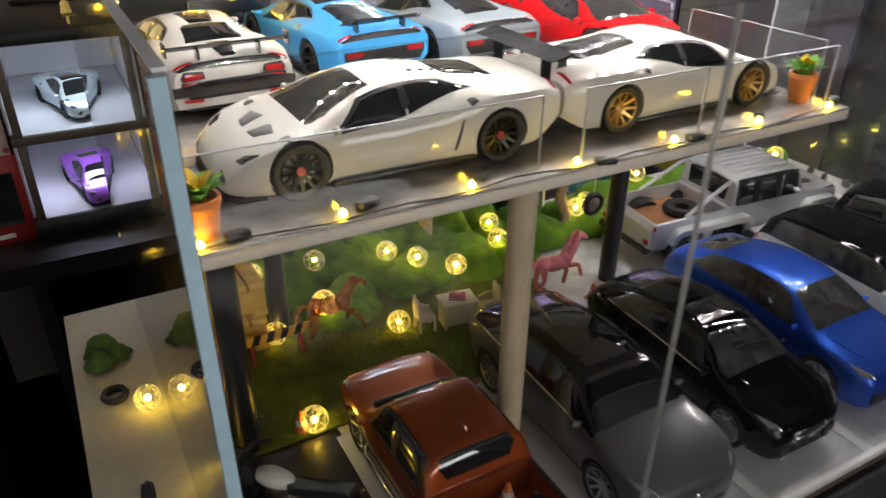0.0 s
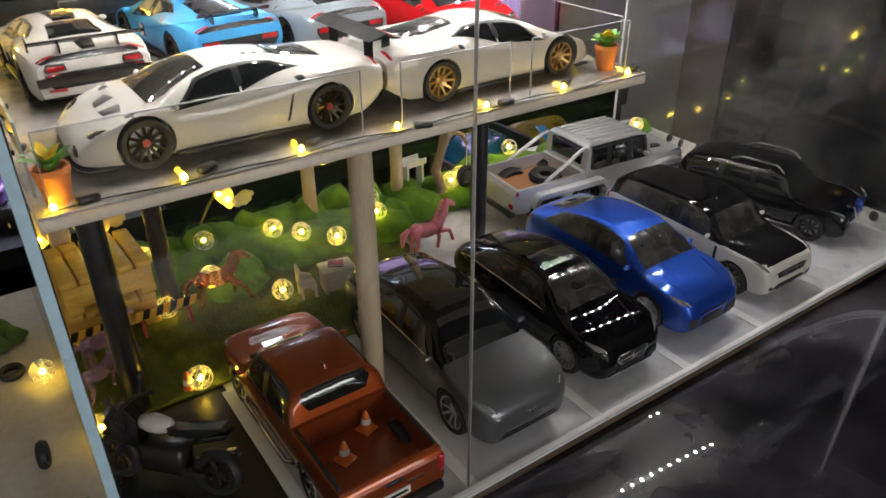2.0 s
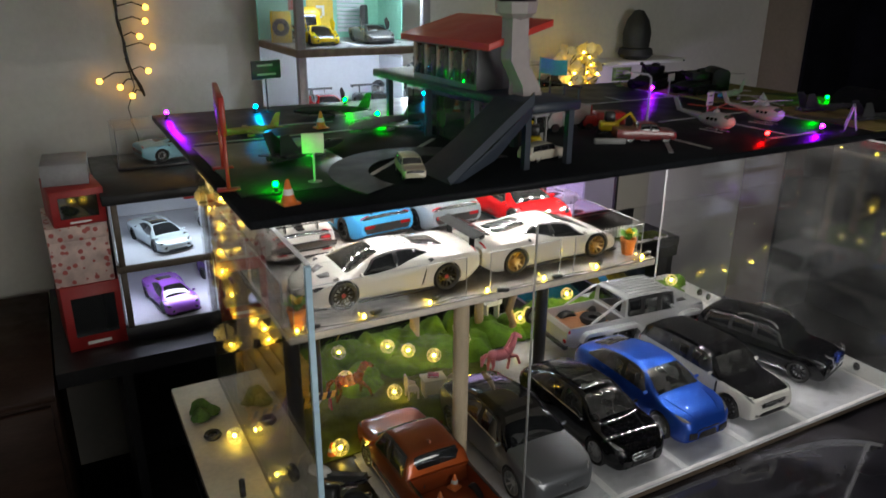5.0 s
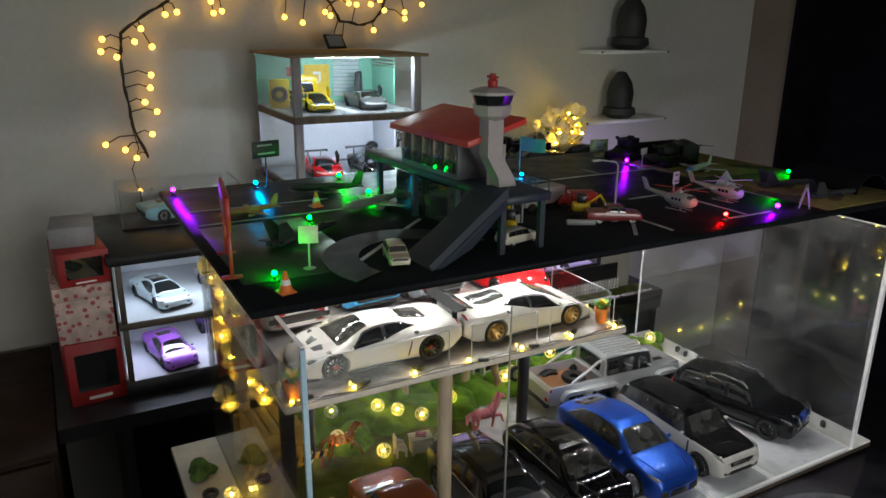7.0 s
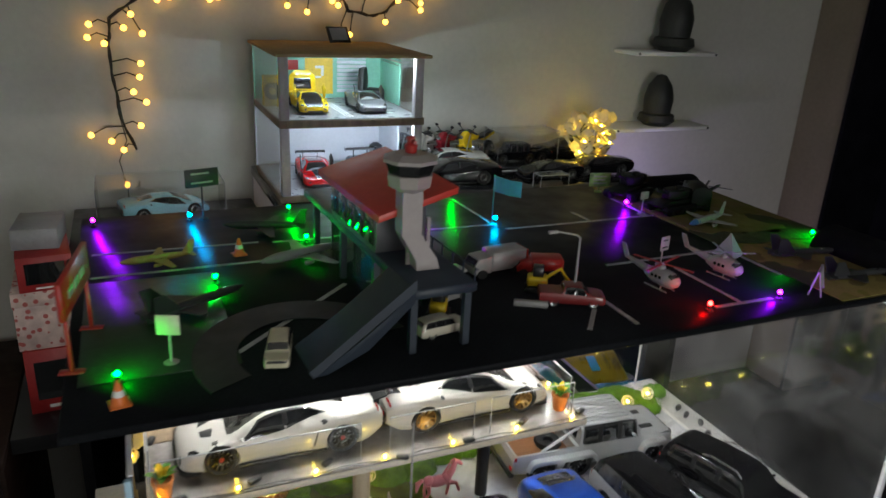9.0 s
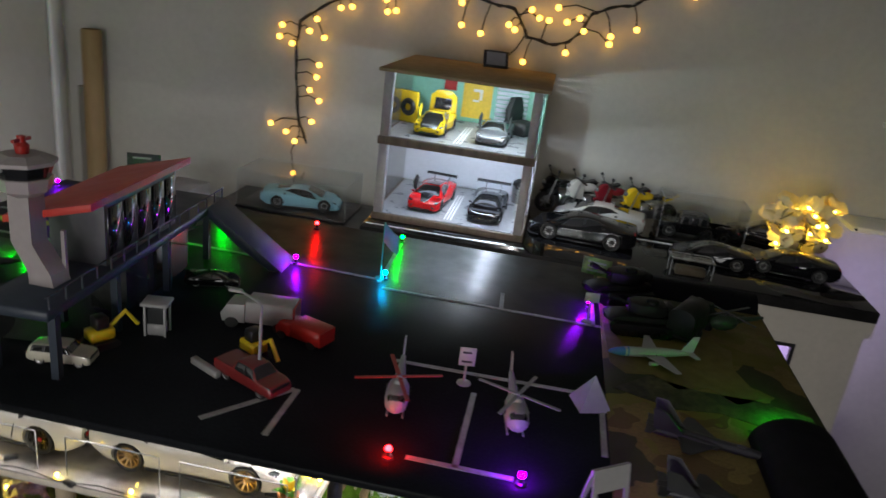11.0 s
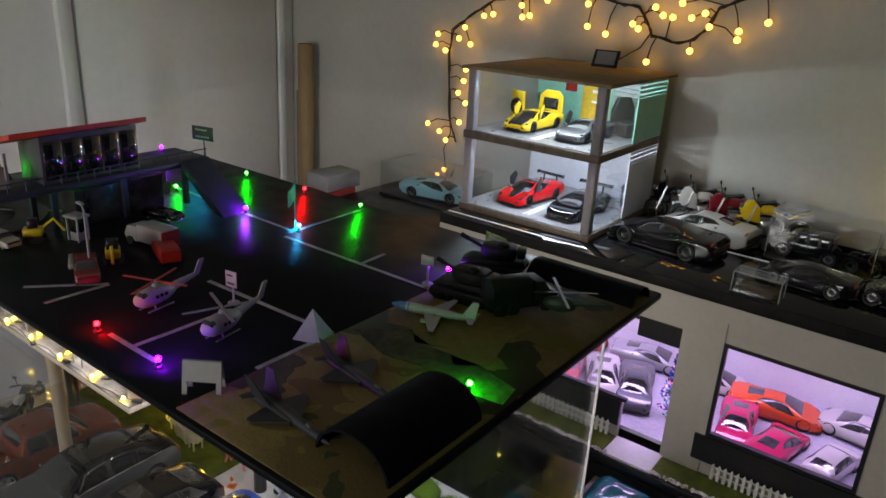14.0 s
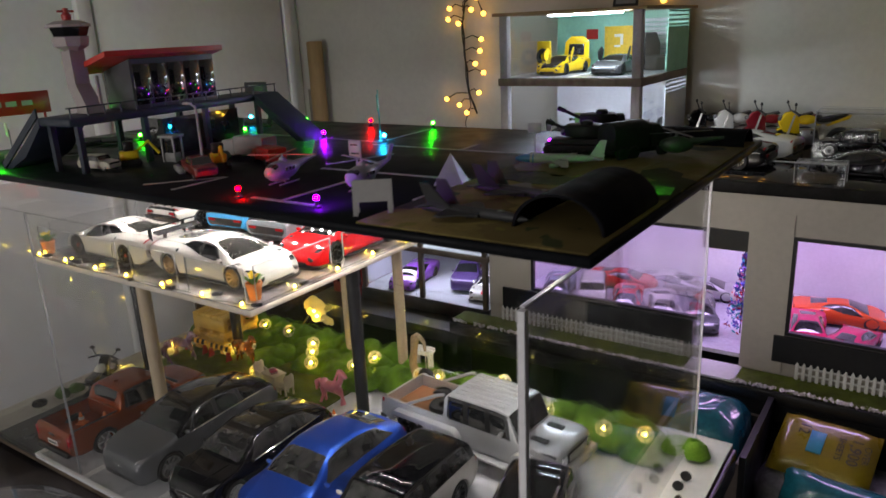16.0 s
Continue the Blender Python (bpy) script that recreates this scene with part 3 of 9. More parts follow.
for y, x0, x1 in ((0.51, 0.15, 1.12), (0.68, 0.15, 1.12)):
    ls = thing("led_strip", "white led strip stuck under the black board", "light strip", group="led strips")
    part("tape", box("tape", M_WHITE, x0, x1, y - 0.004, y + 0.004, 0.4862, 0.4873), ls)
    for x in np.arange(x0 + 0.01, x1, 0.0333):
        part("diode", DIODE, ls, Matrix.Translation((x, y, 0)))

# ---- model cars ----
def curve(points):
    """Smooth monotone curve through (u, value) rows."""
    xs, ys = np.array([p[0] for p in points], float), np.array([p[1] for p in points], float)
    h, d = np.diff(xs), np.diff(ys) / np.diff(xs)
    s = np.zeros(len(xs))
    for i in range(1, len(xs) - 1):
        if d[i - 1] * d[i] > 0:
            w1, w2 = 2 * h[i] + h[i - 1], h[i] + 2 * h[i - 1]
            s[i] = (w1 + w2) / (w1 / d[i - 1] + w2 / d[i])
    s[0], s[-1] = d[0], d[-1]

    def at(u):
        u = np.clip(np.asarray(u, float), xs[0], xs[-1])
        i = np.clip(np.searchsorted(xs, u) - 1, 0, len(xs) - 2)
        t = (u - xs[i]) / h[i]
        return ys[i] * (1 + 2 * t) * (1 - t) ** 2 + s[i] * h[i] * t * (1 - t) ** 2 + ys[i + 1] * t * t * (3 - 2 * t) + s[i + 1] * h[i] * t * t * (t - 1)

    return at


class Shape:
    """A car body as a surface over u (nose 0 to tail 1) and v (-1 left sill, 0 top middle, 1 right sill), in units of its length."""

    def __init__(self, top, shoulder, width, roof, bottom, boxy=0.0):
        self.top, self.shoulder, self.width, self.roof, self.bottom = (curve(c) for c in (top, shoulder, width, roof, bottom))
        self.boxy = boxy
        self.knots = [p[0] for p in top]

    def at(self, u, v):
        u, v = np.broadcast_arrays(np.asarray(u, float), np.asarray(v, float))
        a = np.abs(v)
        T, S, Wd, R, B = (c(u) for c in (self.top, self.shoulder, self.width, self.roof, self.bottom))
        S = np.minimum(S, T - 0.002)
        drop = np.minimum(0.016, 0.3 * (T - S)) * (1 - 0.5 * self.boxy)
        R = np.minimum(R, Wd * 0.97)
        ks = np.array([0, 0.2, 0.36, 0.6, 0.7, 0.86, 1.0])
        ys = np.stack([0 * T, 0.55 * R, R, Wd * 0.965, Wd, Wd * 0.985, Wd * 0.9], -1)
        zs = np.stack([T, T - 0.22 * drop, T - drop, S, S - 0.28 * (S - B), B + 0.22 * (S - B), B], -1)
        i = np.clip(np.searchsorted(ks, a) - 1, 0, 5)
        t = (a - ks[i]) / (ks[i + 1] - ks[i])
        take = lambda arr, j: np.take_along_axis(arr, np.clip(j, 0, 6)[..., None], -1)[..., 0]

        def cat(arr, odd):
            p1, p2 = take(arr, i), take(arr, i + 1)
            p0 = np.where(i > 0, take(arr, i - 1), (-1 if odd else 1) * take(arr, i + 1))
            p3 = np.where(i < 5, take(arr, i + 2), p2)
            k0, k3 = np.where(i > 0, ks[np.clip(i - 1, 0, 6)], -ks[1]), ks[np.clip(i + 2, 0, 6)]
            w = ks[i + 1] - ks[i]
            m1 = (p2 - p0) / (ks[i + 1] - k0) * w
            m2 = np.where(i < 5, (p3 - p1) / np.maximum(k3 - ks[i], 1e-6), (p2 - p1) / w) * w
            k = 1 - self.boxy * 0.7
            m1, m2 = m1 * k + (p2 - p1) * (1 - k), m2 * k + (p2 - p1) * (1 - k)
            return p1 * (1 + 2 * t) * (1 - t) ** 2 + m1 * t * (1 - t) ** 2 + p2 * t * t * (3 - 2 * t) + m2 * t * t * (t - 1)

        return np.stack([u, np.sign(v) * cat(ys, True), cat(zs, False)], -1)

    def normal(self, u, v):
        e = 1e-3
        a = self.at(np.clip(u + e, 0, 1), v) - self.at(np.clip(u - e, 0, 1), v)
        b = self.at(u, v + e) - self.at(u, v - e)
        n = np.cross(b, a)
        n /= np.linalg.norm(n, axis=-1, keepdims=True) + 1e-12
        c = self.at(u, v) - np.stack([np.asarray(u) + 0 * np.asarray(v), 0 * np.asarray(u) * np.asarray(v), 0.1 + 0 * np.asarray(u) * np.asarray(v)], -1)
        return n * np.sign((n * c).sum(-1, keepdims=True) + 1e-9)


def body_mesh(name, sp, L, material, nu=44, nv=40):
    us = 0.3 * (0.5 - 0.5 * np.cos(np.linspace(0, np.pi, nu))) + 0.7 * np.linspace(0, 1, nu)
    us = np.unique(np.round(np.concatenate([us, sp.knots]), 4))
    us = us[np.concatenate([[True], np.diff(us) > 0.002])]
    nu = len(us)
    vs = np.linspace(-1, 1, nv)
    U, V = np.meshgrid(us, vs, indexing="ij")
    P = sp.at(U, V) * L
    verts = P.reshape(-1, 3).tolist()
    faces = []
    for i in range(nu - 1):
        for j in range(nv):
            k = (j + 1) % nv
            faces.append((i * nv + j, i * nv + k, (i + 1) * nv + k, (i + 1) * nv + j))
    faces.append(tuple(range(nv))[::-1])
    faces.append(tuple((nu - 1) * nv + j for j in range(nv)))
    return mesh(name, verts, faces, material, True, 38)


def patch(name, sp, L, material, quad, lift=0.0022, nu=10, nv=6, thick=0.003):
    """A panel that follows the body: quad of four (u, v) corners, lifted by a little, with an edge."""
    (a, b, c, d) = [np.array(q, float) for q in quad]
    s, t = np.meshgrid(np.linspace(0, 1, nu), np.linspace(0, 1, nv), indexing="ij")
    uv = a * ((1 - s) * (1 - t))[..., None] + b * (s * (1 - t))[..., None] + c * (s * t)[..., None] + d * ((1 - s) * t)[..., None]
    P, N = sp.at(uv[..., 0], uv[..., 1]), sp.normal(uv[..., 0], uv[..., 1])
    rim = (s == 0) | (s == 1) | (t == 0) | (t == 1)
    out = P + N * lift
    out[rim] -= N[rim] * thick
    verts = (out * L).reshape(-1, 3).tolist()
    faces = [(i * nv + j, i * nv + j + 1, (i + 1) * nv + j + 1, (i + 1) * nv + j) for i in range(nu - 1) for j in range(nv - 1)]
    n0 = np.cross(out[1, 0] - out[0, 0], out[0, 1] - out[0, 0])
    if (n0 * N[0, 0]).sum() > 0:
        faces = [f[::-1] for f in faces]
    return mesh(name, verts, faces, material, True, 60)


def wheel_meshes(r, w, rim_mat, spokes=10, dish=0.25):
    tyre = lathe("tyre", M_RUBBER, [(r * 0.72, -w * 0.42), (r * 0.8, -w * 0.5), (r * 0.94, -w * 0.5), (r, -w * 0.36), (r * 1.005, 0), (r, w * 0.36), (r * 0.94, w * 0.5), (r * 0.8, w * 0.5), (r * 0.72, w * 0.42), (r * 0.7, 0.0), (r * 0.72, -w * 0.42)], 28, True, "y")
    bm = bmesh.new()
    ring = lathe("tmp", rim_mat, [(r * 0.72, w * 0.45), (r * 0.75, w * 0.44), (r * 0.75, -w * 0.4), (r * 0.66, -w * 0.4), (r * 0.66, w * 0.40), (r * 0.72, w * 0.45)], 28, True, "y")
    bm.from_mesh(ring)
    bpy.data.meshes.remove(ring)
    yo, yi = w * 0.42, w * (0.42 - dish)
    for k in range(spokes):
        a = 2 * math.pi * k / spokes
        for (r0, r1, h0, h1) in ((r * 0.1, r * 0.7, r * 0.075, r * 0.05),):
            c, s = math.cos(a), math.sin(a)
            vs = []
            for rr, hh, y in ((r0, h0, yi), (r1, h1, yo)):
                for sg, dy in ((-1, 0), (1, 0), (1, -w * 0.2), (-1, -w * 0.2)):
                    vs.append(bm.verts.new((rr * c - sg * hh * s, y + dy, rr * s + sg * hh * c)))
            for f in ((0, 1, 2, 3), (7, 6, 5, 4), (0, 4, 5, 1), (1, 5, 6, 2), (2, 6, 7, 3), (3, 7, 4, 0)):
                bm.faces.new([vs[i] for i in f])
    hub = lathe("tmp", rim_mat, [(r * 0.17, yi - w * 0.2), (r * 0.17, yi + w * 0.03), (r * 0.1, yi + w * 0.06), (0.0, yi + w * 0.06)], 12, True, "y")
    bm.from_mesh(hub)
    bpy.data.meshes.remove(hub)
    rim = from_bm("rim", bm, rim_mat, True, 40)
    disc = lathe("brake_disc", M_STEEL, [(0.0, 0.0), (r * 0.55, 0.0), (r * 0.55, -w * 0.06), (0.0, -w * 0.06)], 20, True, "y")
    return tyre, rim, disc


SUPER = dict(
    top=[(0, 0.068), (0.01, 0.092), (0.05, 0.117), (0.12, 0.144), (0.2, 0.168), (0.235, 0.182), (0.32, 0.221), (0.4, 0.246), (0.47, 0.258), (0.54, 0.26), (0.62, 0.253), (0.72, 0.239), (0.82, 0.225), (0.92, 0.212), (0.985, 0.203), (1, 0.182)],
    shoulder=[(0, 0.06), (0.04, 0.1), (0.1, 0.142), (0.17, 0.164), (0.22, 0.163), (0.3, 0.15), (0.45, 0.152), (0.6, 0.17), (0.75, 0.193), (0.9, 0.192), (1, 0.17)],
    width=[(0, 0.115), (0.015, 0.165), (0.05, 0.192), (0.12, 0.21), (0.2, 0.213), (0.32, 0.199), (0.5, 0.202), (0.66, 0.216), (0.8, 0.222), (0.93, 0.212), (0.985, 0.2), (1, 0.192)],
    roof=[(0, 0.1), (0.1, 0.145), (0.22, 0.168), (0.3, 0.157), (0.42, 0.127), (0.55, 0.115), (0.7, 0.116), (0.85, 0.135), (1, 0.15)],
    bottom=[(0, 0.04), (0.03, 0.028), (0.1, 0.026), (0.9, 0.03), (0.96, 0.055), (1, 0.08)], boxy=0.45)
SUV = dict(
    top=[(0, 0.148), (0.006, 0.168), (0.02, 0.186), (0.05, 0.2), (0.11, 0.216), (0.19, 0.23), (0.235, 0.242), (0.32, 0.29), (0.4, 0.325), (0.48, 0.342), (0.58, 0.342), (0.72, 0.322), (0.86, 0.282), (0.965, 0.242), (1, 0.19)],
    shoulder=[(0, 0.136), (0.018, 0.168), (0.05, 0.186), (0.1, 0.202), (0.18, 0.213), (0.3, 0.208), (0.5, 0.214), (0.7, 0.226), (0.82, 0.234), (0.92, 0.23), (1, 0.175)],
    width=[(0, 0.138), (0.012, 0.162), (0.04, 0.184), (0.1, 0.2), (0.19, 0.205), (0.3, 0.194), (0.6, 0.197), (0.78, 0.207), (0.92, 0.197), (1, 0.172)],
    roof=[(0, 0.12), (0.1, 0.16), (0.26, 0.168), (0.41, 0.142), (0.6, 0.136), (0.8, 0.136), (1, 0.15)],
    bottom=[(0, 0.06), (0.012, 0.05), (0.04, 0.045), (0.1, 0.044), (0.9, 0.046), (0.97, 0.06), (1, 0.085)], boxy=0.25)
ROVER = dict(
    top=[(0, 0.14), (0.012, 0.19), (0.05, 0.205), (0.15, 0.215), (0.25, 0.222), (0.31, 0.275), (0.37, 0.335), (0.48, 0.352), (0.7, 0.348), (0.88, 0.335), (0.96, 0.3), (0.985, 0.22), (1, 0.2)],
    shoulder=[(0, 0.14), (0.04, 0.195), (0.15, 0.212), (0.5, 0.222), (0.9, 0.228), (1, 0.2)],
    width=[(0, 0.165), (0.015, 0.182), (0.06, 0.196), (0.15, 0.201), (0.5, 0.2), (0.9, 0.2), (1, 0.18)],
    roof=[(0, 0.15), (0.25, 0.175), (0.38, 0.16), (0.6, 0.158), (0.9, 0.15), (1, 0.16)],
    bottom=[(0, 0.075), (0.03, 0.06), (0.1, 0.055), (0.9, 0.055), (0.97, 0.065), (1, 0.085)], boxy=0.45)
PICKUP = dict(
    top=[(0, 0.13), (0.012, 0.185), (0.05, 0.2), (0.15, 0.208), (0.23, 0.214), (0.29, 0.265), (0.355, 0.322), (0.45, 0.334), (0.6, 0.33), (0.635, 0.31), (0.66, 0.232), (0.7, 0.228), (0.98, 0.228), (1, 0.2)],
    shoulder=[(0, 0.12), (0.04, 0.18), (0.15, 0.196), (0.5, 0.205), (0.66, 0.215), (0.98, 0.215), (1, 0.19)],
    width=[(0, 0.155), (0.015, 0.172), (0.06, 0.183), (0.15, 0.188), (0.5, 0.184), (0.9, 0.184), (1, 0.176)],
    roof=[(0, 0.14), (0.23, 0.16), (0.36, 0.14), (0.6, 0.138), (0.66, 0.165), (1, 0.165)],
    bottom=[(0, 0.075), (0.03, 0.06), (0.1, 0.058), (0.9, 0.06), (0.97, 0.07), (1, 0.085)], boxy=0.45)
GWAGON = dict(
    top=[(0, 0.13), (0.008, 0.188), (0.03, 0.197), (0.1, 0.2), (0.205, 0.203), (0.235, 0.27), (0.262, 0.316), (0.35, 0.324), (0.58, 0.322), (0.602, 0.31), (0.61, 0.205), (0.66, 0.2), (0.985, 0.2), (1, 0.18)],
    shoulder=[(0, 0.12), (0.02, 0.185), (0.1, 0.19), (0.22, 0.192), (0.6, 0.194), (0.985, 0.192), (1, 0.17)],
    width=[(0, 0.14), (0.01, 0.15), (0.04, 0.153), (0.15, 0.155), (0.6, 0.155), (0.985, 0.155), (1, 0.152)],
    roof=[(0, 0.13), (0.2, 0.14), (0.27, 0.137), (0.58, 0.137), (0.62, 0.148), (1, 0.148)],
    bottom=[(0, 0.085), (0.03, 0.075), (0.1, 0.072), (0.9, 0.075), (1, 0.09)], boxy=0.85)
SHAPES = {"super": SUPER, "suv": SUV, "rover": ROVER, "pickup": PICKUP, "gwagon": GWAGON}
# per kind: axles in u, wheel radius, windscreen u, rear glass u, side glass u ranges, pillars
KINDS = {
    "super": dict(ax=(0.195, 0.785), r=0.078, w=0.062, ws=(0.222, 0.43), wv=(0.345, 0.305), rg=(0.64, 0.82), sg=[(0.285, 0.5, 0.385, 0.505), (0.507, 0.705, 0.511, 0.625)]),
    "suv": dict(ax=(0.185, 0.8), r=0.084, w=0.056, ws=(0.24, 0.405), wv=(0.36, 0.32), rg=(0.76, 0.91), sg=[(0.315, 0.525, 0.40, 0.53), (0.535, 0.705, 0.54, 0.70), (0.715, 0.85, 0.71, 0.775)]),
    "rover": dict(ax=(0.175, 0.79), r=0.083, w=0.052, ws=(0.255, 0.367), wv=(0.36, 0.34), rg=(0.93, 0.975), sg=[(0.30, 0.52, 0.355, 0.52), (0.53, 0.71, 0.53, 0.71), (0.72, 0.92, 0.72, 0.89)]),
    "pickup": dict(ax=(0.175, 0.78), r=0.08, w=0.05, ws=(0.232, 0.352), wv=(0.36, 0.33), rg=(0.622, 0.655), sg=[(0.28, 0.445, 0.345, 0.445), (0.455, 0.62, 0.455, 0.60)]),
    "gwagon": dict(ax=(0.13, 0.6, 0.82), r=0.082, w=0.055, ws=(0.209, 0.258), wv=(0.35, 0.34), rg=(0.603, 0.6085), sg=[(0.25, 0.355, 0.272, 0.355), (0.37, 0.475, 0.37, 0.475), (0.49, 0.58, 0.49, 0.58)]),
}
WHEELS = {}


def make_car(name, label, kind, L, body, m, rim=None, spokes=10, glass=None, roof=None, extras=(), group="", simple=False, grille=None):
    """A model car of length L, nose towards +x in its own frame, standing on z = 0."""
    rim, glass, grille = rim or M_STEEL, glass or M_CARGLASS, grille or M_BLACKPLASTIC
    sp, K = Shape(**SHAPES[kind]), KINDS[kind]
    flip = pose(L / 2, 0, 0, 0, 0, 180)
    car = thing(name, label, "model car", m, group)
    bm_ = body_mesh("body", sp, L, body, *((26, 24) if simple else (46, 40)))
    r, w = K["r"] * L, K["w"] * L
    if not simple:
        cs = []
        for u in K["ax"]:
            half = float(sp.width(u)) * L
            for sg in (-1, 1):
                c = lathe("arch", M_BLACKPLASTIC, [(0.0, -w * 0.75), (r * 1.1, -w * 0.75), (r * 1.1, w * 0.75), (0.0, w * 0.75)], 28, False, "y")
                c.transform(Matrix.Translation((u * L, sg * (half - w * 0.25), r)))
                cs.append(c)
        if kind == "pickup":
            cs.append(box("bed", M_BLACKPLASTIC, 0.675 * L, 0.972 * L, -0.155 * L, 0.155 * L, 0.125 * L, 0.4 * L))
        if kind == "gwagon":
            cs.append(box("bed", M_BLACKPLASTIC, 0.628 * L, 0.972 * L, -0.138 * L, 0.138 * L, 0.13 * L, 0.4 * L))
        bm_ = cut(bm_, cs)
        bm_.set_sharp_from_angle(angle=radians(38))
    part("body", bm_, car, flip)
    key = (round(r, 4), round(w, 4), rim.name, spokes)
    if key not in WHEELS:
        WHEELS[key] = wheel_meshes(r, w, rim, spokes)
    ty, ri, di = WHEELS[key]
    for u in K["ax"]:
        half = float(sp.width(u)) * L
        for sg in (-1, 1):
            q = flip @ Matrix.Translation((u * L, sg * (half - w * 0.5 - 0.003 * L), r)) @ pose(0, 0, 0, 0, 0, 0 if sg > 0 else 180)
            wh = part("wheel", ty, car, q)
            part("rim", ri, wh)
            if not simple:
                part("brake_disc", di, wh)
    P = lambda nm, mt, quad, parent=car, lb="", lift=0.0022, n=(10, 6): part(nm, patch(nm, sp, L, mt, quad, lift, *n), parent, flip, lb)
    a, b = K["ws"]
    va, vb = K["wv"]
    P("windscreen", glass, [(a, -va), (b, -vb), (b, vb), (a, va)], n=(10, 14))
    if not simple and kind != "gwagon":
        P("panel_gap", M_BLACKPLASTIC, [(a - 0.014, -0.5), (a - 0.010, -0.5), (a - 0.010, 0.5), (a - 0.014, 0.5)], lift=0.0012, n=(2, 16))
        for sg in (-1, 1):
            P("panel_gap", M_BLACKPLASTIC, [(0.07, sg * 0.475), (a - 0.012, sg * 0.495), (a - 0.012, sg * 0.505), (0.07, sg * 0.485)], lift=0.0012, n=(14, 2))
    a, b = K["rg"]
    P("rear_window", glass, [(a, -0.27), (b, -0.3), (b, 0.3), (a, 0.27)], n=(8, 10))
    for sg in (-1, 1):
        q0, q1 = K["sg"][0], K["sg"][-1]
        lo = (0.585, 0.555, 0.555, 0.45) if kind == "super" else (0.578,) * 4
        P("window_surround", M_BLACKPLASTIC, [(q0[0] - 0.012, sg * (lo[0] + 0.01)), (q1[1] + 0.012, sg * (lo[3] + 0.01)), (q1[3] + 0.006, sg * 0.362), (q0[2] - 0.012, sg * 0.362)], lift=0.0026, n=(24, 8))
        for u in [q0[0] - 0.02] + [0.5 * (p[1] + q[0]) for p, q in zip(K["sg"], K["sg"][1:])] + ([q1[1] + 0.01] if kind != "super" else []):
            if not simple:
                P("panel_gap", M_BLACKPLASTIC, [(u, sg * 0.59), (u + 0.0035, sg * 0.59), (u + 0.0035, sg * 0.92), (u, sg * 0.92)], lift=0.0012, n=(2, 12))
        for i, (a, b, a2, b2) in enumerate(K["sg"]):
            va, vb = (lo[2 * i], lo[2 * i + 1]) if kind == "super" else (0.578, 0.578)
            P("side_window", M_CARGLASS if glass is M_PALEGLASS else glass, [(a, sg * va), (b, sg * vb), (b2, sg * 0.375), (a2, sg * 0.375)], lift=0.004)
        if kind == "super":
            P("headlight", M_LAMPDARK, [(0.045, sg * 0.40), (0.075, sg * 0.38), (0.105, sg * 0.56), (0.05, sg * 0.58)], n=(5, 5))
            P("tail_light", M_TAIL, [(0.972, sg * 0.28), (0.986, sg * 0.28), (0.986, sg * 0.56), (0.972, sg * 0.58)], n=(4, 6))
            P("air_intake", grille, [(0.672, sg * 0.56), (0.7, sg * 0.54), (0.71, sg * 0.6), (0.685, sg * 0.62)], n=(4, 4))
            P("front_intake", grille, [(0.004, sg * 0.45), (0.02, sg * 0.3), (0.014, sg * 0.7), (0.004, sg * 0.75)], n=(4, 4))
        else:
            P("headlight", M_LAMPGLASS, [(0.01, sg * 0.4), (0.05, sg * 0.41), (0.115, sg * 0.56), (0.022, sg * 0.61)], n=(5, 5))
            P("tail_light", M_TAIL, [(0.978, sg * 0.45), (0.992, sg * 0.45), (0.992, sg * 0.66), (0.975, sg * 0.68)], n=(4, 5))
    if kind in ("suv", "rover", "pickup") and not simple:
        for sg in (-1, 1):
            P("lamp_line", M_LAMPLINE, [(0.012, sg * 0.40), (0.046, sg * 0.42), (0.052, sg * 0.46), (0.014, sg * 0.44)], n=(4, 3), lift=0.0034)
            for u in [0.5 * (p[0] + p[1]) + 0.06 for p in K["sg"][:2]]:
                P("door_handle", body, [(u - 0.018, sg * 0.625), (u + 0.018, sg * 0.625), (u + 0.018, sg * 0.64), (u - 0.018, sg * 0.64)], lift=0.006, n=(5, 3))
    if kind != "super" and simple:
        P("grille", grille, [(0.0015, -0.4), (0.015, -0.33), (0.015, 0.33), (0.0015, 0.4)], n=(5, 8))
    if not simple:
        for sg in (-1, 1):
            u = K["ws"][0] + 0.07
            p = sp.at(u, 0.56)
            y = float(p[1]) * L
            mi = ball("mirror", body, 0.018 * L, 2, (0.55, 1.15, 0.66))
            mi.transform(flip @ Matrix.Translation((u * L, sg * (y + 0.022 * L), (float(p[2]) + 0.016) * L)))
            part("mirror", mi, car)
    if kind == "super":
        part("rear_grille", plate("rear_grille", M_BLACKPLASTIC, [(y * L, z * L) for y, z in ((-0.15, 0.088), (0.15, 0.088), (0.172, 0.118), (0.172, 0.143), (-0.172, 0.143), (-0.172, 0.118))], 0.012 * L, 0.001 * L, "yz"), car, flip @ Matrix.Translation((0.999 * L, 0, 0)), "black rear grille")
        part("diffuser", plate("diffuser", M_BLACKPLASTIC, [(x * L, z * L) for x, z in ((0.9, 0.022), (1.0, 0.05), (1.0, 0.072), (0.95, 0.06), (0.9, 0.045))], 0.3 * L, 0.001 * L), car, flip, "black rear diffuser")
        part("splitter", plate("splitter", M_BLACKPLASTIC, [(x * L, y * L) for x, y in ((-0.012, -0.09), (0.004, -0.165), (0.03, -0.198), (0.1, -0.205), (0.1, 0.205), (0.03, 0.198), (0.004, 0.165), (-0.012, 0.09))], 0.007 * L, 0, "xy"), car, flip @ Matrix.Translation((0, 0, 0.026 * L)), "black front splitter")
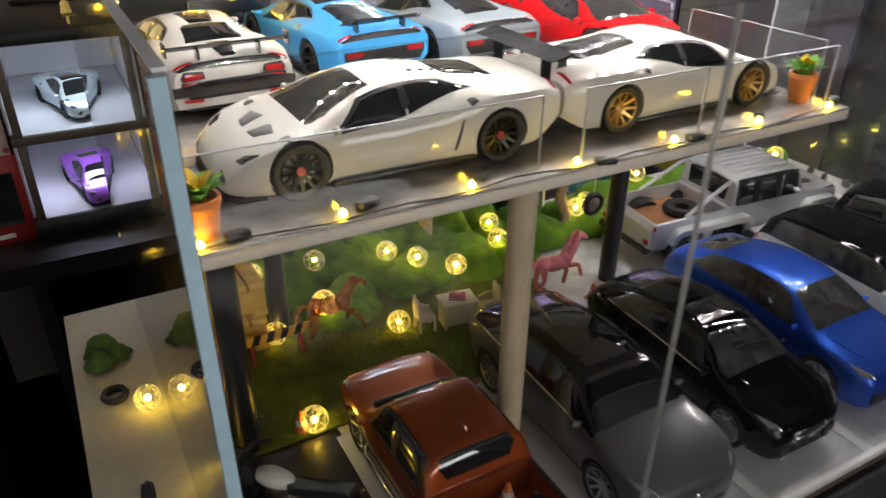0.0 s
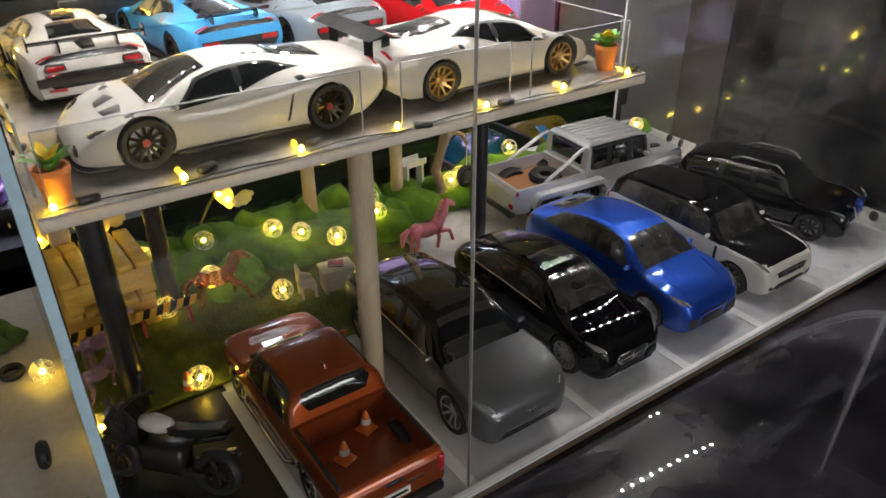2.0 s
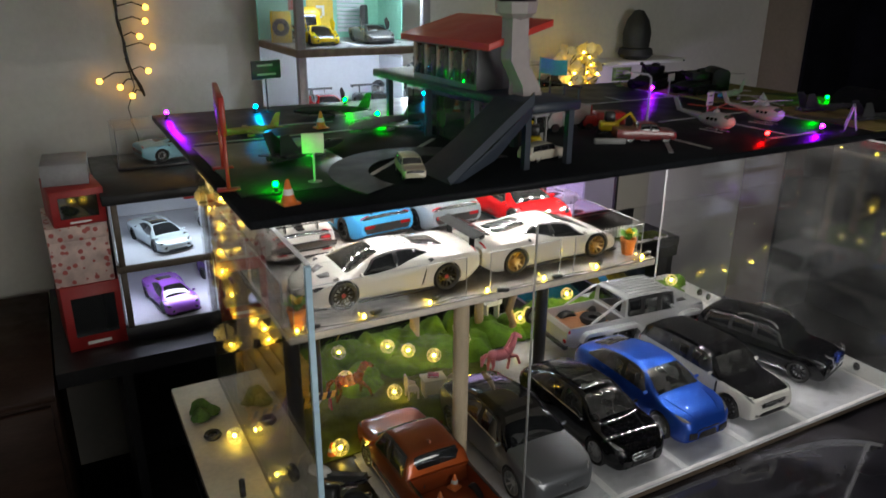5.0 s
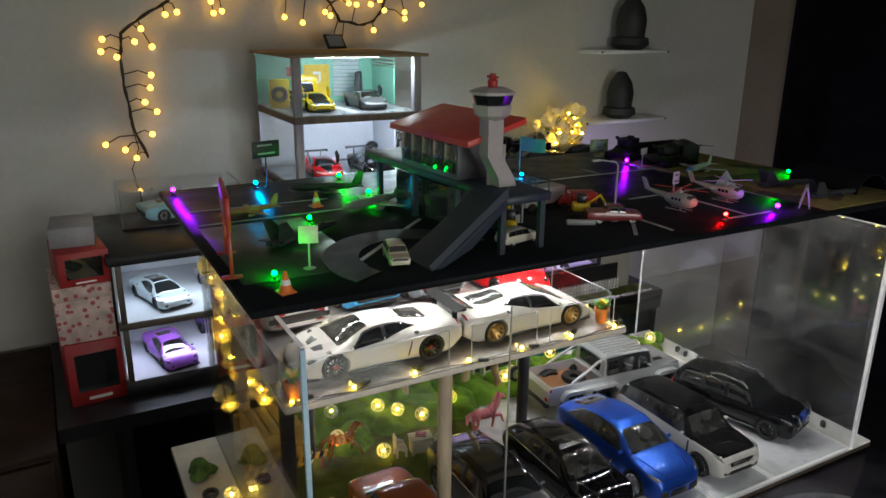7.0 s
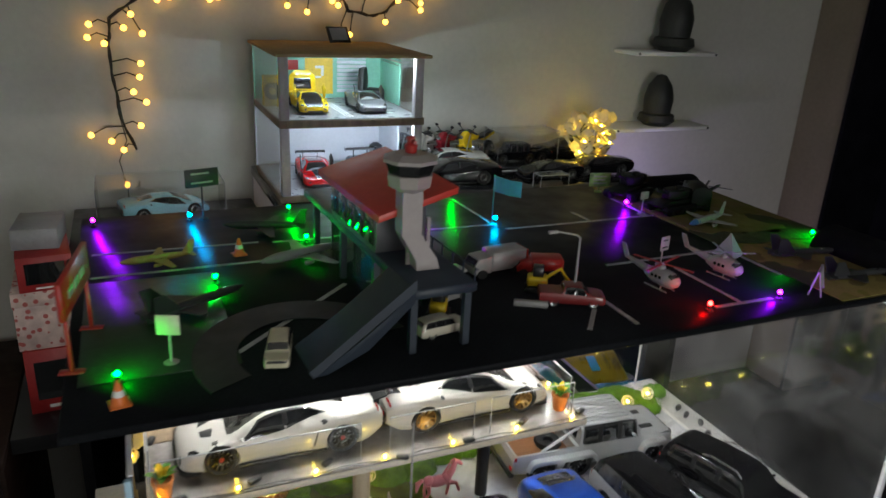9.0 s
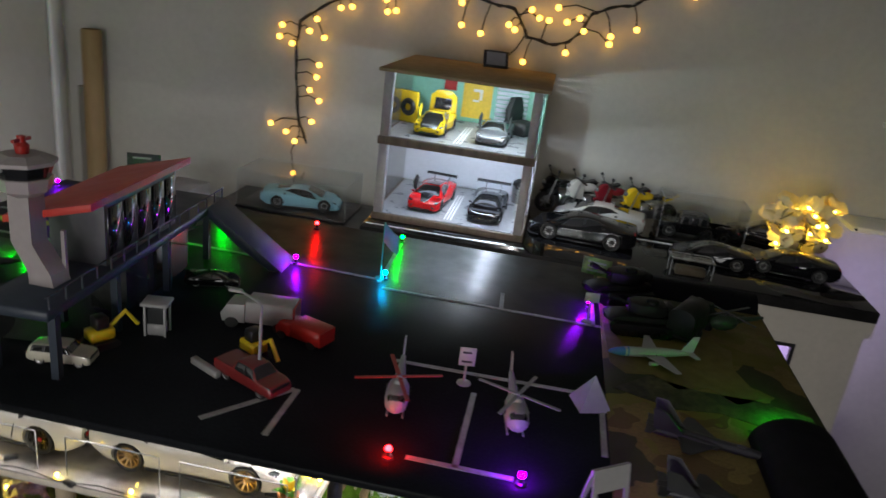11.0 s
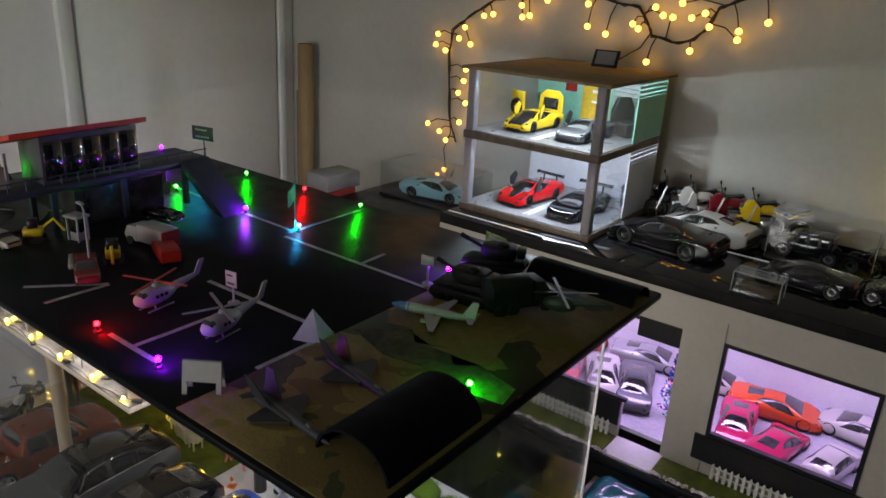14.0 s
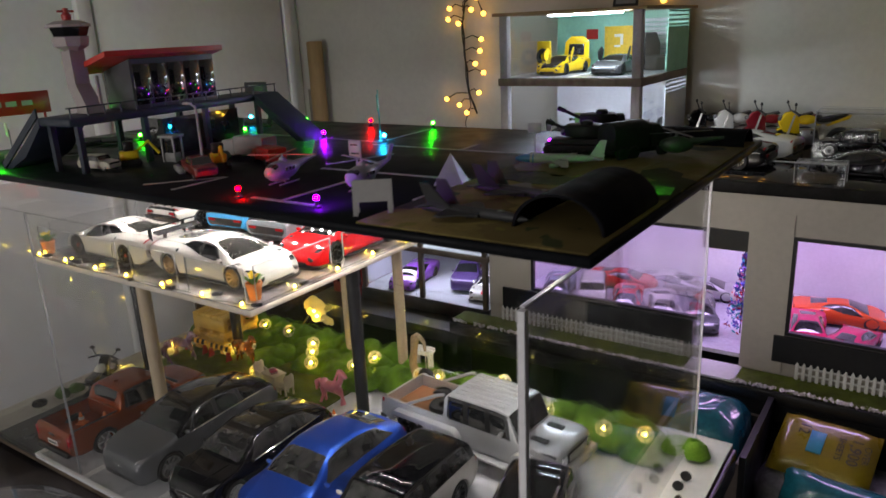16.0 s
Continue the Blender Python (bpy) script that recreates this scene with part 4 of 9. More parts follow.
        part("front_grille", plate("front_grille", M_BLACKPLASTIC, [(y * L, z * L) for y, z in ((-0.115, 0.036), (0.115, 0.036), (0.1, 0.055), (0, 0.05), (-0.1, 0.055))], 0.012 * L, 0, "yz"), car, flip @ Matrix.Translation((0.003 * L, 0, 0)))
        for sg in (-1, 1):
            part("side_skirt", box("side_skirt", M_BLACKPLASTIC, 0.275 * L, 0.705 * L, sg * 0.2 * L - 0.008 * L, sg * 0.2 * L + 0.008 * L, 0.02 * L, 0.035 * L, 0.002 * L), car, flip)
            part("tail_lamp", plate("tail_lamp", M_TAIL, [(y * L, z * L) for y, z in ((-0.035, 0.122), (0.03, 0.122), (0.035, 0.132), (0.03, 0.142), (-0.035, 0.142))], 0.005 * L, 0.001 * L, "yz"), car, flip @ Matrix.Translation((1.006 * L, sg * 0.13 * L, 0)))
    if roof:
        a, b = K["ws"][1] + 0.01, K["rg"][0] - 0.01
        P("roof_panel", roof, [(a, -0.33), (b, -0.33), (b, 0.33), (a, 0.33)], lb="black roof panel", lift=0.0018, n=(10, 10))
    for e in extras:
        e(car, sp, L, flip, P)
    return car

# ---- cars in the case ----
def at(x, y, z, yaw=0):
    return pose(x, y, z, 0, 0, yaw)


M_BRONZE = mat("bronze_rim", (0.45, 0.28, 0.1), 0.35, 0.8, vary=0.08)
M_BLACKRIM = mat("black_rim", (0.02, 0.02, 0.02), 0.3, 0.3, vary=0.1)
M_GOLDRIM = mat("black_gold_rim", (0.03, 0.024, 0.008), 0.3, 0.6, vary=0.2)
M_CARBON = mat("carbon_black", (0.02, 0.02, 0.022), 0.2, vary=0.3, fine=1500, coat=1.0)
M_BEDWOOD = mat("brown_truck_bed", (0.3, 0.13, 0.05), 0.5, vary=0.25, stretch=(1, 10, 1))


def wing(h, span, u, chord, material, back=0.0, posts=0.1, ends=True, post_material=None):
    """A rear wing on two struts."""
    def add(car, sp, L, flip, P):
        z = float(sp.top(u)) * L
        me = plate("wing", material, [((u - chord / 2) * L, 0), ((u + chord * 0.3) * L, 0.004 * L), ((u + chord / 2) * L, 0.014 * L), ((u + chord / 2) * L, 0.02 * L), ((u + chord * 0.2) * L, 0.012 * L)], span * L)
        me.transform(Matrix.Translation((back * L, 0, z + h * L)))
        w_ = part("wing", me, car, flip, "rear wing")
        for sg in (-1, 1):
            part("strut", box("strut", post_material or material, (u + back - 0.012) * L, (u + back + 0.02) * L, sg * posts * L - 0.004 * L, sg * posts * L + 0.004 * L, z - 0.02 * L, z + h * L + 0.004 * L), w_)
            if ends:
                part("end_plate", box("end_plate", material, (u + back - chord / 2) * L, (u + back + chord / 2) * L, sg * span * L / 2 - 0.003 * L, sg * span * L / 2 + 0.003 * L, z + (h - 0.012) * L, z + (h + 0.03) * L), w_)
    return add


def panels(rows):
    """Extra body panels: name, material, four corners, label; mirrored where asked."""
    def add(car, sp, L, flip, P):
        for nm, mt, quad, lb, both in rows:
            P(nm, mt, quad, lb=lb, lift=0.003)
            if both:
                P(nm, mt, [(u, -v) for u, v in quad], lb=lb, lift=0.003)
    return add


def strip_along(nm, material, u0, u1, v, w, lb="", lift=0.004):
    def add(car, sp, L, flip, P):
        for sg in (-1, 1):
            P(nm, material, [(u0, sg * (v - w)), (u1, sg * (v - w)), (u1, sg * (v + w)), (u0, sg * (v + w))], lb=lb, lift=lift, n=(16, 3))
    return add


def plate_bar(front=False):
    """A blank number plate with a plain bar."""
    def add(car, sp, L, flip, P):
        u = 0.0 if front else 1.0
        z = float(sp.bottom(u) + 0.45 * (sp.top(u) - sp.bottom(u))) * L
        x = (-0.004 if front else 1.003) * L
        pl = part("number_plate", box("number_plate", M_WHITE, x - 0.002 * L, x + 0.002 * L, -0.05 * L, 0.05 * L, z - 0.014 * L, z + 0.014 * L), car, flip)
        part("bar", box("bar", M_BLACKPLASTIC, x + (-0.0028 if front else 0.0021) * L, x + (-0.0021 if front else 0.0028) * L, -0.04 * L, 0.04 * L, z - 0.006 * L, z + 0.006 * L), pl)
    return add


def bumper(u0, u1, material, v0=0.78, v1=0.98, lb="dark lower bumper"):
    def add(car, sp, L, flip, P):
        P("bumper", material, [(u0, -v1), (u1, -v1), (u1, -v0), (u0, -v0)], lb=lb, n=(6, 4))
        P("bumper", material, [(u0, v0), (u1, v0), (u1, v1), (u0, v1)], lb=lb, n=(6, 4))
    return add


def nose_plate(nm, material, pts, x, depth=0.006, lb=""):
    """A flat piece on the front, given by the half outline (y, z); mirrored about the middle."""
    def add(car, sp, L, flip, P):
        full = [(y * L, z * L) for y, z in pts] + [(-y * L, z * L) for y, z in pts[::-1]]
        part(nm, plate(nm, material, full, depth * L, 0.0012 * L, "yz"), car, flip @ Matrix.Translation((x * L, 0, 0)), lb)
    return add


def side_intakes(material, y0, y1, z0, z1, x=0.002):
    """Two openings beside the middle of the front bumper."""
    def add(car, sp, L, flip, P):
        for sg in (-1, 1):
            part("side_intake", plate("side_intake", material, [(sg * y * L, z * L) for y, z in ((y0, z0), (y1, z0 + 0.012), (y1, z1), (y0, z1 - 0.012))], 0.012 * L, 0.001 * L, "yz"), car, flip @ Matrix.Translation((x * L, 0, 0)))
    return add


def slats(material, y, z0, z1, n, x):
    """Thin level bars across a grille."""
    def add(car, sp, L, flip, P):
        for k in range(n):
            z = z0 + (z1 - z0) * (k + 0.5) / n
            part("grille_bar", box("grille_bar", material, (x - 0.002) * L, (x + 0.002) * L, -y * L, y * L, (z - 0.002) * L, (z + 0.002) * L), car, flip)
    return add


def emblem(z, r, x):
    """A plain round badge."""
    def add(car, sp, L, flip, P):
        part("badge", lathe("badge", M_CHROME, [(0.0, -0.003 * L), (r * L, -0.003 * L), (r * L, 0.002 * L), (r * 0.7 * L, 0.004 * L), (0.0, 0.004 * L)], 18, True, "y"), car, flip @ pose(x * L, 0, z * L, 0, 0, 90))
    return add


def hull_rear(car, sp, L, flip, P):
    """Bumper, lamps and tailgate marks of a load bed truck."""
    part("rear_bumper", box("rear_bumper", M_BLACKPLASTIC, 0.985 * L, 1.02 * L, -0.165 * L, 0.165 * L, 0.075 * L, 0.108 * L, 0.006 * L), car, flip, "black rear bumper")
    for sg in (-1, 1):
        part("rear_lamp", box("rear_lamp", M_TAIL, 0.975 * L, 1.003 * L, sg * 0.165 * L - 0.013 * L, sg * 0.165 * L + 0.013 * L, 0.14 * L, 0.205 * L, 0.004 * L), car, flip)
        part("side_step", rod("side_step", M_CHROME, [(0.25 * L, sg * 0.178 * L, 0.075 * L), (0.28 * L, sg * 0.192 * L, 0.066 * L), (0.62 * L, sg * 0.192 * L, 0.066 * L), (0.65 * L, sg * 0.178 * L, 0.075 * L)], 0.008 * L, 8), car, flip, "chrome side step")
        part("bed_rail", box("bed_rail", M_BLACKPLASTIC, 0.675 * L, 0.97 * L, sg * 0.162 * L - 0.006 * L, sg * 0.162 * L + 0.006 * L, 0.222 * L, 0.231 * L, 0.002 * L), car, flip, "black bed rail")
    part("tailgate_handle", box("tailgate_handle", M_BLACKPLASTIC, 0.998 * L, 1.004 * L, -0.03 * L, 0.03 * L, 0.18 * L, 0.196 * L, 0.002 * L), car, flip)
    part("bar", box("bar", M_CHROME, 0.999 * L, 1.003 * L, 0.04 * L, 0.1 * L, 0.16 * L, 0.168 * L), car, flip)
    part("roof_aerial", plate("roof_aerial", P_ORANGE, [(0.53 * L, 0.328 * L), (0.58 * L, 0.328 * L), (0.572 * L, 0.345 * L), (0.56 * L, 0.345 * L)], 0.008 * L, 0.001 * L), car, flip)
    part("wiper_cowl", box("wiper_cowl", M_BLACKPLASTIC, 0.215 * L, 0.236 * L, -0.135 * L, 0.135 * L, 0.209 * L, 0.217 * L, 0.002 * L), car, flip)


def truck_bed(u0, u1, hw, z, material):
    def add(car, sp, L, flip, P):
        part("bed_floor", box("bed_floor", material, u0 * L, u1 * L, -hw * L, hw * L, z * L, (z + 0.006) * L), car, flip, "bed floor")
    return add


def black_upper(car, sp, L, flip, P):
    P("upper_body", P_BLACK, [(0.245, -0.592), (0.99, -0.592), (0.99, 0.592), (0.245, 0.592)], lb="black roof and pillars", lift=0.0015, n=(44, 30))


def roll_bars(car, sp, L, flip, P):
    for sg in (-1, 1):
        y = sg * 0.125 * L
        part("roll_bar", rod("roll_bar", P_SILVER, [(0.615 * L, y * 1.02, 0.305 * L), (0.64 * L, y * 1.05, 0.3 * L), (0.83 * L, y * 1.12, 0.2 * L)], 0.0085 * L, 8), car, flip, "silver sloping roll bar")
        part("wheel_arch", plate("wheel_arch", P_SILVER, [(x * L, z * L) for x, z in ((0.03, 0.115), (0.045, 0.155), (0.07, 0.172), (0.19, 0.172), (0.215, 0.155), (0.23, 0.115), (0.212, 0.115), (0.19, 0.15), (0.07, 0.15), (0.05, 0.115))], 0.04 * L, 0.003 * L), car, flip @ Matrix.Translation((0, sg * 0.172 * L, 0)))
        part("wheel_arch", plate("wheel_arch", P_SILVER, [(x * L, z * L) for x, z in ((0.5, 0.115), (0.515, 0.155), (0.54, 0.172), (0.88, 0.172), (0.905, 0.155), (0.92, 0.115), (0.902, 0.115), (0.885, 0.15), (0.54, 0.15), (0.52, 0.115))], 0.04 * L, 0.003 * L), car, flip @ Matrix.Translation((0, sg * 0.172 * L, 0)))
        part("side_step", box("side_step", P_SILVER, 0.24 * L, 0.49 * L, sg * 0.175 * L - 0.02 * L, sg * 0.175 * L + 0.02 * L, 0.078 * L, 0.092 * L, 0.004 * L), car, flip)
    for k in range(7):
        y = (-0.105 + 0.035 * k) * L
        part("roof_rib", box("roof_rib", P_SILVER, 0.29 * L, 0.56 * L, y - 0.004 * L, y + 0.004 * L, 0.318 * L, 0.3275 * L, 0.002 * L), car, flip)
    part("grille", box("grille", M_BLACKPLASTIC, -0.004 * L, 0.004 * L, -0.075 * L, 0.075 * L, 0.135 * L, 0.182 * L, 0.002 * L), car, flip)
    for z in (0.147, 0.158, 0.169):
        part("grille_bar", box("grille_bar", P_SILVER, -0.007 * L, -0.0042 * L, -0.07 * L, 0.07 * L, z * L, (z + 0.005) * L), car, flip)
    for sg in (-1, 1):
        part("headlight", lathe("headlight", M_LAMPLINE, [(0.0, -0.008 * L), (0.02 * L, -0.008 * L), (0.023 * L, 0.0), (0.023 * L, 0.006 * L), (0.0, 0.006 * L)], 20, True, "y"), car, flip @ Matrix.Translation((0.002 * L, sg * 0.105 * L, 0.16 * L)) @ pose(0, 0, 0, 0, 0, 90))
        part("bonnet_vent", box("bonnet_vent", M_BLACKPLASTIC, 0.1 * L, 0.18 * L, sg * 0.07 * L - 0.016 * L, sg * 0.07 * L + 0.016 * L, 0.196 * L, 0.2045 * L), car, flip)
        part("rear_lamp", box("rear_lamp", M_TAIL, 0.998 * L, 1.006 * L, sg * 0.13 * L - 0.014 * L, sg * 0.13 * L + 0.014 * L, 0.115 * L, 0.135 * L, 0.002 * L), car, flip)
    part("front_bumper", box("front_bumper", P_SILVER, -0.02 * L, 0.02 * L, -0.165 * L, 0.165 * L, 0.085 * L, 0.125 * L, 0.006 * L), car, flip)
    part("rear_bumper", box("rear_bumper", M_BLACKPLASTIC, 0.985 * L, 1.015 * L, -0.15 * L, 0.15 * L, 0.075 * L, 0.1 * L, 0.004 * L), car, flip)
    part("spare_wheel", lathe("spare_wheel", M_RUBBER, [(0.03 * L, 0.14 * L), (0.03 * L, 0.165 * L), (0.07 * L, 0.17 * L), (0.078 * L, 0.155 * L), (0.07 * L, 0.138 * L)], 24), car, flip @ Matrix.Translation((0.72 * L, 0, 0)))


def rear_band(car, sp, L, flip, P):
    """A black band across the tail, framed red lamps and a low grille with a pale plate."""
    part("rear_band", plate("rear_band", M_CARBON, [(y * L, z * L) for y, z in ((-0.2, 0.1), (0.2, 0.1), (0.203, 0.13), (0.09, 0.145), (-0.09, 0.145), (-0.203, 0.13))], 0.016 * L, 0.002 * L, "yz"), car, flip @ Matrix.Translation((1.004 * L, 0, 0)), "black tail band")
    for sg in (-1, 1):
        part("lamp_frame", plate("lamp_frame", M_BLACKPLASTIC, [(sg * y * L, z * L) for y, z in ((0.095, 0.152), (0.165, 0.147), (0.172, 0.158), (0.16, 0.178), (0.1, 0.174))], 0.014 * L, 0.002 * L, "yz"), car, flip @ Matrix.Translation((1.002 * L, 0, 0)))
        part("tail_lens", plate("tail_lens", M_TAIL, [(sg * y * L, z * L) for y, z in ((0.102, 0.155), (0.16, 0.151), (0.165, 0.159), (0.155, 0.172), (0.106, 0.169))], 0.01 * L, 0.002 * L, "yz"), car, flip @ Matrix.Translation((1.006 * L, 0, 0)), "red tail lens")
        part("vent_slot", plate("vent_slot", M_RED, [(sg * y * L, z * L) for y, z in ((0.11, 0.078), (0.17, 0.082), (0.17, 0.09), (0.11, 0.088))], 0.01 * L, 0.001 * L, "yz"), car, flip @ Matrix.Translation((1.004 * L, 0, 0)))
    part("lower_tail", plate("lower_tail", P_WHITE, [(y * L, z * L) for y, z in ((-0.19, 0.06), (0.19, 0.06), (0.2, 0.098), (-0.2, 0.098))], 0.02 * L, 0.003 * L, "yz"), car, flip @ Matrix.Translation((0.994 * L, 0, 0)))


def wheel_hubs(car, sp, L, flip, P):
    """Red centre nuts on the wheels and a ribbed vent behind each front arch."""
    for u in (0.195, 0.785):
        for sg in (-1, 1):
            part("hub_nut", lathe("hub_nut", M_RED, [(0.0, -0.004 * L), (0.012 * L, -0.004 * L), (0.01 * L, 0.004 * L), (0.0, 0.004 * L)], 12, True, "y"), car, flip @ Matrix.Translation((u * L, sg * (float(sp.width(u)) - 0.018) * L, 0.078 * L)), "red centre nut")
    for sg in (-1, 1):
        for k in range(6):
            u = 0.235 + 0.012 * k
            P("arch_louvre", M_WHITE, [(u, sg * 0.52), (u + 0.006, sg * 0.52), (u + 0.01, sg * 0.58), (u + 0.004, sg * 0.58)], lift=0.005, n=(3, 4))


HUR = [("bonnet_vent", M_BLACKPLASTIC, [(0.11, 0.05), (0.175, 0.075), (0.16, 0.235), (0.115, 0.18)], "black bonnet vent", True)] + [("roof_slot", M_BLACKPLASTIC, [(0.56 + 0.036 * k, 0.17), (0.575 + 0.036 * k, 0.17), (0.575 + 0.036 * k, 0.21), (0.56 + 0.036 * k, 0.21)], "black roof slot", True) for k in range(5)] + [("side_slash", M_BLACKPLASTIC, [(0.655, 0.68), (0.662, 0.68), (0.64, 0.86), (0.63, 0.86)], "black side slash", True)]
make_car("pickup_truck", "copper orange pickup with an open load bed parked in a bay", "pickup", 0.285, P_ORANGE, at(0.284, 0.434, 0.0014, 90), rim=M_CHROME, spokes=6,
         extras=[truck_bed(0.67, 0.975, 0.156, 0.128, P_ORANGE), plate_bar(), hull_rear, strip_along("sill", M_BLACKPLASTIC, 0.24, 0.7, 0.95, 0.04, "black side sill"), strip_along("door_gap", M_BLACKPLASTIC, 0.3, 0.62, 0.6, 0.006)])
make_car("electric_suv", "dark grey electric suv with a black glass roof in a bay", "suv", 0.292, P_GREY, at(0.447, 0.452, 0.0014, -90), rim=M_STEEL, spokes=9, roof=M_CARGLASS, grille=P_GREY,
         extras=[black_upper, panels([("roof_glass", M_CARGLASS, [(0.395, -0.34), (0.77, -0.3), (0.77, 0.3), (0.395, 0.34)], "black glass roof", False)]), strip_along("window_trim", M_CHROME, 0.33, 0.86, 0.585, 0.008, "chrome window line"), strip_along("sill", M_BLACKPLASTIC, 0.26, 0.72, 0.97, 0.025, "black side sill"),
                 nose_plate("lower_intake", M_BLACKPLASTIC, [(0.125, 0.064), (0.11, 0.084), (0.06, 0.08)], 0.001, lb="black lower intake"), nose_plate("nose_trim", M_CHROME, [(0.045, 0.142), (0.03, 0.137)], 0.0), emblem(0.13, 0.008, -0.001)])
make_car("coupe_suv", "black coupe suv with chrome trim parked in a bay", "suv", 0.27, P_BLACK, at(0.600, 0.45, 0.0014, -90), rim=M_STEEL, spokes=14, glass=M_CLEARCARGLASS,
         extras=[strip_along("window_trim", M_CHROME, 0.33, 0.86, 0.585, 0.007, "chrome window line"), panels([("sunroof", M_CLEARCARGLASS, [(0.44, -0.26), (0.56, -0.26), (0.56, 0.26), (0.44, 0.26)], "glass sunroof", False), ("power_bulge", P_BLACK, [(0.06, -0.2), (0.225, -0.26), (0.225, -0.24), (0.06, -0.18)], "", True)]),
                 nose_plate("grille_frame", M_CHROME, [(0.062, 0.093), (0.088, 0.118), (0.08, 0.146)], 0.001, 0.008, "chrome grille frame"), nose_plate("grille", M_BLACKPLASTIC, [(0.056, 0.098), (0.08, 0.119), (0.073, 0.141)], -0.003, 0.006), nose_plate("grille_bar", M_CHROME, [(0.076, 0.118), (0.076, 0.124)], -0.005, 0.004, "chrome grille bar"), emblem(0.121, 0.013, -0.008),
                 nose_plate("bumper_trim", M_CHROME, [(0.13, 0.055), (0.12, 0.064)], -0.002, 0.008, "chrome bumper trim"), nose_plate("lower_intake", M_BLACKPLASTIC, [(0.08, 0.067), (0.07, 0.086)], 0.0), side_intakes(M_BLACKPLASTIC, 0.092, 0.142, 0.066, 0.108)])
make_car("sport_suv", "metallic blue sport suv parked in a bay", "suv", 0.285, P_BLUE, at(0.742, 0.461, 0.0014, -90), rim=M_STEEL, spokes=10, glass=M_CLEARCARGLASS,
         extras=[nose_plate("lower_mouth", M_BLACKPLASTIC, [(0.05, 0.062), (0.075, 0.062), (0.06, 0.1), (0.045, 0.104)], 0.001, lb="black lower mouth"), side_intakes(M_BLACKPLASTIC, 0.085, 0.145, 0.064, 0.116), nose_plate("nose_slot", M_BLACKPLASTIC, [(0.09, 0.118), (0.07, 0.126)], 0.0),
                 strip_along("sill", M_BLACKPLASTIC, 0.26, 0.72, 0.97, 0.025, "black side sill"), panels([("bonnet_crease", P_BLUE, [(0.03, 0.24), (0.22, 0.3), (0.22, 0.315), (0.03, 0.255)], "", True), ("rear_spoiler", M_BLACKPLASTIC, [(0.8, -0.3), (0.83, -0.32), (0.83, 0.32), (0.8, 0.3)], "black roof spoiler", False)])])
make_car("luxury_suv", "white luxury suv with black bonnet and roof in a bay", "rover", 0.278, P_WHITE, at(0.886, 0.45, 0.0014, -90), rim=M_BLACKRIM, spokes=10, glass=M_CLEARCARGLASS,
         extras=[black_upper, panels([("bonnet", P_BLACK, [(0.004, -0.44), (0.258, -0.42), (0.258, 0.42), (0.004, 0.44)], "black bonnet", False), ("side_vent", M_BLACKPLASTIC, [(0.27, 0.62), (0.285, 0.62), (0.285, 0.93), (0.27, 0.93)], "black side vent", True)]),
                 nose_plate("grille", M_BLACKPLASTIC, [(0.085, 0.135), (0.1, 0.142), (0.1, 0.165)], 0.001, 0.01), slats(M_STEEL, 0.085, 0.138, 0.165, 3, -0.006), nose_plate("lower_intake", M_BLACKPLASTIC, [(0.1, 0.08), (0.12, 0.09), (0.09, 0.104)], 0.001, 0.01), side_intakes(M_BLACKPLASTIC, 0.125, 0.155, 0.08, 0.11, 0.004), strip_along("sill", M_BLACKPLASTIC, 0.26, 0.7, 0.97, 0.025, "black side sill")])


def chrome_bars(car, sp, L, flip, P):
    for sg in (-1, 1):
        y = sg * 0.14 * L
        part("roof_rail", rod("roof_rail", M_CHROME, [(0.38 * L, y, 0.335 * L), (0.42 * L, y, 0.372 * L), (0.62 * L, y, 0.377 * L), (0.68 * L, y, 0.35 * L)], 0.008 * L, 8), car, flip, "chrome roof rail")
        part("bull_bar", rod("bull_bar", M_CHROME, [(0.02 * L, sg * 0.06 * L, 0.08 * L), (-0.02 * L, sg * 0.07 * L, 0.16 * L), (-0.005 * L, sg * 0.11 * L, 0.24 * L), (0.03 * L, sg * 0.15 * L, 0.25 * L)], 0.008 * L, 8), car, flip, "chrome guard bar")
        part("side_step", rod("side_step", M_CHROME, [(0.26 * L, sg * 0.2 * L, 0.07 * L), (0.7 * L, sg * 0.2 * L, 0.07 * L)], 0.008 * L, 8), car, flip)
    part("winch", box("winch", M_WINCHBLUE, -0.03 * L, 0.01 * L, -0.05 * L, 0.05 * L, 0.18 * L, 0.25 * L, 0.006 * L), car, flip, "blue shiny box on the nose")


M_WINCHBLUE = mat("blue_metal", (0.05, 0.1, 0.5), 0.2, 0.8, vary=0.2, coat=1.0)
make_car("offroad_car", "black offroad car with chrome rails and guard in the end bay", "rover", 0.262, P_BLACK, at(1.073, 0.478, 0.0014, -75), rim=M_BLACKRIM, spokes=8, extras=[chrome_bars, nose_plate("grille", M_BLACKPLASTIC, [(0.07, 0.12), (0.085, 0.165)], 0.0, 0.01)])
make_car("six_wheel_truck", "silver six wheeled offroad truck with an open bed", "gwagon", 0.35, P_SILVER, at(0.884, 0.687, 0.0014, -4), rim=M_BLACKRIM, spokes=8,
         extras=[truck_bed(0.625, 0.975, 0.14, 0.132, M_BEDWOOD), roll_bars])
SZ = 0.3086
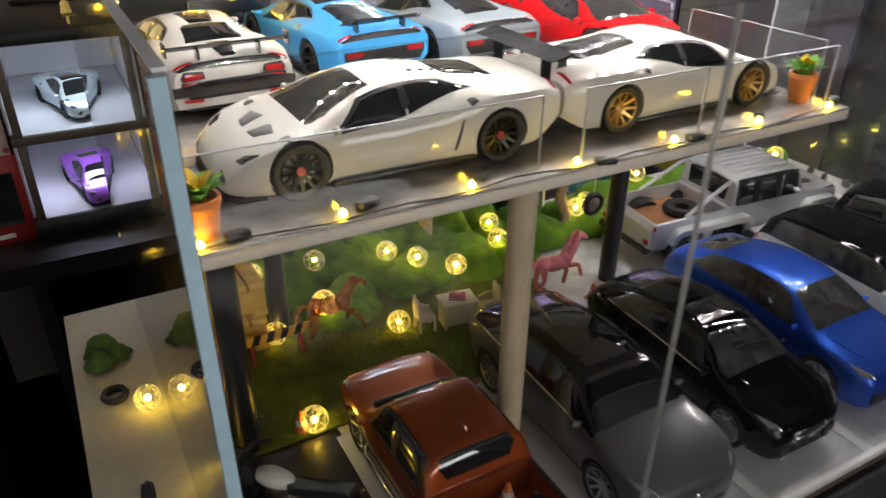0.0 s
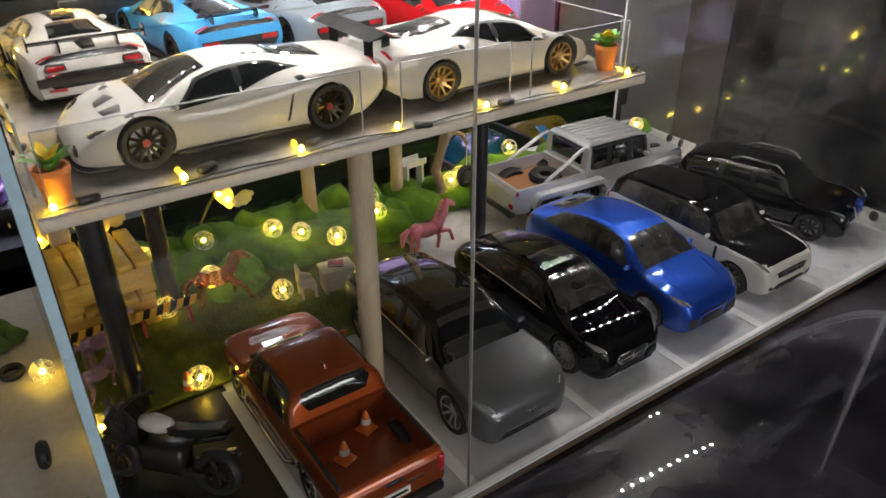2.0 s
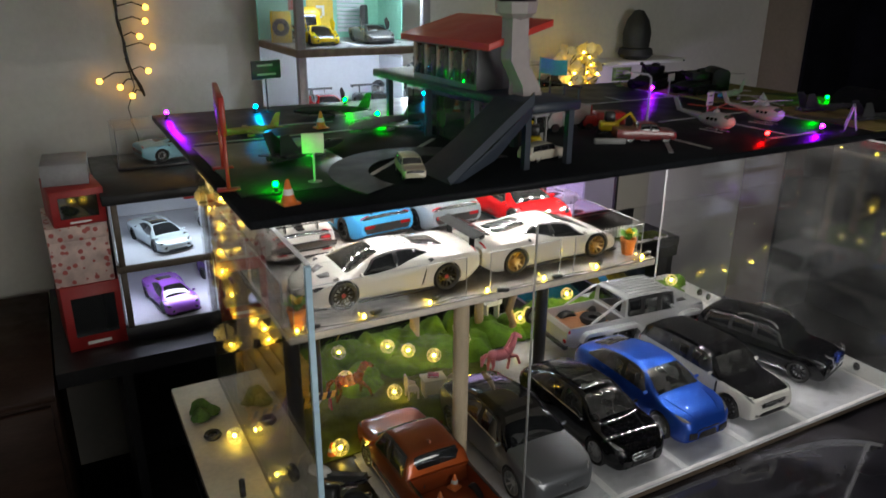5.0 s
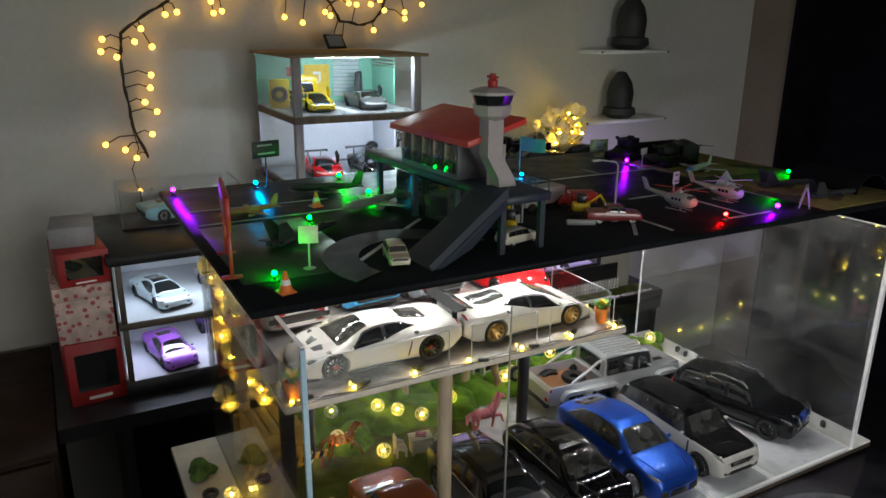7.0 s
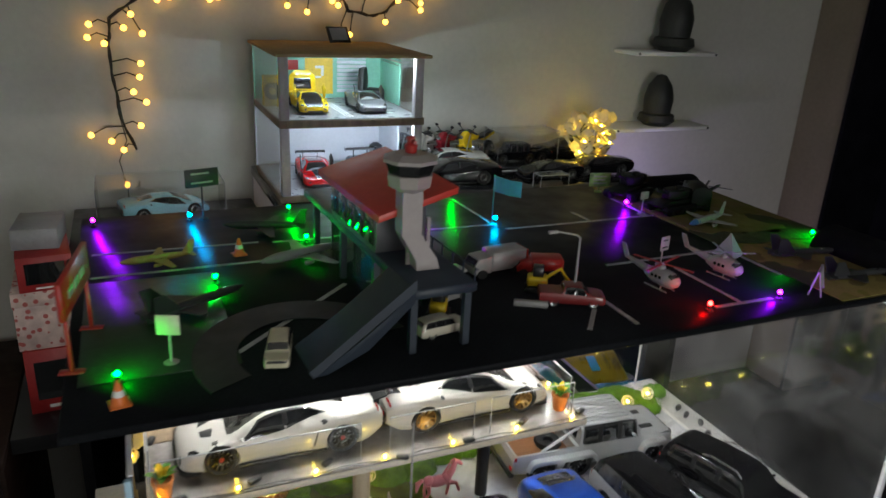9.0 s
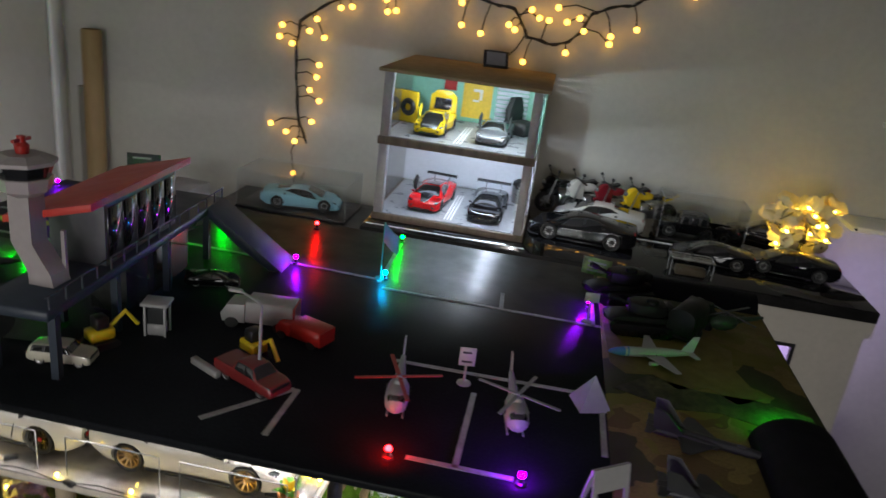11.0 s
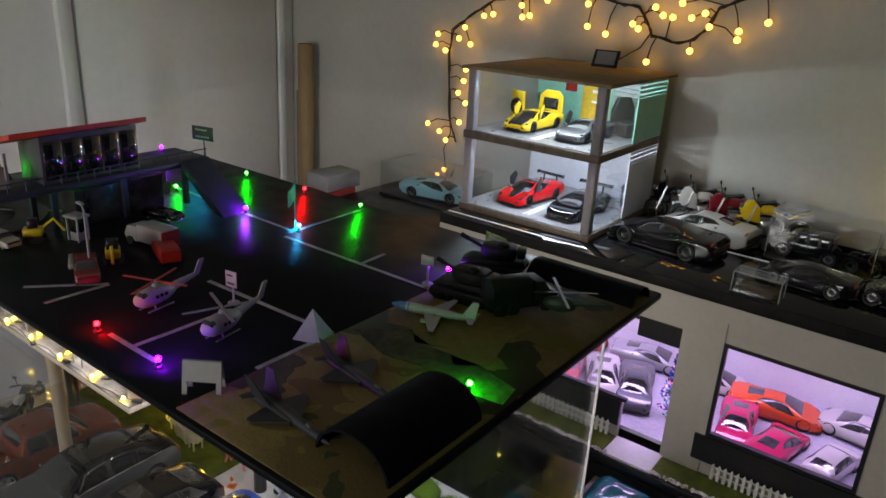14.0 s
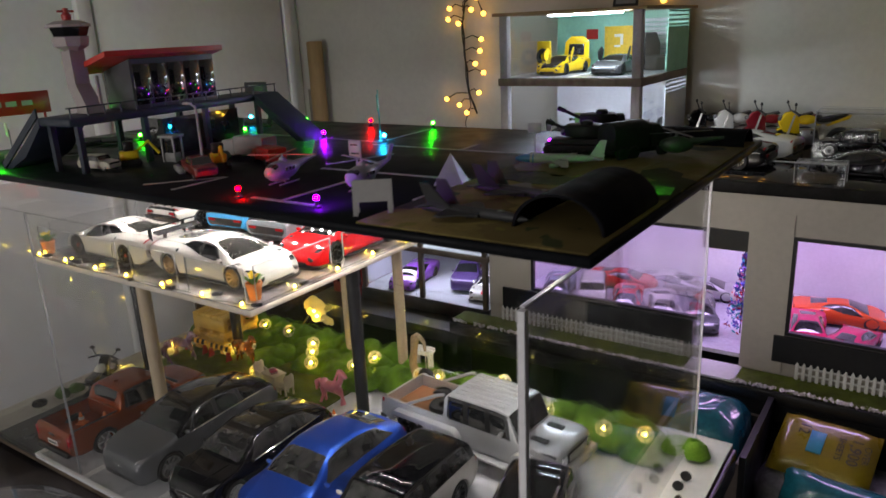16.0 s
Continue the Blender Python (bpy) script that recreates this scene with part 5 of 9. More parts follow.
make_car("race_supercar", "white race supercar with black rims and wing on the shelf", "super", 0.253, P_WHITE, at(0.257, 0.503, SZ, 180), rim=M_GOLDRIM, spokes=12, glass=M_PALEGLASS,
         extras=[panels(HUR), wing(0.058, 0.42, 0.965, 0.075, M_WINGGREY, 0.015, 0.13, False, M_WINGGREY), bumper(0.003, 0.05, M_CARBON, 0.93, 1.0, "carbon splitter"), wheel_hubs])
make_car("supercar", "white supercar with bronze rims on the shelf", "super", 0.253, P_WHITE, at(0.517, 0.507, SZ, 0), rim=M_BRONZE, spokes=10, glass=M_PALEGLASS,
         extras=[wing(0.035, 0.34, 0.945, 0.055, M_CARBON, 0, 0.1, False), panels([("engine_cover", M_CARBON, [(0.64, -0.2), (0.86, -0.24), (0.86, 0.24), (0.64, 0.2)], "black engine cover", False)])])
make_car("hypercar", "white hypercar with black rear wing seen from behind on the shelf", "super", 0.25, P_WHITE, at(0.181, 0.753, SZ, 92), rim=M_BLACKRIM, spokes=7,
         extras=[wing(0.025, 0.4, 0.955, 0.045, M_CARBON), panels([("rear_diffuser", M_CARBON, [(0.985, -0.55), (0.999, -0.5), (0.999, 0.5), (0.985, 0.55)], "black rear panel", False), ("roof_glass", M_CARGLASS, [(0.46, -0.2), (0.64, -0.13), (0.64, 0.13), (0.46, 0.2)], "dark roof glass", False), ("engine_glass", M_CARGLASS, [(0.66, -0.13), (0.8, -0.1), (0.8, 0.1), (0.66, 0.13)], "dark engine glass", False), ("deck_slot", M_CARBON, [(0.83, -0.1), (0.97, -0.06), (0.97, 0.06), (0.83, 0.1)], "black deck slot", False)]), rear_band])
make_car("supercar", "light blue supercar with black roof on the shelf", "super", 0.25, P_LIGHTBLUE, at(0.322, 0.785, SZ, 96), rim=M_BLACKRIM, roof=M_CARBON,
         extras=[wing(0.02, 0.32, 0.955, 0.035, M_CARBON, 0, 0.1, False), panels([("engine_cover", M_CARBON, [(0.64, -0.3), (0.9, -0.25), (0.9, 0.25), (0.64, 0.3)], "black engine cover", False), ("rear_panel", M_CARBON, [(0.985, -0.55), (0.999, -0.5), (0.999, 0.5), (0.985, 0.55)], "black rear panel", False)])])
make_car("supercar", "slate grey supercar on the shelf", "super", 0.25, P_SLATE, at(0.45, 0.776, SZ, 94), rim=M_BLACKRIM,
         extras=[panels([("engine_cover", M_CARBON, [(0.66, -0.2), (0.88, -0.25), (0.88, 0.25), (0.66, 0.2)], "black engine cover", False), ("rear_panel", M_CARBON, [(0.985, -0.55), (0.999, -0.5), (0.999, 0.5), (0.985, 0.55)], "black rear panel", False)])])
make_car("supercar", "red supercar with a tall black rear wing on the shelf", "super", 0.25, P_RED, at(0.598, 0.70, SZ, -88), rim=M_BLACKRIM, glass=M_CLEARCARGLASS, extras=[wing(0.075, 0.42, 0.93, 0.08, M_CARBON)])

# ---- lights and small things in the case ----
M_WIREBALL = mat("cream_wire", (0.8, 0.77, 0.66), 0.4, vary=0.1)
M_BULBCORE = glow("warm_core", (1.0, 0.66, 0.06), 58.0)


def ring_points(r, axis, n=20):
    m_ = Vector(axis).normalized().to_track_quat("Z", "Y").to_matrix()
    return [tuple(m_ @ Vector((r * math.cos(2 * math.pi * k / n), r * math.sin(2 * math.pi * k / n), 0))) for k in range(n + 1)]


rng = random.Random(4)
BALL = rods("wire_ball", M_WIREBALL, [ring_points(0.0135, (rng.uniform(-1, 1), rng.uniform(-1, 1), rng.uniform(-1, 1))) for _ in range(14)], 0.00036, 4)
CORE = ball("bulb", M_BULBCORE, 0.0036, 2)
wb = None
for x, y, z in ((0.299, 0.824, 0.04), (0.392, 0.803, 0.04), (0.421, 0.770, 0.04), (0.456, 0.73, 0.04), (0.276, 0.728, 0.04), (0.556, 0.811, 0.04), (0.541, 0.764, 0.04), (0.72, 0.80, 0.042), (0.349, 0.677, 0.0185), (0.204, 0.566, 0.0185), (0.214, 0.722, 0.0185), (0.218, 0.827, 0.04), (0.0985, 0.552, 0.0145), (0.066, 0.682, 0.0140), (0.955, 0.785, 0.045), (1.061, 0.776, 0.045), (1.125, 0.79, 0.045), (0.689, 0.784, 0.045), (0.846, 0.83, 0.05)):
    if wb is None:
        wb = thing("wire_ball_light", "glowing cream wire ball light lying on the green", "fairy light", at(x, y, z), "wire ball lights", BALL)
        part("bulb", CORE, wb)
    else:
        copy_thing(wb, pose(x, y, z, rng.uniform(0, 180), rng.uniform(0, 180), 0))

BULB = lathe("bulb", glow("warm_edge_bulb", (1.0, 0.64, 0.03), 75.0), [(0.0, 0.0), (0.0022, 0.002), (0.0024, 0.0045), (0.0, 0.007)], 10)
CLIP = box("socket", M_BLACKPLASTIC, -0.008, 0.008, -0.004, 0.004, 0.0, 0.005, 0.001)
fb = thing("edge_light", "small warm bulb with black clip on the shelf edge", "fairy light", at(0.106, 0.418, 0.3077), "shelf edge lights", BULB)
part("clip", CLIP, fb, at(0.022, 0.004, 0.0, 10))
for x, y in ((0.193, 0.418), (0.286, 0.418), (0.375, 0.418), (0.47, 0.418), (0.566, 0.419), (0.655, 0.418), (0.67, 0.508), (0.671, 0.604), (0.67, 0.695), (0.67, 0.79)):
    copy_thing(fb, at(x, y, 0.3077, rng.uniform(-30, 30) + (90 if y > 0.45 else 0)))
for i, (x, y) in enumerate(((0.103, 0.55), (0.105, 0.67), (0.104, 0.76))):
    thing("clip", "small black clip lying on the shelf edge", "clip", at(x, y, 0.3077, 70), "shelf clips", CLIP)
wr = rod("wire", M_WIRE, [(0.10 + 0.0275 * k, 0.416 + 0.003 * math.sin(k * 1.7), 0.3085 + 0.001 * math.sin(k)) for k in range(21)] + [(0.672, 0.43 + 0.04 * k, 0.3085) for k in range(10)], 0.0006, 5)
thing("light_wire", "thin dark wire of the shelf lights", "wire", me=wr)

# low clear fence panels on the shelf
for i, (x0, x1, y0, y1) in enumerate(((0.105, 0.345, 0.4245, 0.4245), (0.384, 0.502, 0.4245, 0.4245), (0.528, 0.657, 0.4245, 0.4245), (0.662, 0.662, 0.44, 0.60), (0.662, 0.662, 0.63, 0.83), (0.099, 0.099, 0.45, 0.60), (0.099, 0.099, 0.63, 0.78), (0.2, 0.42, 0.866, 0.866))):
    fp = thing("fence_panel", "low clear acrylic fence panel on the shelf edge", "panel", group="shelf fence panels")
    along_x = x1 > x0
    b = (x0, x1, y0 - 0.001, y0 + 0.001, 0.3077, 0.362) if along_x else (x0 - 0.001, x0 + 0.001, y0, y1, 0.3077, 0.362)
    o = part("pane", box("pane", M_ACRYL, *b), fp)
    o.visible_shadow = False
    e = 0.0006
    if along_x:
        rims = [(x0 - e, x0, y0 - 0.001, y0 + 0.001, 0.3077, 0.362), (x1, x1 + e, y0 - 0.001, y0 + 0.001, 0.3077, 0.362), (x0, x1, y0 - 0.001, y0 + 0.001, 0.362, 0.362 + e)]
    else:
        rims = [(x0 - 0.001, x0 + 0.001, y0 - e, y0, 0.3077, 0.362), (x0 - 0.001, x0 + 0.001, y1, y1 + e, 0.3077, 0.362), (x0 - 0.001, x0 + 0.001, y0, y1, 0.362, 0.362 + e)]
    part("bright_edge", boxes("bright_edge", M_ACRYLDIM, rims), fp)

# flower pots
M_TERRA = mat("terracotta", (0.62, 0.2, 0.05), 0.6, vary=0.12)
M_LEAF = mat("plastic_leaf", (0.12, 0.32, 0.03), 0.5, vary=0.25)
M_PETAL = mat("yellow_petal", (0.8, 0.55, 0.02), 0.5, vary=0.15)


def leaf_data(v, f, base, tip, width, bend, material=None, n=4):
    b, t_ = Vector(base), Vector(tip)
    d = t_ - b
    side = d.cross(Vector((0, 0, 1)))
    side = side.normalized() if side.length > 1e-6 else Vector((1, 0, 0))
    i0 = len(v)
    for k in range(n + 1):
        s = k / n
        c = b + d * s + Vector((0, 0, bend * math.sin(math.pi * s)))
        w_ = width * math.sin(math.pi * (0.15 + 0.85 * s)) * 0.5
        for sg, dz in ((-1, 0.15), (0, 0), (1, 0.15)):
            q = c + side * sg * w_ + Vector((0, 0, dz * w_))
            v.append(tuple(q))
    for k in range(n):
        for j in range(2):
            a = i0 + k * 3 + j
            f.append((a, a + 1, a + 4, a + 3))


def leaf_mesh(name, material, count, r0, r1, z0, z1, width, seed, bend=0.004):
    rg, v, f = random.Random(seed), [], []
    for k in range(count):
        a = 2 * math.pi * k / count * 2.4 + rg.uniform(-0.3, 0.3)
        rr, zz = rg.uniform(r0, r1), rg.uniform(z0, z1)
        leaf_data(v, f, (0, 0, 0), (rr * math.cos(a), rr * math.sin(a), zz), width, bend)
    return mesh(name, v, f, material, True, 80)


POT = lathe("pot", M_TERRA, [(0.0085, 0.0), (0.0115, 0.021), (0.0125, 0.022), (0.0125, 0.026), (0.0105, 0.026), (0.0095, 0.02), (0.0, 0.02)], 20)
fp = thing("potted_plant", "small orange pot with green and yellow plastic plant", "potted plant", at(0.112, 0.434, 0.3078), "shelf pots", POT)
part("leaves", leaf_mesh("leaves", M_LEAF, 14, 0.012, 0.02, 0.006, 0.02, 0.009, 3), fp, at(0, 0, 0.021))
part("flowers", leaf_mesh("flowers", M_PETAL, 9, 0.006, 0.012, 0.012, 0.02, 0.008, 5), fp, at(0, 0, 0.022))
copy_thing(fp, at(0.651, 0.447, 0.3078, 40))

# moss along the back
def moss_mesh(name, rows, material, seed, sub=3):
    rg, vs, fs = random.Random(seed), [], []
    for x, y, r, h in rows:
        bm = bmesh.new()
        bmesh.ops.create_icosphere(bm, subdivisions=sub, radius=1.0)
        o = Vector((rg.uniform(0, 50), rg.uniform(0, 50), 0))
        i0 = len(vs)
        for p in bm.verts:
            k = 1 + 0.22 * noise.noise(p.co * 1.6 + o) + 0.05 * noise.noise(p.co * 7 + o)
            vs.append((x + p.co.x * r * k, y + p.co.y * r * k, max(0.0045, p.co.z * h * k)))
        fs += [tuple(i0 + q.index for q in f.verts) for f in bm.faces]
        bm.free()
    return mesh(name, vs, fs, material, True, 80)


rg = random.Random(11)
mo = []
for k in range(46):
    x = 0.2 + 0.93 * (k + rg.uniform(0, 1)) / 46
    lo = 0.75 if x < 0.6 else 0.775
    mo.append((x, rg.uniform(lo, 0.85), rg.uniform(0.034, 0.055), rg.uniform(0.026, 0.043)))
for k in range(10):
    mo.append((0.16 + 0.045 * k + rg.uniform(-0.01, 0.01), 0.855 + rg.uniform(-0.01, 0.005), 0.034, rg.uniform(0.04, 0.055)))
moss = thing("moss_bank", "bumpy bank of bright green moss along the back of the case", "moss", me=moss_mesh("moss_bank", mo, M_MOSS, 2), kind="stuff")
# short fibres of the moss
v, f = [], []
for k in range(45000):
    x, y, r, h = mo[rg.randrange(len(mo))]
    a, b = rg.uniform(0, 6.283), math.acos(rg.uniform(0.0, 1.0))
    p = Vector((x + r * math.sin(b) * math.cos(a), y + r * math.sin(b) * math.sin(a), 0.004 + h * math.cos(b)))
    d = Vector((math.sin(b) * math.cos(a), math.sin(b) * math.sin(a), math.cos(b) + 0.4)).normalized() * rg.uniform(0.0015, 0.0032)
    s = d.orthogonal().normalized() * 0.0005
    i = len(v)
    v += [tuple(p + s), tuple(p - s), tuple(p + d)]
    f.append((i, i + 1, i + 2))
thing("moss_fibres", "fine green fibres standing on the moss", "moss", me=mesh("moss_fibres", v, f, M_MOSS), kind="stuff")
v, f = [], []
for k in range(20000):
    p = Vector((rg.uniform(0.095, 0.555), rg.uniform(0.565, 0.80), 0.0038))
    d = Vector((rg.uniform(-0.5, 0.5), rg.uniform(-0.5, 0.5), 1)).normalized() * rg.uniform(0.0015, 0.003)
    s = Vector((rg.uniform(-1, 1), rg.uniform(-1, 1), 0)).normalized() * 0.0006
    i = len(v)
    v += [tuple(p + s), tuple(p - s), tuple(p + d)]
    f.append((i, i + 1, i + 2))
thing("turf_blades", "short artificial grass blades of the turf sheet", "grass", me=mesh("turf_blades", v, f, M_GRASS), kind="stuff")
thing("moss_tuft", "bright green moss tuft on the white strip", "moss", me=moss_mesh("moss_tuft", [(1.195, 0.835, 0.02, 0.03), (1.185, 0.85, 0.016, 0.026)], mat("bright_moss", (0.16, 0.34, 0.02), 0.9, vary=0.3, fine=400, bump=0.9), 5), group="strip moss")
for rows in ([(0.034, 0.80, 0.019, 0.028), (0.03, 0.775, 0.017, 0.022), (0.05, 0.785, 0.014, 0.02)], [(0.06, 0.455, 0.017, 0.02), (0.052, 0.43, 0.015, 0.018), (0.065, 0.425, 0.012, 0.014)]):
    thing("moss_tuft", "dark green moss tuft on the white strip", "moss", me=moss_mesh("moss_tuft", rows, M_DARKMOSS, 6), group="strip moss")


# miniature table, chairs
def figurine(name, label, material, m, s=1.0, rear=False):
    """A toy horse as one plain form."""
    bm = bmesh.new()
    def blob(c, r, sc, rot=(0, 0, 0)):
        res = bmesh.ops.create_icosphere(bm, subdivisions=2, radius=r)
        M = Matrix.Translation(c) @ Euler([radians(a) for a in rot]).to_matrix().to_4x4() @ Matrix.Diagonal((*sc, 1))
        bmesh.ops.transform(bm, matrix=M, verts=res["verts"])
    blob((0, 0, 0.036), 0.013, (1.7, 0.72, 0.82))
    blob((0.015, 0, 0.04), 0.010, (1.0, 0.8, 1.0))
    blob((-0.016, 0, 0.039), 0.010, (1.0, 0.85, 1.0))
    me = bpy.data.meshes.new("t")
    v, f = [], []
    up = 0.008 if rear else 0
    rod_data([(0.017, 0, 0.042), (0.026, 0, 0.054), (0.03, 0, 0.062 + up)], [0.0075, 0.0055, 0.0045], 8, v, f)
    rod_data([(0.027, 0, 0.064 + up), (0.036, 0, 0.060 + up), (0.042, 0, 0.055 + up)], [0.005, 0.0042, 0.003], 8, v, f)
    rod_data([(-0.027, 0, 0.043), (-0.036, 0, 0.036), (-0.038, 0, 0.02)], [0.003, 0.005, 0.002], 6, v, f)
    for x, y, kx, ex in ((0.017, 0.005, 0.022, 0.019), (0.017, -0.005, 0.032, 0.038), (-0.018, 0.005, -0.022, -0.021), (-0.018, -0.005, -0.016, -0.024)):
        lift = 0.012 if (ex > 0.03 and rear) else 0.0
        rod_data([(x, y, 0.034), (kx, y, 0.018 + lift), (ex, y, 0.0015 + lift)], [0.005, 0.0028, 0.0026], 6, v, f)
    for k in range(5):
        rod_data([(0.026 - 0.003 * k, 0, 0.066 + up - 0.005 * k), (0.020 - 0.003 * k, 0, 0.064 + up - 0.006 * k)], [0.0025, 0.0012], 5, v, f)
    me.from_pydata(v, [], f)
    bm.from_mesh(me)
    bpy.data.meshes.remove(me)
    for p in bm.verts:
        p.co *= s
    return thing(name, label, "toy horse", m, me=from_bm(name, bm, material, True, 60))


figurine("toy_horse", "pink plastic toy horse with one hoof raised on the turf", M_PINK, at(0.566, 0.668, 0.005, -4), 1.05, True)
M_GLASSY = mat("amber_clear_plastic", (0.95, 0.42, 0.12), 0.12, vary=0.4, broad=60, trans=0.85, coat=0.4)
figurine("toy_horse", "clear amber plastic toy horse standing on the turf", M_GLASSY, at(0.277, 0.712, 0.005, -6), 1.05)
M_LILAC = mat("clear_lilac_plastic", (0.75, 0.5, 0.7), 0.15, vary=0.3, trans=0.7)
figurine("toy_horse", "clear lilac plastic toy horse on the turf", M_LILAC, at(0.13, 0.665, 0.005, 15), 0.95)
figurine("toy_horse", "small lilac plastic toy horse on the turf", M_LILAC, at(0.115, 0.615, 0.005, 25), 0.8)

tbl = thing("doll_table", "small cream plastic table with a book on it", "table", at(0.419, 0.662, 0.0043, -8))
part("tabletop", box("tabletop", M_CREAMPLASTIC, -0.022, 0.022, -0.015, 0.015, 0.031, 0.035, 0.001), tbl)
for sx in (-1, 1):
    part("side_panel", box("side_panel", M_CREAMPLASTIC, sx * 0.018 - 0.0015, sx * 0.018 + 0.0015, -0.013, 0.013, 0.0, 0.0309, 0.0005), tbl)
part("front_panel", box("front_panel", M_CREAMPLASTIC, -0.0164, 0.0164, -0.0125, -0.0105, 0.004, 0.0309, 0.0005), tbl)
bk = thing("book", "small red covered book lying on the doll table", "book", at(0.419, 0.662, 0.0396, -30))
part("cover", box("cover", M_RED, -0.01, 0.01, -0.007, 0.007, -0.0001, 0.0012, 0.0003), bk)
part("pages", box("pages", M_WHITE, -0.0095, 0.0092, -0.0065, 0.0065, 0.0013, 0.003, 0.0003), bk)
part("cover", box("cover", mat("blue_red_print", (0.45, 0.06, 0.12), 0.4, vary=0.6, broad=120), -0.01, 0.01, -0.007, 0.007, 0.0031, 0.0042, 0.0003), bk)


def doll_chair(m):
    ch = thing("doll_chair", "small cream plastic chair at the doll table", "chair", m, "chairs at the doll table")
    part("seat", box("seat", M_CREAMPLASTIC, -0.011, 0.011, -0.011, 0.011, 0.016, 0.0195, 0.001), ch)
    part("backrest", plate("backrest", M_CREAMPLASTIC, [(-0.011, 0.0196), (0.011, 0.0196), (0.0115, 0.04), (0.007, 0.046), (0.003, 0.043), (-0.003, 0.043), (-0.007, 0.046), (-0.0115, 0.04)], 0.0025, 0.0005), ch, Matrix.Translation((0, 0.0105, 0)))
    for sx in (-1, 1):
        part("arm", plate("arm", M_CREAMPLASTIC, [(-0.010, 0.0196), (0.009, 0.0196), (0.009, 0.029), (0.002, 0.030), (-0.009, 0.025)], 0.002, 0.0004, "yz"), ch, Matrix.Translation((sx * 0.010, 0, 0)))
        for sy in (-1, 1):
            part("leg", box("leg", M_CREAMPLASTIC, sx * 0.009 - 0.0015, sx * 0.009 + 0.0015, sy * 0.009 - 0.0015, sy * 0.009 + 0.0015, 0.0, 0.0159), ch)
    return ch


doll_chair(at(0.379, 0.668, 0.0043, 82))
doll_chair(at(0.459, 0.655, 0.0043, -98))

# pallets
pal = Matrix.Translation((0.153, 0.766, 0.0045)) @ pose(0, 0, 0, 0, 0, 2) @ Matrix.Diagonal((0.8, 1, 1, 1))
for lvl in range(2):
    p = thing("pallet", "small stacked pine pallet in warm light", "pallet", pal @ Matrix.Translation((0.004 * lvl, 0.003 * lvl, 0.0432 * lvl)), "stacked pallets")
    for k in range(5):
        part("deck_board", box("deck_board", M_PINE, -0.062 + 0.0258 * k, -0.04 + 0.0258 * k, -0.05, 0.05, 0.035, 0.043, 0.0008), p)
    for y in (-0.044, 0.0, 0.044):
        part("stringer", box("stringer", M_PINE, -0.062, 0.062, y - 0.006, y + 0.006, 0.008, 0.0348, 0.0008), p)
    for k in (0, 2, 4):
        part("base_board", box("base_board", M_PINE, -0.062 + 0.0258 * k, -0.04 + 0.0258 * k, -0.05, 0.05, 0.0, 0.0078, 0.0008), p)

# barricades and cones
M_STRIPE_Y = mat("barrier_yellow", (0.8, 0.45, 0.05), 0.4, vary=0.1)


def barricade(m):
    b = thing("road_barrier", "small striped black and yellow road barrier with red feet", "barrier", m, "road barriers")
    for i, z in enumerate((0.022,)):
        for k in range(9):
            x = -0.036 + 0.008 * k
            part("stripe", plate("stripe", M_STRIPE_Y if k % 2 == 0 else M_BLACKPLASTIC, [(x, z), (x + 0.008, z), (x + 0.012, z + 0.011), (x + 0.004, z + 0.011)], 0.003), b)
    for sx in (-1, 1):
        part("foot", plate("foot", M_RED, [(-0.008, 0), (0.008, 0), (0.003, 0.02), (0.003, 0.021), (-0.003, 0.021), (-0.003, 0.02)], 0.003, 0.0004, "yz"), b, Matrix.Translation((sx * 0.028, 0, 0)))
    return b


barricade(at(0.208, 0.7, 0.0045, 1))
barricade(at(0.128, 0.7, 0.0045, 3))
CONE = lathe("cone", M_ORANGE, [(0.0085, 0.002), (0.0075, 0.0035), (0.0055, 0.01), (0.0022, 0.024), (0.001, 0.0255), (0.0, 0.0255)], 16)
CBASE = box("base", M_ORANGE, -0.0095, 0.0095, -0.0095, 0.0095, 0.0, 0.0021, 0.0006)
CBAND = lathe("band", M_WHITE, [(0.0058, 0.0098), (0.0044, 0.0158), (0.0042, 0.0158), (0.0056, 0.0098)], 16)
cn = thing("traffic_cone", "small orange traffic cone with a white band", "traffic cone", at(0.193, 0.575, 0.0005), "traffic cones", CONE)
part("base", CBASE, cn)
part("band", CBAND, cn)
for x, y, z in ((0.303, 0.375, 0.0398), (0.268, 0.352, 0.0398), (0.603, 0.632, 0.0005)):
    copy_thing(cn, at(x, y, z, 20) @ Matrix.Scale(0.85, 4))

lb_ = thing("black_bundle", "small black rolled bundle in the truck bed", "bundle", at(0.262, 0.4, 0.0395, 25))
part("roll", lathe("roll", M_RUBBER, [(0.0, -0.014), (0.009, -0.014), (0.0105, -0.008), (0.0105, 0.008), (0.009, 0.014), (0.0, 0.014)], 16, True, "y"), lb_, at(0, 0, 0.0105))
part("strap", lathe("strap", M_BLACKPLASTIC, [(0.0109, -0.002), (0.0113, 0.0), (0.0109, 0.002)], 16, True, "y"), lb_, at(0, 0, 0.0105))

# driftwood with a swing wheel, white bench, bucket
M_DRIFT = mat("driftwood", (0.34, 0.25, 0.15), 0.8, vary=0.35, fine=150, bump=0.6, stretch=(4, 4, 1))
dw = thing("driftwood", "bent driftwood branch standing in the moss", "branch", at(0.672, 0.79, 0.004))
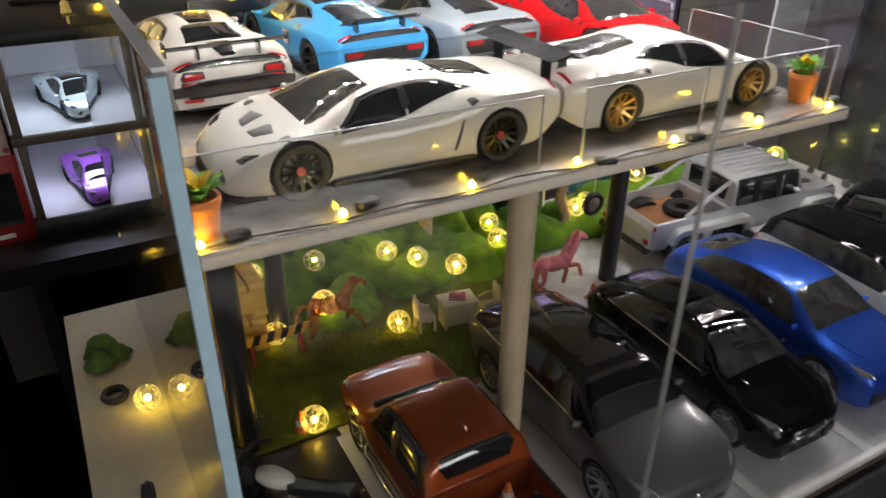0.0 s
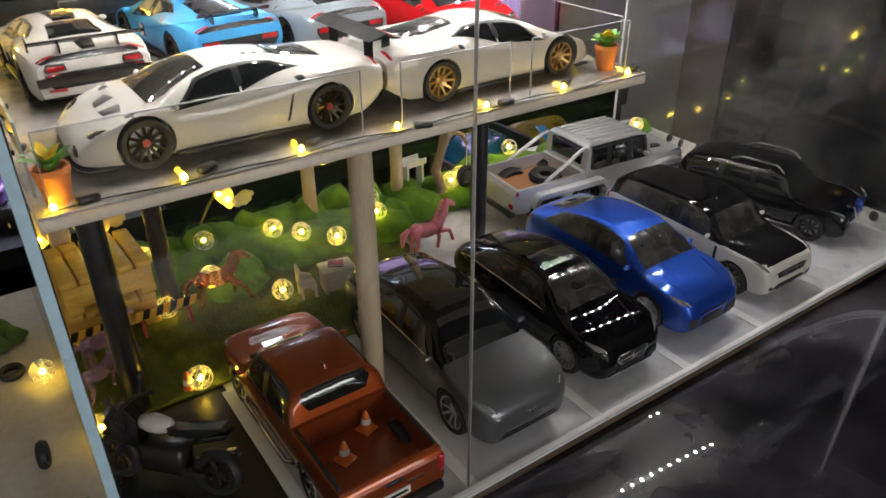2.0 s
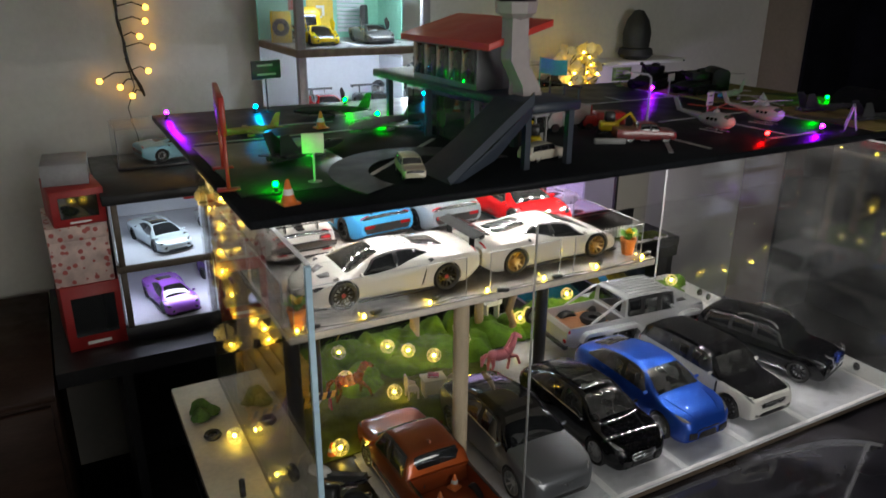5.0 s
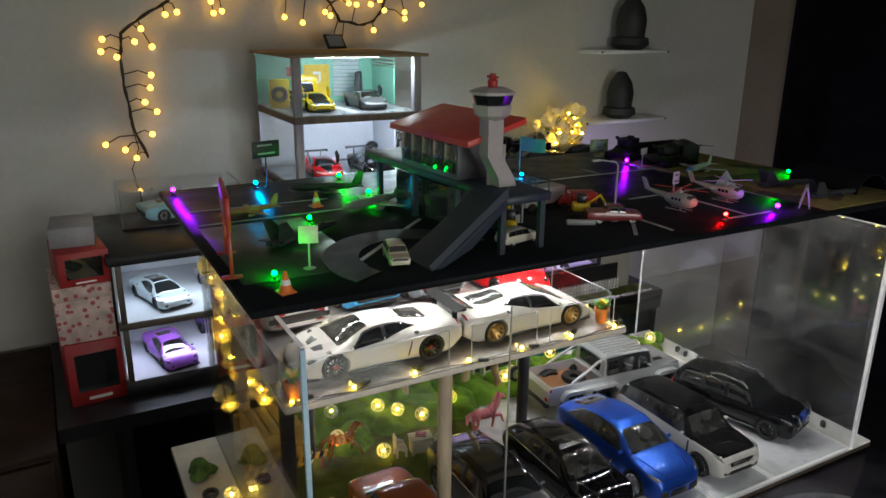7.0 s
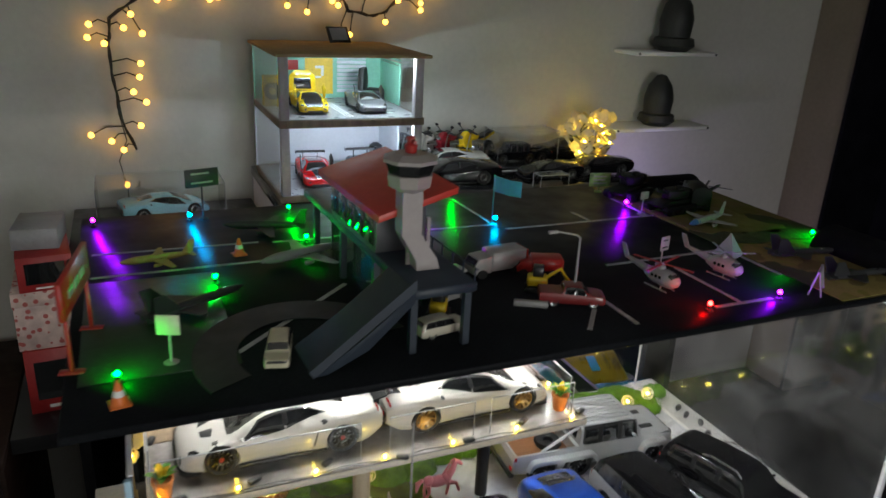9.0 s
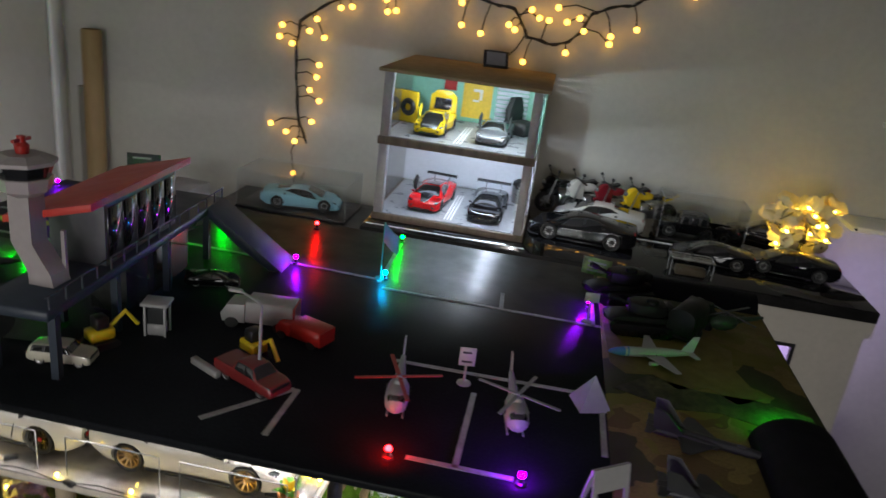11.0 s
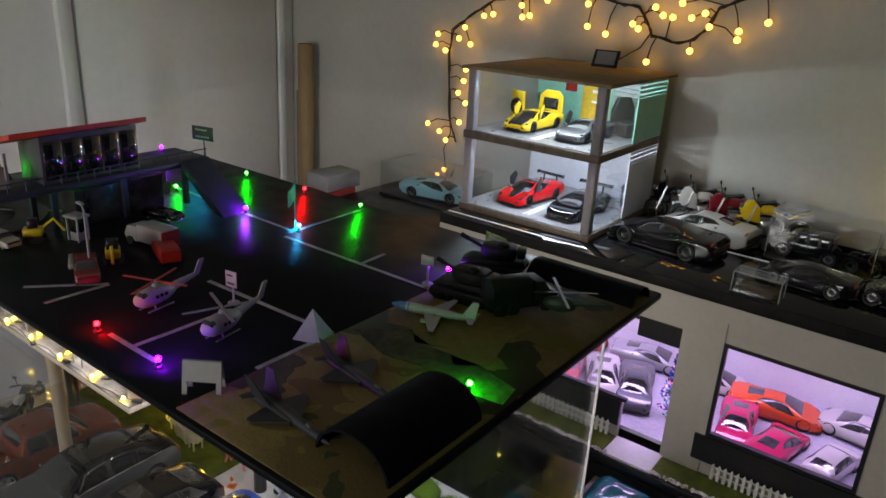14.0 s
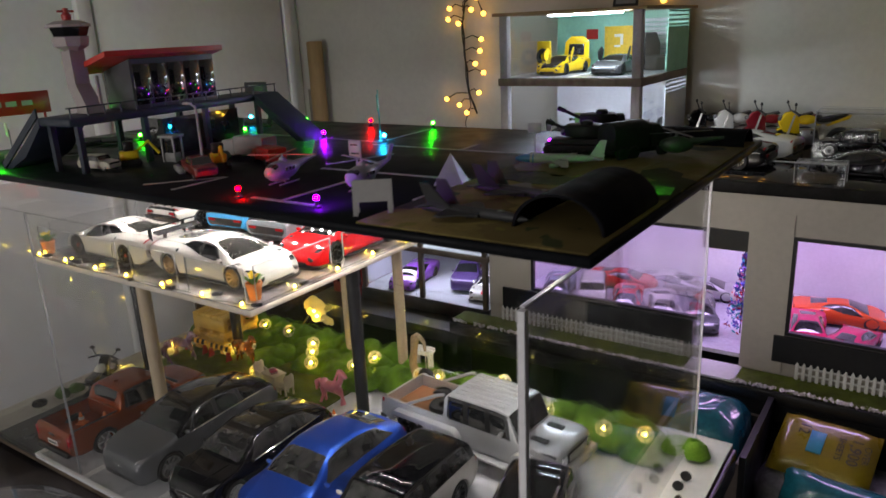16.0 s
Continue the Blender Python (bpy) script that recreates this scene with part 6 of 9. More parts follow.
part("trunk", rod("trunk", M_DRIFT, [(0, 0, 0), (0.004, 0, 0.03), (-0.006, 0.004, 0.06), (0.002, 0, 0.09), (0.008, -0.003, 0.115), (0.016, -0.006, 0.125)], [0.011, 0.008, 0.008, 0.007, 0.009, 0.004], 10), dw)
part("bough", rod("bough", M_DRIFT, [(0.004, 0, 0.105), (0.02, -0.006, 0.122), (0.035, -0.012, 0.115), (0.04, -0.016, 0.10)], [0.006, 0.005, 0.004, 0.0025], 8), dw)
sw = thing("swing_tyre", "small tyre hanging from the driftwood on a cord", "tyre", at(0.712, 0.774, 0.05))
part("tyre", lathe("tyre", M_RUBBER, [(0.011, -0.004), (0.0155, -0.005), (0.0185, -0.002), (0.0185, 0.002), (0.0155, 0.005), (0.011, 0.004), (0.011, -0.004)], 24, True, "y"), sw)
part("rim", lathe("rim", M_CHROME, [(0.0, -0.002), (0.0108, -0.003), (0.0108, 0.003), (0.0, 0.002)], 20, True, "y"), sw)
part("cord", rod("cord", M_CREAMPLASTIC, [(0, 0, 0.018), (0, 0, 0.052)], 0.0008, 5), sw)
bn = thing("white_bench", "small white plastic tray stand in the moss", "stand", at(0.655, 0.845, 0.035, 5))
part("tray", boxes("tray", M_WHITE, [(-0.02, 0.02, -0.012, 0.012, 0.024, 0.027), (-0.02, 0.02, -0.012, -0.010, 0.0271, 0.034), (-0.02, 0.02, 0.010, 0.012, 0.0271, 0.034)]), bn)
for sx in (-1, 1):
    part("leg", box("leg", M_WHITE, sx * 0.015 - 0.002, sx * 0.015 + 0.002, -0.008, 0.008, -0.03, 0.0239), bn)

# motorbike
def motorbike(name, label, body, m, L=0.12, tank=None, metal=None):
    mb = thing(name, label, "model motorcycle", m, "model motorcycles" if name == "motorcycle" else "")
    s, metal = L / 0.12, metal or M_STEEL
    S = Matrix.Scale(s, 4)
    def pt(nm, me, parent=mb, mm=None):
        me.transform(S)
        return part(nm, me, parent, mm)
    for x in (-0.04, 0.042):
        w_ = pt("wheel", lathe("wheel", M_RUBBER, [(0.012, -0.005), (0.0165, -0.006), (0.019, -0.003), (0.0195, 0), (0.019, 0.003), (0.0165, 0.006), (0.012, 0.005), (0.012, -0.005)], 24, True, "y"), mb, Matrix.Translation((x * s, 0, 0.0195 * s)))
        pt("rim", rods("rim", metal, [[(0, 0, 0), (0.012 * math.cos(a), 0, 0.012 * math.sin(a))] for a in np.linspace(0, 6.283, 8)[:-1]], 0.0014, 5), w_)
    pt("frame", rods("frame", metal, [[(0.042, 0.007, 0.0195), (0.03, 0.006, 0.06)], [(0.042, -0.007, 0.0195), (0.03, -0.006, 0.06)], [(-0.04, 0.008, 0.0195), (0.0, 0.006, 0.022)], [(-0.04, -0.008, 0.0195), (0.0, -0.006, 0.022)], [(0.03, 0, 0.055), (-0.03, 0, 0.045)]], 0.002, 6))
    pt("engine", box("engine", metal, -0.015, 0.02, -0.010, 0.010, 0.014, 0.038, 0.003))
    pt("tank", ball("tank", tank or body, 0.013, 2, (1.25, 0.62, 0.6))).location = (0.01 * s, 0, 0.052 * s)
    pt("fairing", plate("fairing", body, [(0.02, 0.03), (0.045, 0.034), (0.052, 0.05), (0.042, 0.064), (0.034, 0.066), (0.022, 0.056)], 0.014, 0.003))
    pt("headlight", ball("headlight", M_LAMPGLASS, 0.0052, 2, (0.7, 1.0, 0.8))).location = (0.05 * s, 0, 0.055 * s)
    pt("front_guard", plate("front_guard", body, [(0.028, 0.036), (0.034, 0.041), (0.044, 0.0425), (0.055, 0.038), (0.053, 0.036), (0.043, 0.0405), (0.035, 0.039)], 0.009, 0.001))
    for sg in (-1, 1):
        pt("mirror", ball("mirror", M_BLACKPLASTIC, 0.0042, 1, (0.5, 1.2, 0.8))).location = (0.034 * s, sg * 0.02 * s, 0.078 * s)
        pt("mirror_stalk", rod("mirror_stalk", M_BLACKPLASTIC, [(0.031, sg * 0.012, 0.066), (0.034, sg * 0.02, 0.077)], 0.0009, 5))
    pt("seat", plate("seat", M_BLACKPLASTIC, [(-0.004, 0.046), (-0.03, 0.049), (-0.05, 0.058), (-0.048, 0.062), (-0.026, 0.055), (-0.002, 0.053)], 0.013, 0.002))
    pt("tail", plate("tail", body, [(-0.02, 0.042), (-0.05, 0.052), (-0.054, 0.058), (-0.03, 0.05)], 0.014, 0.001))
    pt("handlebar", rods("handlebar", M_BLACKPLASTIC, [[(0.028, -0.024, 0.062), (0.032, -0.01, 0.066), (0.032, 0.01, 0.066), (0.028, 0.024, 0.062)]], 0.0018, 6))
    pt("exhaust", rod("exhaust", M_CHROME, [(0.015, -0.010, 0.016), (-0.01, -0.013, 0.014), (-0.05, -0.014, 0.03)], [0.002, 0.003, 0.004], 8))
    return mb


motorbike("parked_motorcycle", "black and white model motorcycle parked on the black floor", P_BLACK, pose(0.137, 0.452, 0.0008, 12, 0, 132), 0.145, P_WHITE, M_BLACKRIM)

# yellow blossoms with bulbs in the back corner
M_BLOOM = mat("pale_yellow_fabric", (0.8, 0.68, 0.36), 0.8, vary=0.15, bump=0.3)
BULB2 = lathe("bulb", glow("amber_core", (1.0, 0.66, 0.06), 60.0), [(0.0, 0.0), (0.0024, 0.002), (0.0026, 0.005), (0.0, 0.0075)], 10)
def bloom_mesh(name, material, centres, r, seed):
    """Open five-petalled fabric flowers: round cupped petals with a notch, set about each centre."""
    rg_, v, f = random.Random(seed), [], []
    for c in centres:
        turn = Euler((rg_.uniform(-0.5, 0.5), rg_.uniform(-0.5, 0.5), rg_.uniform(0, 6.28))).to_matrix()
        for k in range(5):
            a = 2 * math.pi * k / 5
            i0 = len(v)
            for q in range(12):
                b = 2 * math.pi * q / 12
                rr = r * 0.52 * (1 - 0.12 * (q == 0)) * rg_.uniform(0.94, 1.06)
                x, y = r * 0.55 + rr * math.cos(b), rr * 1.05 * math.sin(b)
                z = 0.25 * r * (x / r) ** 2 + 0.2 * abs(y)
                v.append(tuple(Vector(c) + turn @ Vector((x * math.cos(a) - y * math.sin(a), x * math.sin(a) + y * math.cos(a), z))))
            v.append(tuple(Vector(c) + turn @ Vector((r * 0.55 * math.cos(a), r * 0.55 * math.sin(a), 0.03 * r))))
            f += [(i0 + 12, i0 + q, i0 + (q + 1) % 12) for q in range(12)]
    return mesh(name, v, f, material, True, 80)


BLOOM = bloom_mesh("blossom", M_BLOOM, [(0, 0, 0), (0.021, 0.004, 0.004), (-0.008, 0.021, 0.003)], 0.0145, 8)
STEM = rod("stem", mat("olive_stem", (0.12, 0.1, 0.03), 0.7), [(0, 0, 0), (0.002, 0.004, -0.012), (0, 0.009, -0.025)], 0.0012, 5)
fl = None
for x, y, z, rx in ((0.112, 0.845, 0.395, 80), (0.103, 0.82, 0.37, 75), (0.104, 0.862, 0.345, 80), (0.112, 0.85, 0.318, 90), (0.195, 0.868, 0.378, 85), (0.222, 0.868, 0.385, 90), (0.24, 0.866, 0.37, 85), (0.315, 0.869, 0.366, 90), (0.309, 0.87, 0.392, 90), (0.106, 0.862, 0.232, 85), (0.132, 0.866, 0.15, 80), (0.152, 0.866, 0.125, 85), (0.166, 0.867, 0.1, 80), (0.18, 0.866, 0.08, 85), (0.112, 0.862, 0.085, 80), (0.125, 0.866, 0.185, 85), (0.335, 0.868, 0.085, 85), (0.35, 0.868, 0.074, 90), (0.108, 0.86, 0.27, 80)):
    m_ = pose(x, y, z, rx + rng.uniform(-20, 20), rng.uniform(-30, 30), rng.uniform(-60, 60)) @ Matrix.Scale(1.1, 4)
    if fl is None:
        fl = thing("blossom", "pale yellow fabric blossom with a warm bulb at its heart", "flower", m_, "blossom string", BLOOM)
        part("stem", STEM, fl)
        part("bulb", BULB2, fl, at(0, 0, 0.003))
    else:
        copy_thing(fl, m_)
vine = [(0.1, 0.868, 0.02), (0.104, 0.87, 0.1), (0.098, 0.866, 0.18), (0.108, 0.872, 0.26), (0.1, 0.868, 0.34), (0.11, 0.872, 0.4), (0.16, 0.876, 0.398), (0.22, 0.876, 0.4), (0.315, 0.877, 0.405)]
thing("blossom_vine", "thin dark vine that carries the yellow blossoms", "vine", me=rod("blossom_vine", M_WIRE, vine, 0.0016, 6))
thing("blossom_twig", "bent olive twig with yellow blossoms in the moss", "vine", me=rod("blossom_twig", mat("yellow_twig", (0.3, 0.24, 0.05), 0.7), [(0.3, 0.85, 0.03), (0.31, 0.86, 0.05), (0.325, 0.866, 0.07), (0.34, 0.868, 0.085)], 0.0018, 6))

# small parts on the white strips
TY = lathe("ring", M_RUBBER, [(0.008, -0.003), (0.0125, -0.004), (0.0145, 0), (0.0125, 0.004), (0.008, 0.003), (0.008, -0.003)], 24)
for x, y, z, rx, rz in ((0.037, 0.715, 0.0045, 0, 0), (0.045, 0.545, 0.0145, 88, 78), (0.05, 0.385, 0.0045, 0, 40)):
    thing("rubber_ring", "small black rubber ring lying on the white strip", "ring", pose(x, y, z, rx, 0, rz), "loose rings", TY)
WH = lathe("small_wheel", M_BLACKRIM, [(0.0, -0.003), (0.007, -0.003), (0.0085, 0), (0.007, 0.003), (0.0, 0.003)], 16, True, "y")
for x, y in ((1.198, 0.765), (1.195, 0.735), (1.205, 0.70), (1.19, 0.66), (1.2, 0.5), (1.2, 0.42), (1.193, 0.36)):
    thing("black_roller", "small dark roller standing on the white strip", "roller", pose(x, y, 0.0085, 0, 0, rng.uniform(0, 90)), "loose rollers", WH)

# ---- airfield on the upper board ----
Z = ST + 0.0002


def tape(x0, y0, x1, y1, w=0.006):
    d = Vector((x1 - x0, y1 - y0, 0))
    n = Vector((-d.y, d.x, 0)).normalized() * w / 2
    a, b = Vector((x0, y0, 0)), Vector((x1, y1, 0))
    pts = [(p.x, p.y) for p in (a + n, a - n, b - n, b + n)]
    me = plate("line", M_TAPE, pts, 0.0008, 0, "xy")
    part("line", me, sb, Matrix.Translation((0, 0, Z + 0.0005)), "grey taxi line")


M_TAPE = mat("worn_grey_tape", (0.34, 0.35, 0.34), 0.6, vary=0.3, fine=200, broad=30)
for row in ((0.674, 0.72, 0.667, 0.9), (0.683, 0.703, 0.99, 0.703), (0.75, 0.508, 0.985, 0.515), (0.985, 0.515, 0.985, 0.40), (0.668, 0.41, 0.667, 0.325), (0.846, 0.47, 0.846, 0.335), (0.8, 0.336, 0.9, 0.336), (0.60, 0.33, 0.665, 0.41), (0.3, 0.74, 0.67, 0.73), (0.05, 0.75, 0.28, 0.745), (0.05, 0.66, 0.30, 0.665), (0.85, 0.76, 0.853, 0.705), (0.98, 0.70, 0.98, 0.82), (0.2, 0.4, 0.36, 0.55)):
    tape(*row)
M_CAMO = mat("camouflage_cloth", (0.05, 0.048, 0.018), 0.85, vary=0.85, fine=90, broad=16, bump=0.4)
def camouflage(name, colours, scale):
    """Printed blotches: a few flat colours parted by noise levels, over a fine weave."""
    m_ = mat(name, colours[0], 0.85, vary=0.25, fine=300, broad=12, bump=0.3, spec=0.2)
    nt = m_.node_tree
    b = nt.nodes["Principled BSDF"]
    src = b.inputs["Base Color"].links[0].from_socket
    tc = nt.nodes.new("ShaderNodeTexCoord")
    for k, c in enumerate(colours[1:]):
        mp, n_, gt, mx = (nt.nodes.new(q) for q in ("ShaderNodeMapping", "ShaderNodeTexNoise", "ShaderNodeMath", "ShaderNodeMix"))
        mp.inputs["Location"].default_value = (3.7 * k, 1.9 * k, 0)
        n_.inputs["Scale"].default_value, n_.inputs["Detail"].default_value = scale * (1 + 0.3 * k), 3
        gt.operation, gt.inputs[1].default_value, mx.data_type = "GREATER_THAN", 0.55, "RGBA"
        mx.inputs["B"].default_value = (*c, 1)
        nt.links.new(tc.outputs["Object"], mp.inputs["Vector"])
        nt.links.new(mp.outputs["Vector"], n_.inputs["Vector"])
        nt.links.new(n_.outputs["Fac"], gt.inputs[0])
        nt.links.new(gt.outputs[0], mx.inputs["Factor"])
        nt.links.new(src, mx.inputs["A"])
        src = mx.outputs["Result"]
    nt.links.new(src, b.inputs["Base Color"])
    return m_


M_TAN = mat("tan_paper", (0.06, 0.046, 0.026), 0.8, vary=0.25, fine=80, broad=8, bump=0.2)
M_OLIVE = mat("olive_sheet", (0.13, 0.1, 0.018), 0.7, vary=0.2, fine=80, broad=10)
thing("ground_mat", "tan camouflage mat on the end of the airfield board", "mat", me=box("ground_mat", camouflage("camouflage_print", [(0.16, 0.125, 0.04), (0.1, 0.075, 0.025), (0.13, 0.12, 0.025), (0.04, 0.045, 0.018)], 7.0), 0.99, 1.232, 0.297, 0.9, Z, Z + 0.002, 0.0005))
thing("ground_mat", "olive field sheet lying on the camouflage mat", "mat", pose(1.09, 0.665, Z + 0.0022, 0, 0, 8), me=plate("ground_mat", M_OLIVE, [(-0.1, -0.05), (-0.085, -0.075), (-0.05, -0.07), (-0.03, -0.1), (0.01, -0.088), (0.035, -0.12), (0.07, -0.1), (0.06, -0.03), (0.075, 0.02), (0.05, 0.05), (0.02, 0.045), (-0.02, 0.07), (-0.09, 0.06)], 0.001, 0, "xy"))
thing("ground_mat", "dark camouflage patch on the mat", "mat", pose(1.12, 0.545, Z + 0.0022, 0, 0, -6), me=plate("ground_mat", M_CAMO, [(-0.12, -0.02), (-0.05, -0.035), (0.0, -0.02), (0.05, -0.03), (0.11, -0.015), (0.1, 0.02), (0.04, 0.03), (-0.02, 0.02), (-0.08, 0.03)], 0.001, 0, "xy"))
thing("ground_mat", "green turf sheet on the airfield board", "mat", me=box("ground_mat", mat("dark_green_sheet", (0.012, 0.035, 0.014), 0.4, vary=0.3), 0.045, 0.2, 0.375, 0.64, Z, Z + 0.0015, 0.0004))
# curved grey road
v, f = [], []
for k in range(25):
    a = math.pi * (0.05 + 1.1 * k / 24)
    for r in (0.062, 0.10):
        for z in (0, 0.0012):
            v.append((0.27 + r * math.cos(a) * 1.2, 0.38 + r * math.sin(a) * 1.3, Z + 0.0016 + z))
for k in range(24):
    i = k * 4
    f += [(i + 1, i + 3, i + 7, i + 5), (i, i + 1, i + 5, i + 4), (i + 2, i + 6, i + 7, i + 3)]
thing("model_road", "curved grey model road on the airfield board", "road", me=mesh("model_road", v, f, mat("grey_road", (0.016, 0.019, 0.02), 0.6, vary=0.2)))

# small colour lamps round the field
LED = {}


def led(x, y, color, z=0.0):
    if color not in LED:
        LED[color] = ball("lamp", glow("led_" + color, {"green": (0.0005, 1.0, 0.002), "purple": (0.28, 0.0006, 1.0), "teal": (0.0008, 0.45, 1.0), "red": (1.0, 0.0006, 0.0006), "blue": (0.0008, 0.006, 1.0)}[color], {"green": 480.0, "purple": 700.0, "teal": 420.0, "red": 480.0, "blue": 540.0}[color]), 0.0031, 2)
    o = thing("field_light", f"small {color} glowing field light on a black foot", "field light", at(x, y, Z + z), "field lights", LEDFOOT)
    part("lamp", LED[color], o, at(0, 0, 0.0105))


LEDFOOT = lathe("foot", M_BLACKPLASTIC, [(0.005, 0.0), (0.005, 0.002), (0.0022, 0.003), (0.0022, 0.0085), (0.0, 0.0085)], 10)
for x, y, c in ((0.667, 0.898, "green"), (0.52, 0.895, "red"), (0.355, 0.885, "green"), (0.193, 0.88, "teal"), (0.05, 0.885, "purple"), (0.679, 0.736, "teal"), (0.543, 0.735, "purple"), (0.349, 0.725, "green"), (0.973, 0.763, "purple"), (0.784, 0.33, "red"), (0.907, 0.331, "purple"), (1.185, 0.52, "green"), (0.081, 0.373, "green"), (0.2, 0.6, "green")):
    led(x, y, c)

# terminal with bridge and tower
TM = pose(0.398, 0.495, Z, 0, 0, 3)
M_TERM = mat("lilac_grey_plastic", (0.085, 0.085, 0.095), 0.4, vary=0.1)
M_DECK = mat("blue_grey_plastic", (0.022, 0.032, 0.048), 0.5, vary=0.15)
M_ROOFRED = mat("red_roof_plastic", (0.55, 0.045, 0.03), 0.4, vary=0.1)
M_TOWER = mat("pinkish_white_plastic", (0.34, 0.3, 0.295), 0.45, vary=0.08)
te = thing("airport_terminal", "toy airport terminal with a red roof on a raised deck", "toy building", TM)
part("deck", box("deck", M_DECK, -0.035, 0.04, -0.165, 0.25, 0.068, 0.08, 0.002), te, label="blue grey raised deck")
for y in (-0.15, -0.04, 0.08, 0.2):
    for x in (-0.03, 0.035):
        part("pillar", box("pillar", M_DECK, x - 0.004, x + 0.004, y - 0.004, y + 0.004, 0.0, 0.0678), te)
hall = part("hall", plate("hall", M_TERM, [(-0.034, 0.0803), (0.03, 0.0803), (0.03, 0.1545), (-0.034, 0.137)], 0.163, 0.001), te, at(0, 0.0335, 0), label="pale hall with glass front")
for k in range(5):
    y = -0.044 + 0.032 * k
    part("window", box("window", M_CARGLASS, 0.0301, 0.0318, y - 0.0335, y - 0.0045, 0.086, 0.146, 0.0005), hall)
    part("window", box("window", M_CLEARCARGLASS, -0.0358, -0.0341, y - 0.0335, y - 0.0045, 0.088, 0.13, 0.0005), hall)
part("roof", plate("roof", M_ROOFRED, [(-0.05, 0.134), (0.046, 0.160), (0.046, 0.168), (-0.05, 0.142)], 0.222, 0.001), te, at(0, 0.014, 0), "red sloping roof")
rail = []
for y in np.linspace(-0.16, 0.245, 16):
    rail.append([(0.038, y, 0.08), (0.038, y, 0.094)])
rail.append([(0.038, -0.165, 0.094), (0.038, 0.248, 0.094)])
part("railing", rods("railing", M_DECK, rail, 0.0011, 5), te)
part("ramp", plate("ramp", M_DECK, [(-0.034, 0.08), (-0.034, 0.066), (-0.085, 0.02), (-0.13, 0.0), (-0.145, 0.0), (-0.09, 0.035)], 0.075, 0.001), te, at(0, -0.128, 0), "blue grey ramp down to the field")
part("ramp", plate("ramp", M_DECK, [(0.04, 0.08), (0.04, 0.066), (0.085, 0.03), (0.13, 0.0), (0.15, 0.0), (0.095, 0.04)], 0.06, 0.001), te, at(0, 0.22, 0), "blue grey ramp down to the field")
part("ramp_wall", plate("ramp_wall", M_DECK, [(-0.034, 0.093), (-0.034, 0.08), (-0.145, 0.0), (-0.15, 0.008)], 0.003), te, at(0, -0.166, 0))
for sg in (-1, 1):
    part("deck_lamp", box("deck_lamp", M_TOWER, 0.012 * sg - 0.002, 0.012 * sg + 0.002, -0.094, -0.09, 0.0803, 0.1338), te)
part("glass_hall", box("glass_hall", M_CLEARCARGLASS, -0.02, 0.025, 0.0, 0.16, 0.001, 0.06), te)

tw = thing("control_tower", "pale toy control tower with dark windows and red top", "toy building", at(0.386, 0.391, Z + 0.081, 90))
part("shaft", mesh("shaft", [(x * w, y * w + dx, z) for z, w, dx in ((0, 0.0135, -0.02), (0.012, 0.0125, -0.018), (0.042, 0.0115, 0.0), (0.09, 0.0115, 0.0)) for x, y in ((-1, -1), (1, -1), (1, 1), (-1, 1))], [(i * 4 + k, i * 4 + (k + 1) % 4, i * 4 + 4 + (k + 1) % 4, i * 4 + 4 + k) for i in range(3) for k in range(4)] + [(3, 2, 1, 0), (12, 13, 14, 15)], M_TOWER), tw)
part("cabin", lathe("cabin", M_TOWER, [(0.0115, 0.088), (0.024, 0.096), (0.026, 0.108), (0.0255, 0.109)], 8, False), tw, None, "flared cabin")
part("cabin_glass", lathe("cabin_glass", M_CARGLASS, [(0.0235, 0.109), (0.0285, 0.122)], 8, False), tw)
part("cap", lathe("cap", M_TOWER, [(0.031, 0.1222), (0.031, 0.126), (0.018, 0.131), (0.0, 0.131)], 8, False), tw)
orn = part("beacon", lathe("beacon", M_RED, [(0.006, 0.131), (0.007, 0.139), (0.004, 0.142), (0.004, 0.148), (0.0, 0.149)], 12), tw, None, "red beacon")
part("arm", box("arm", M_RED, -0.012, 0.012, -0.0015, 0.0015, 0.1425, 0.1455), orn)


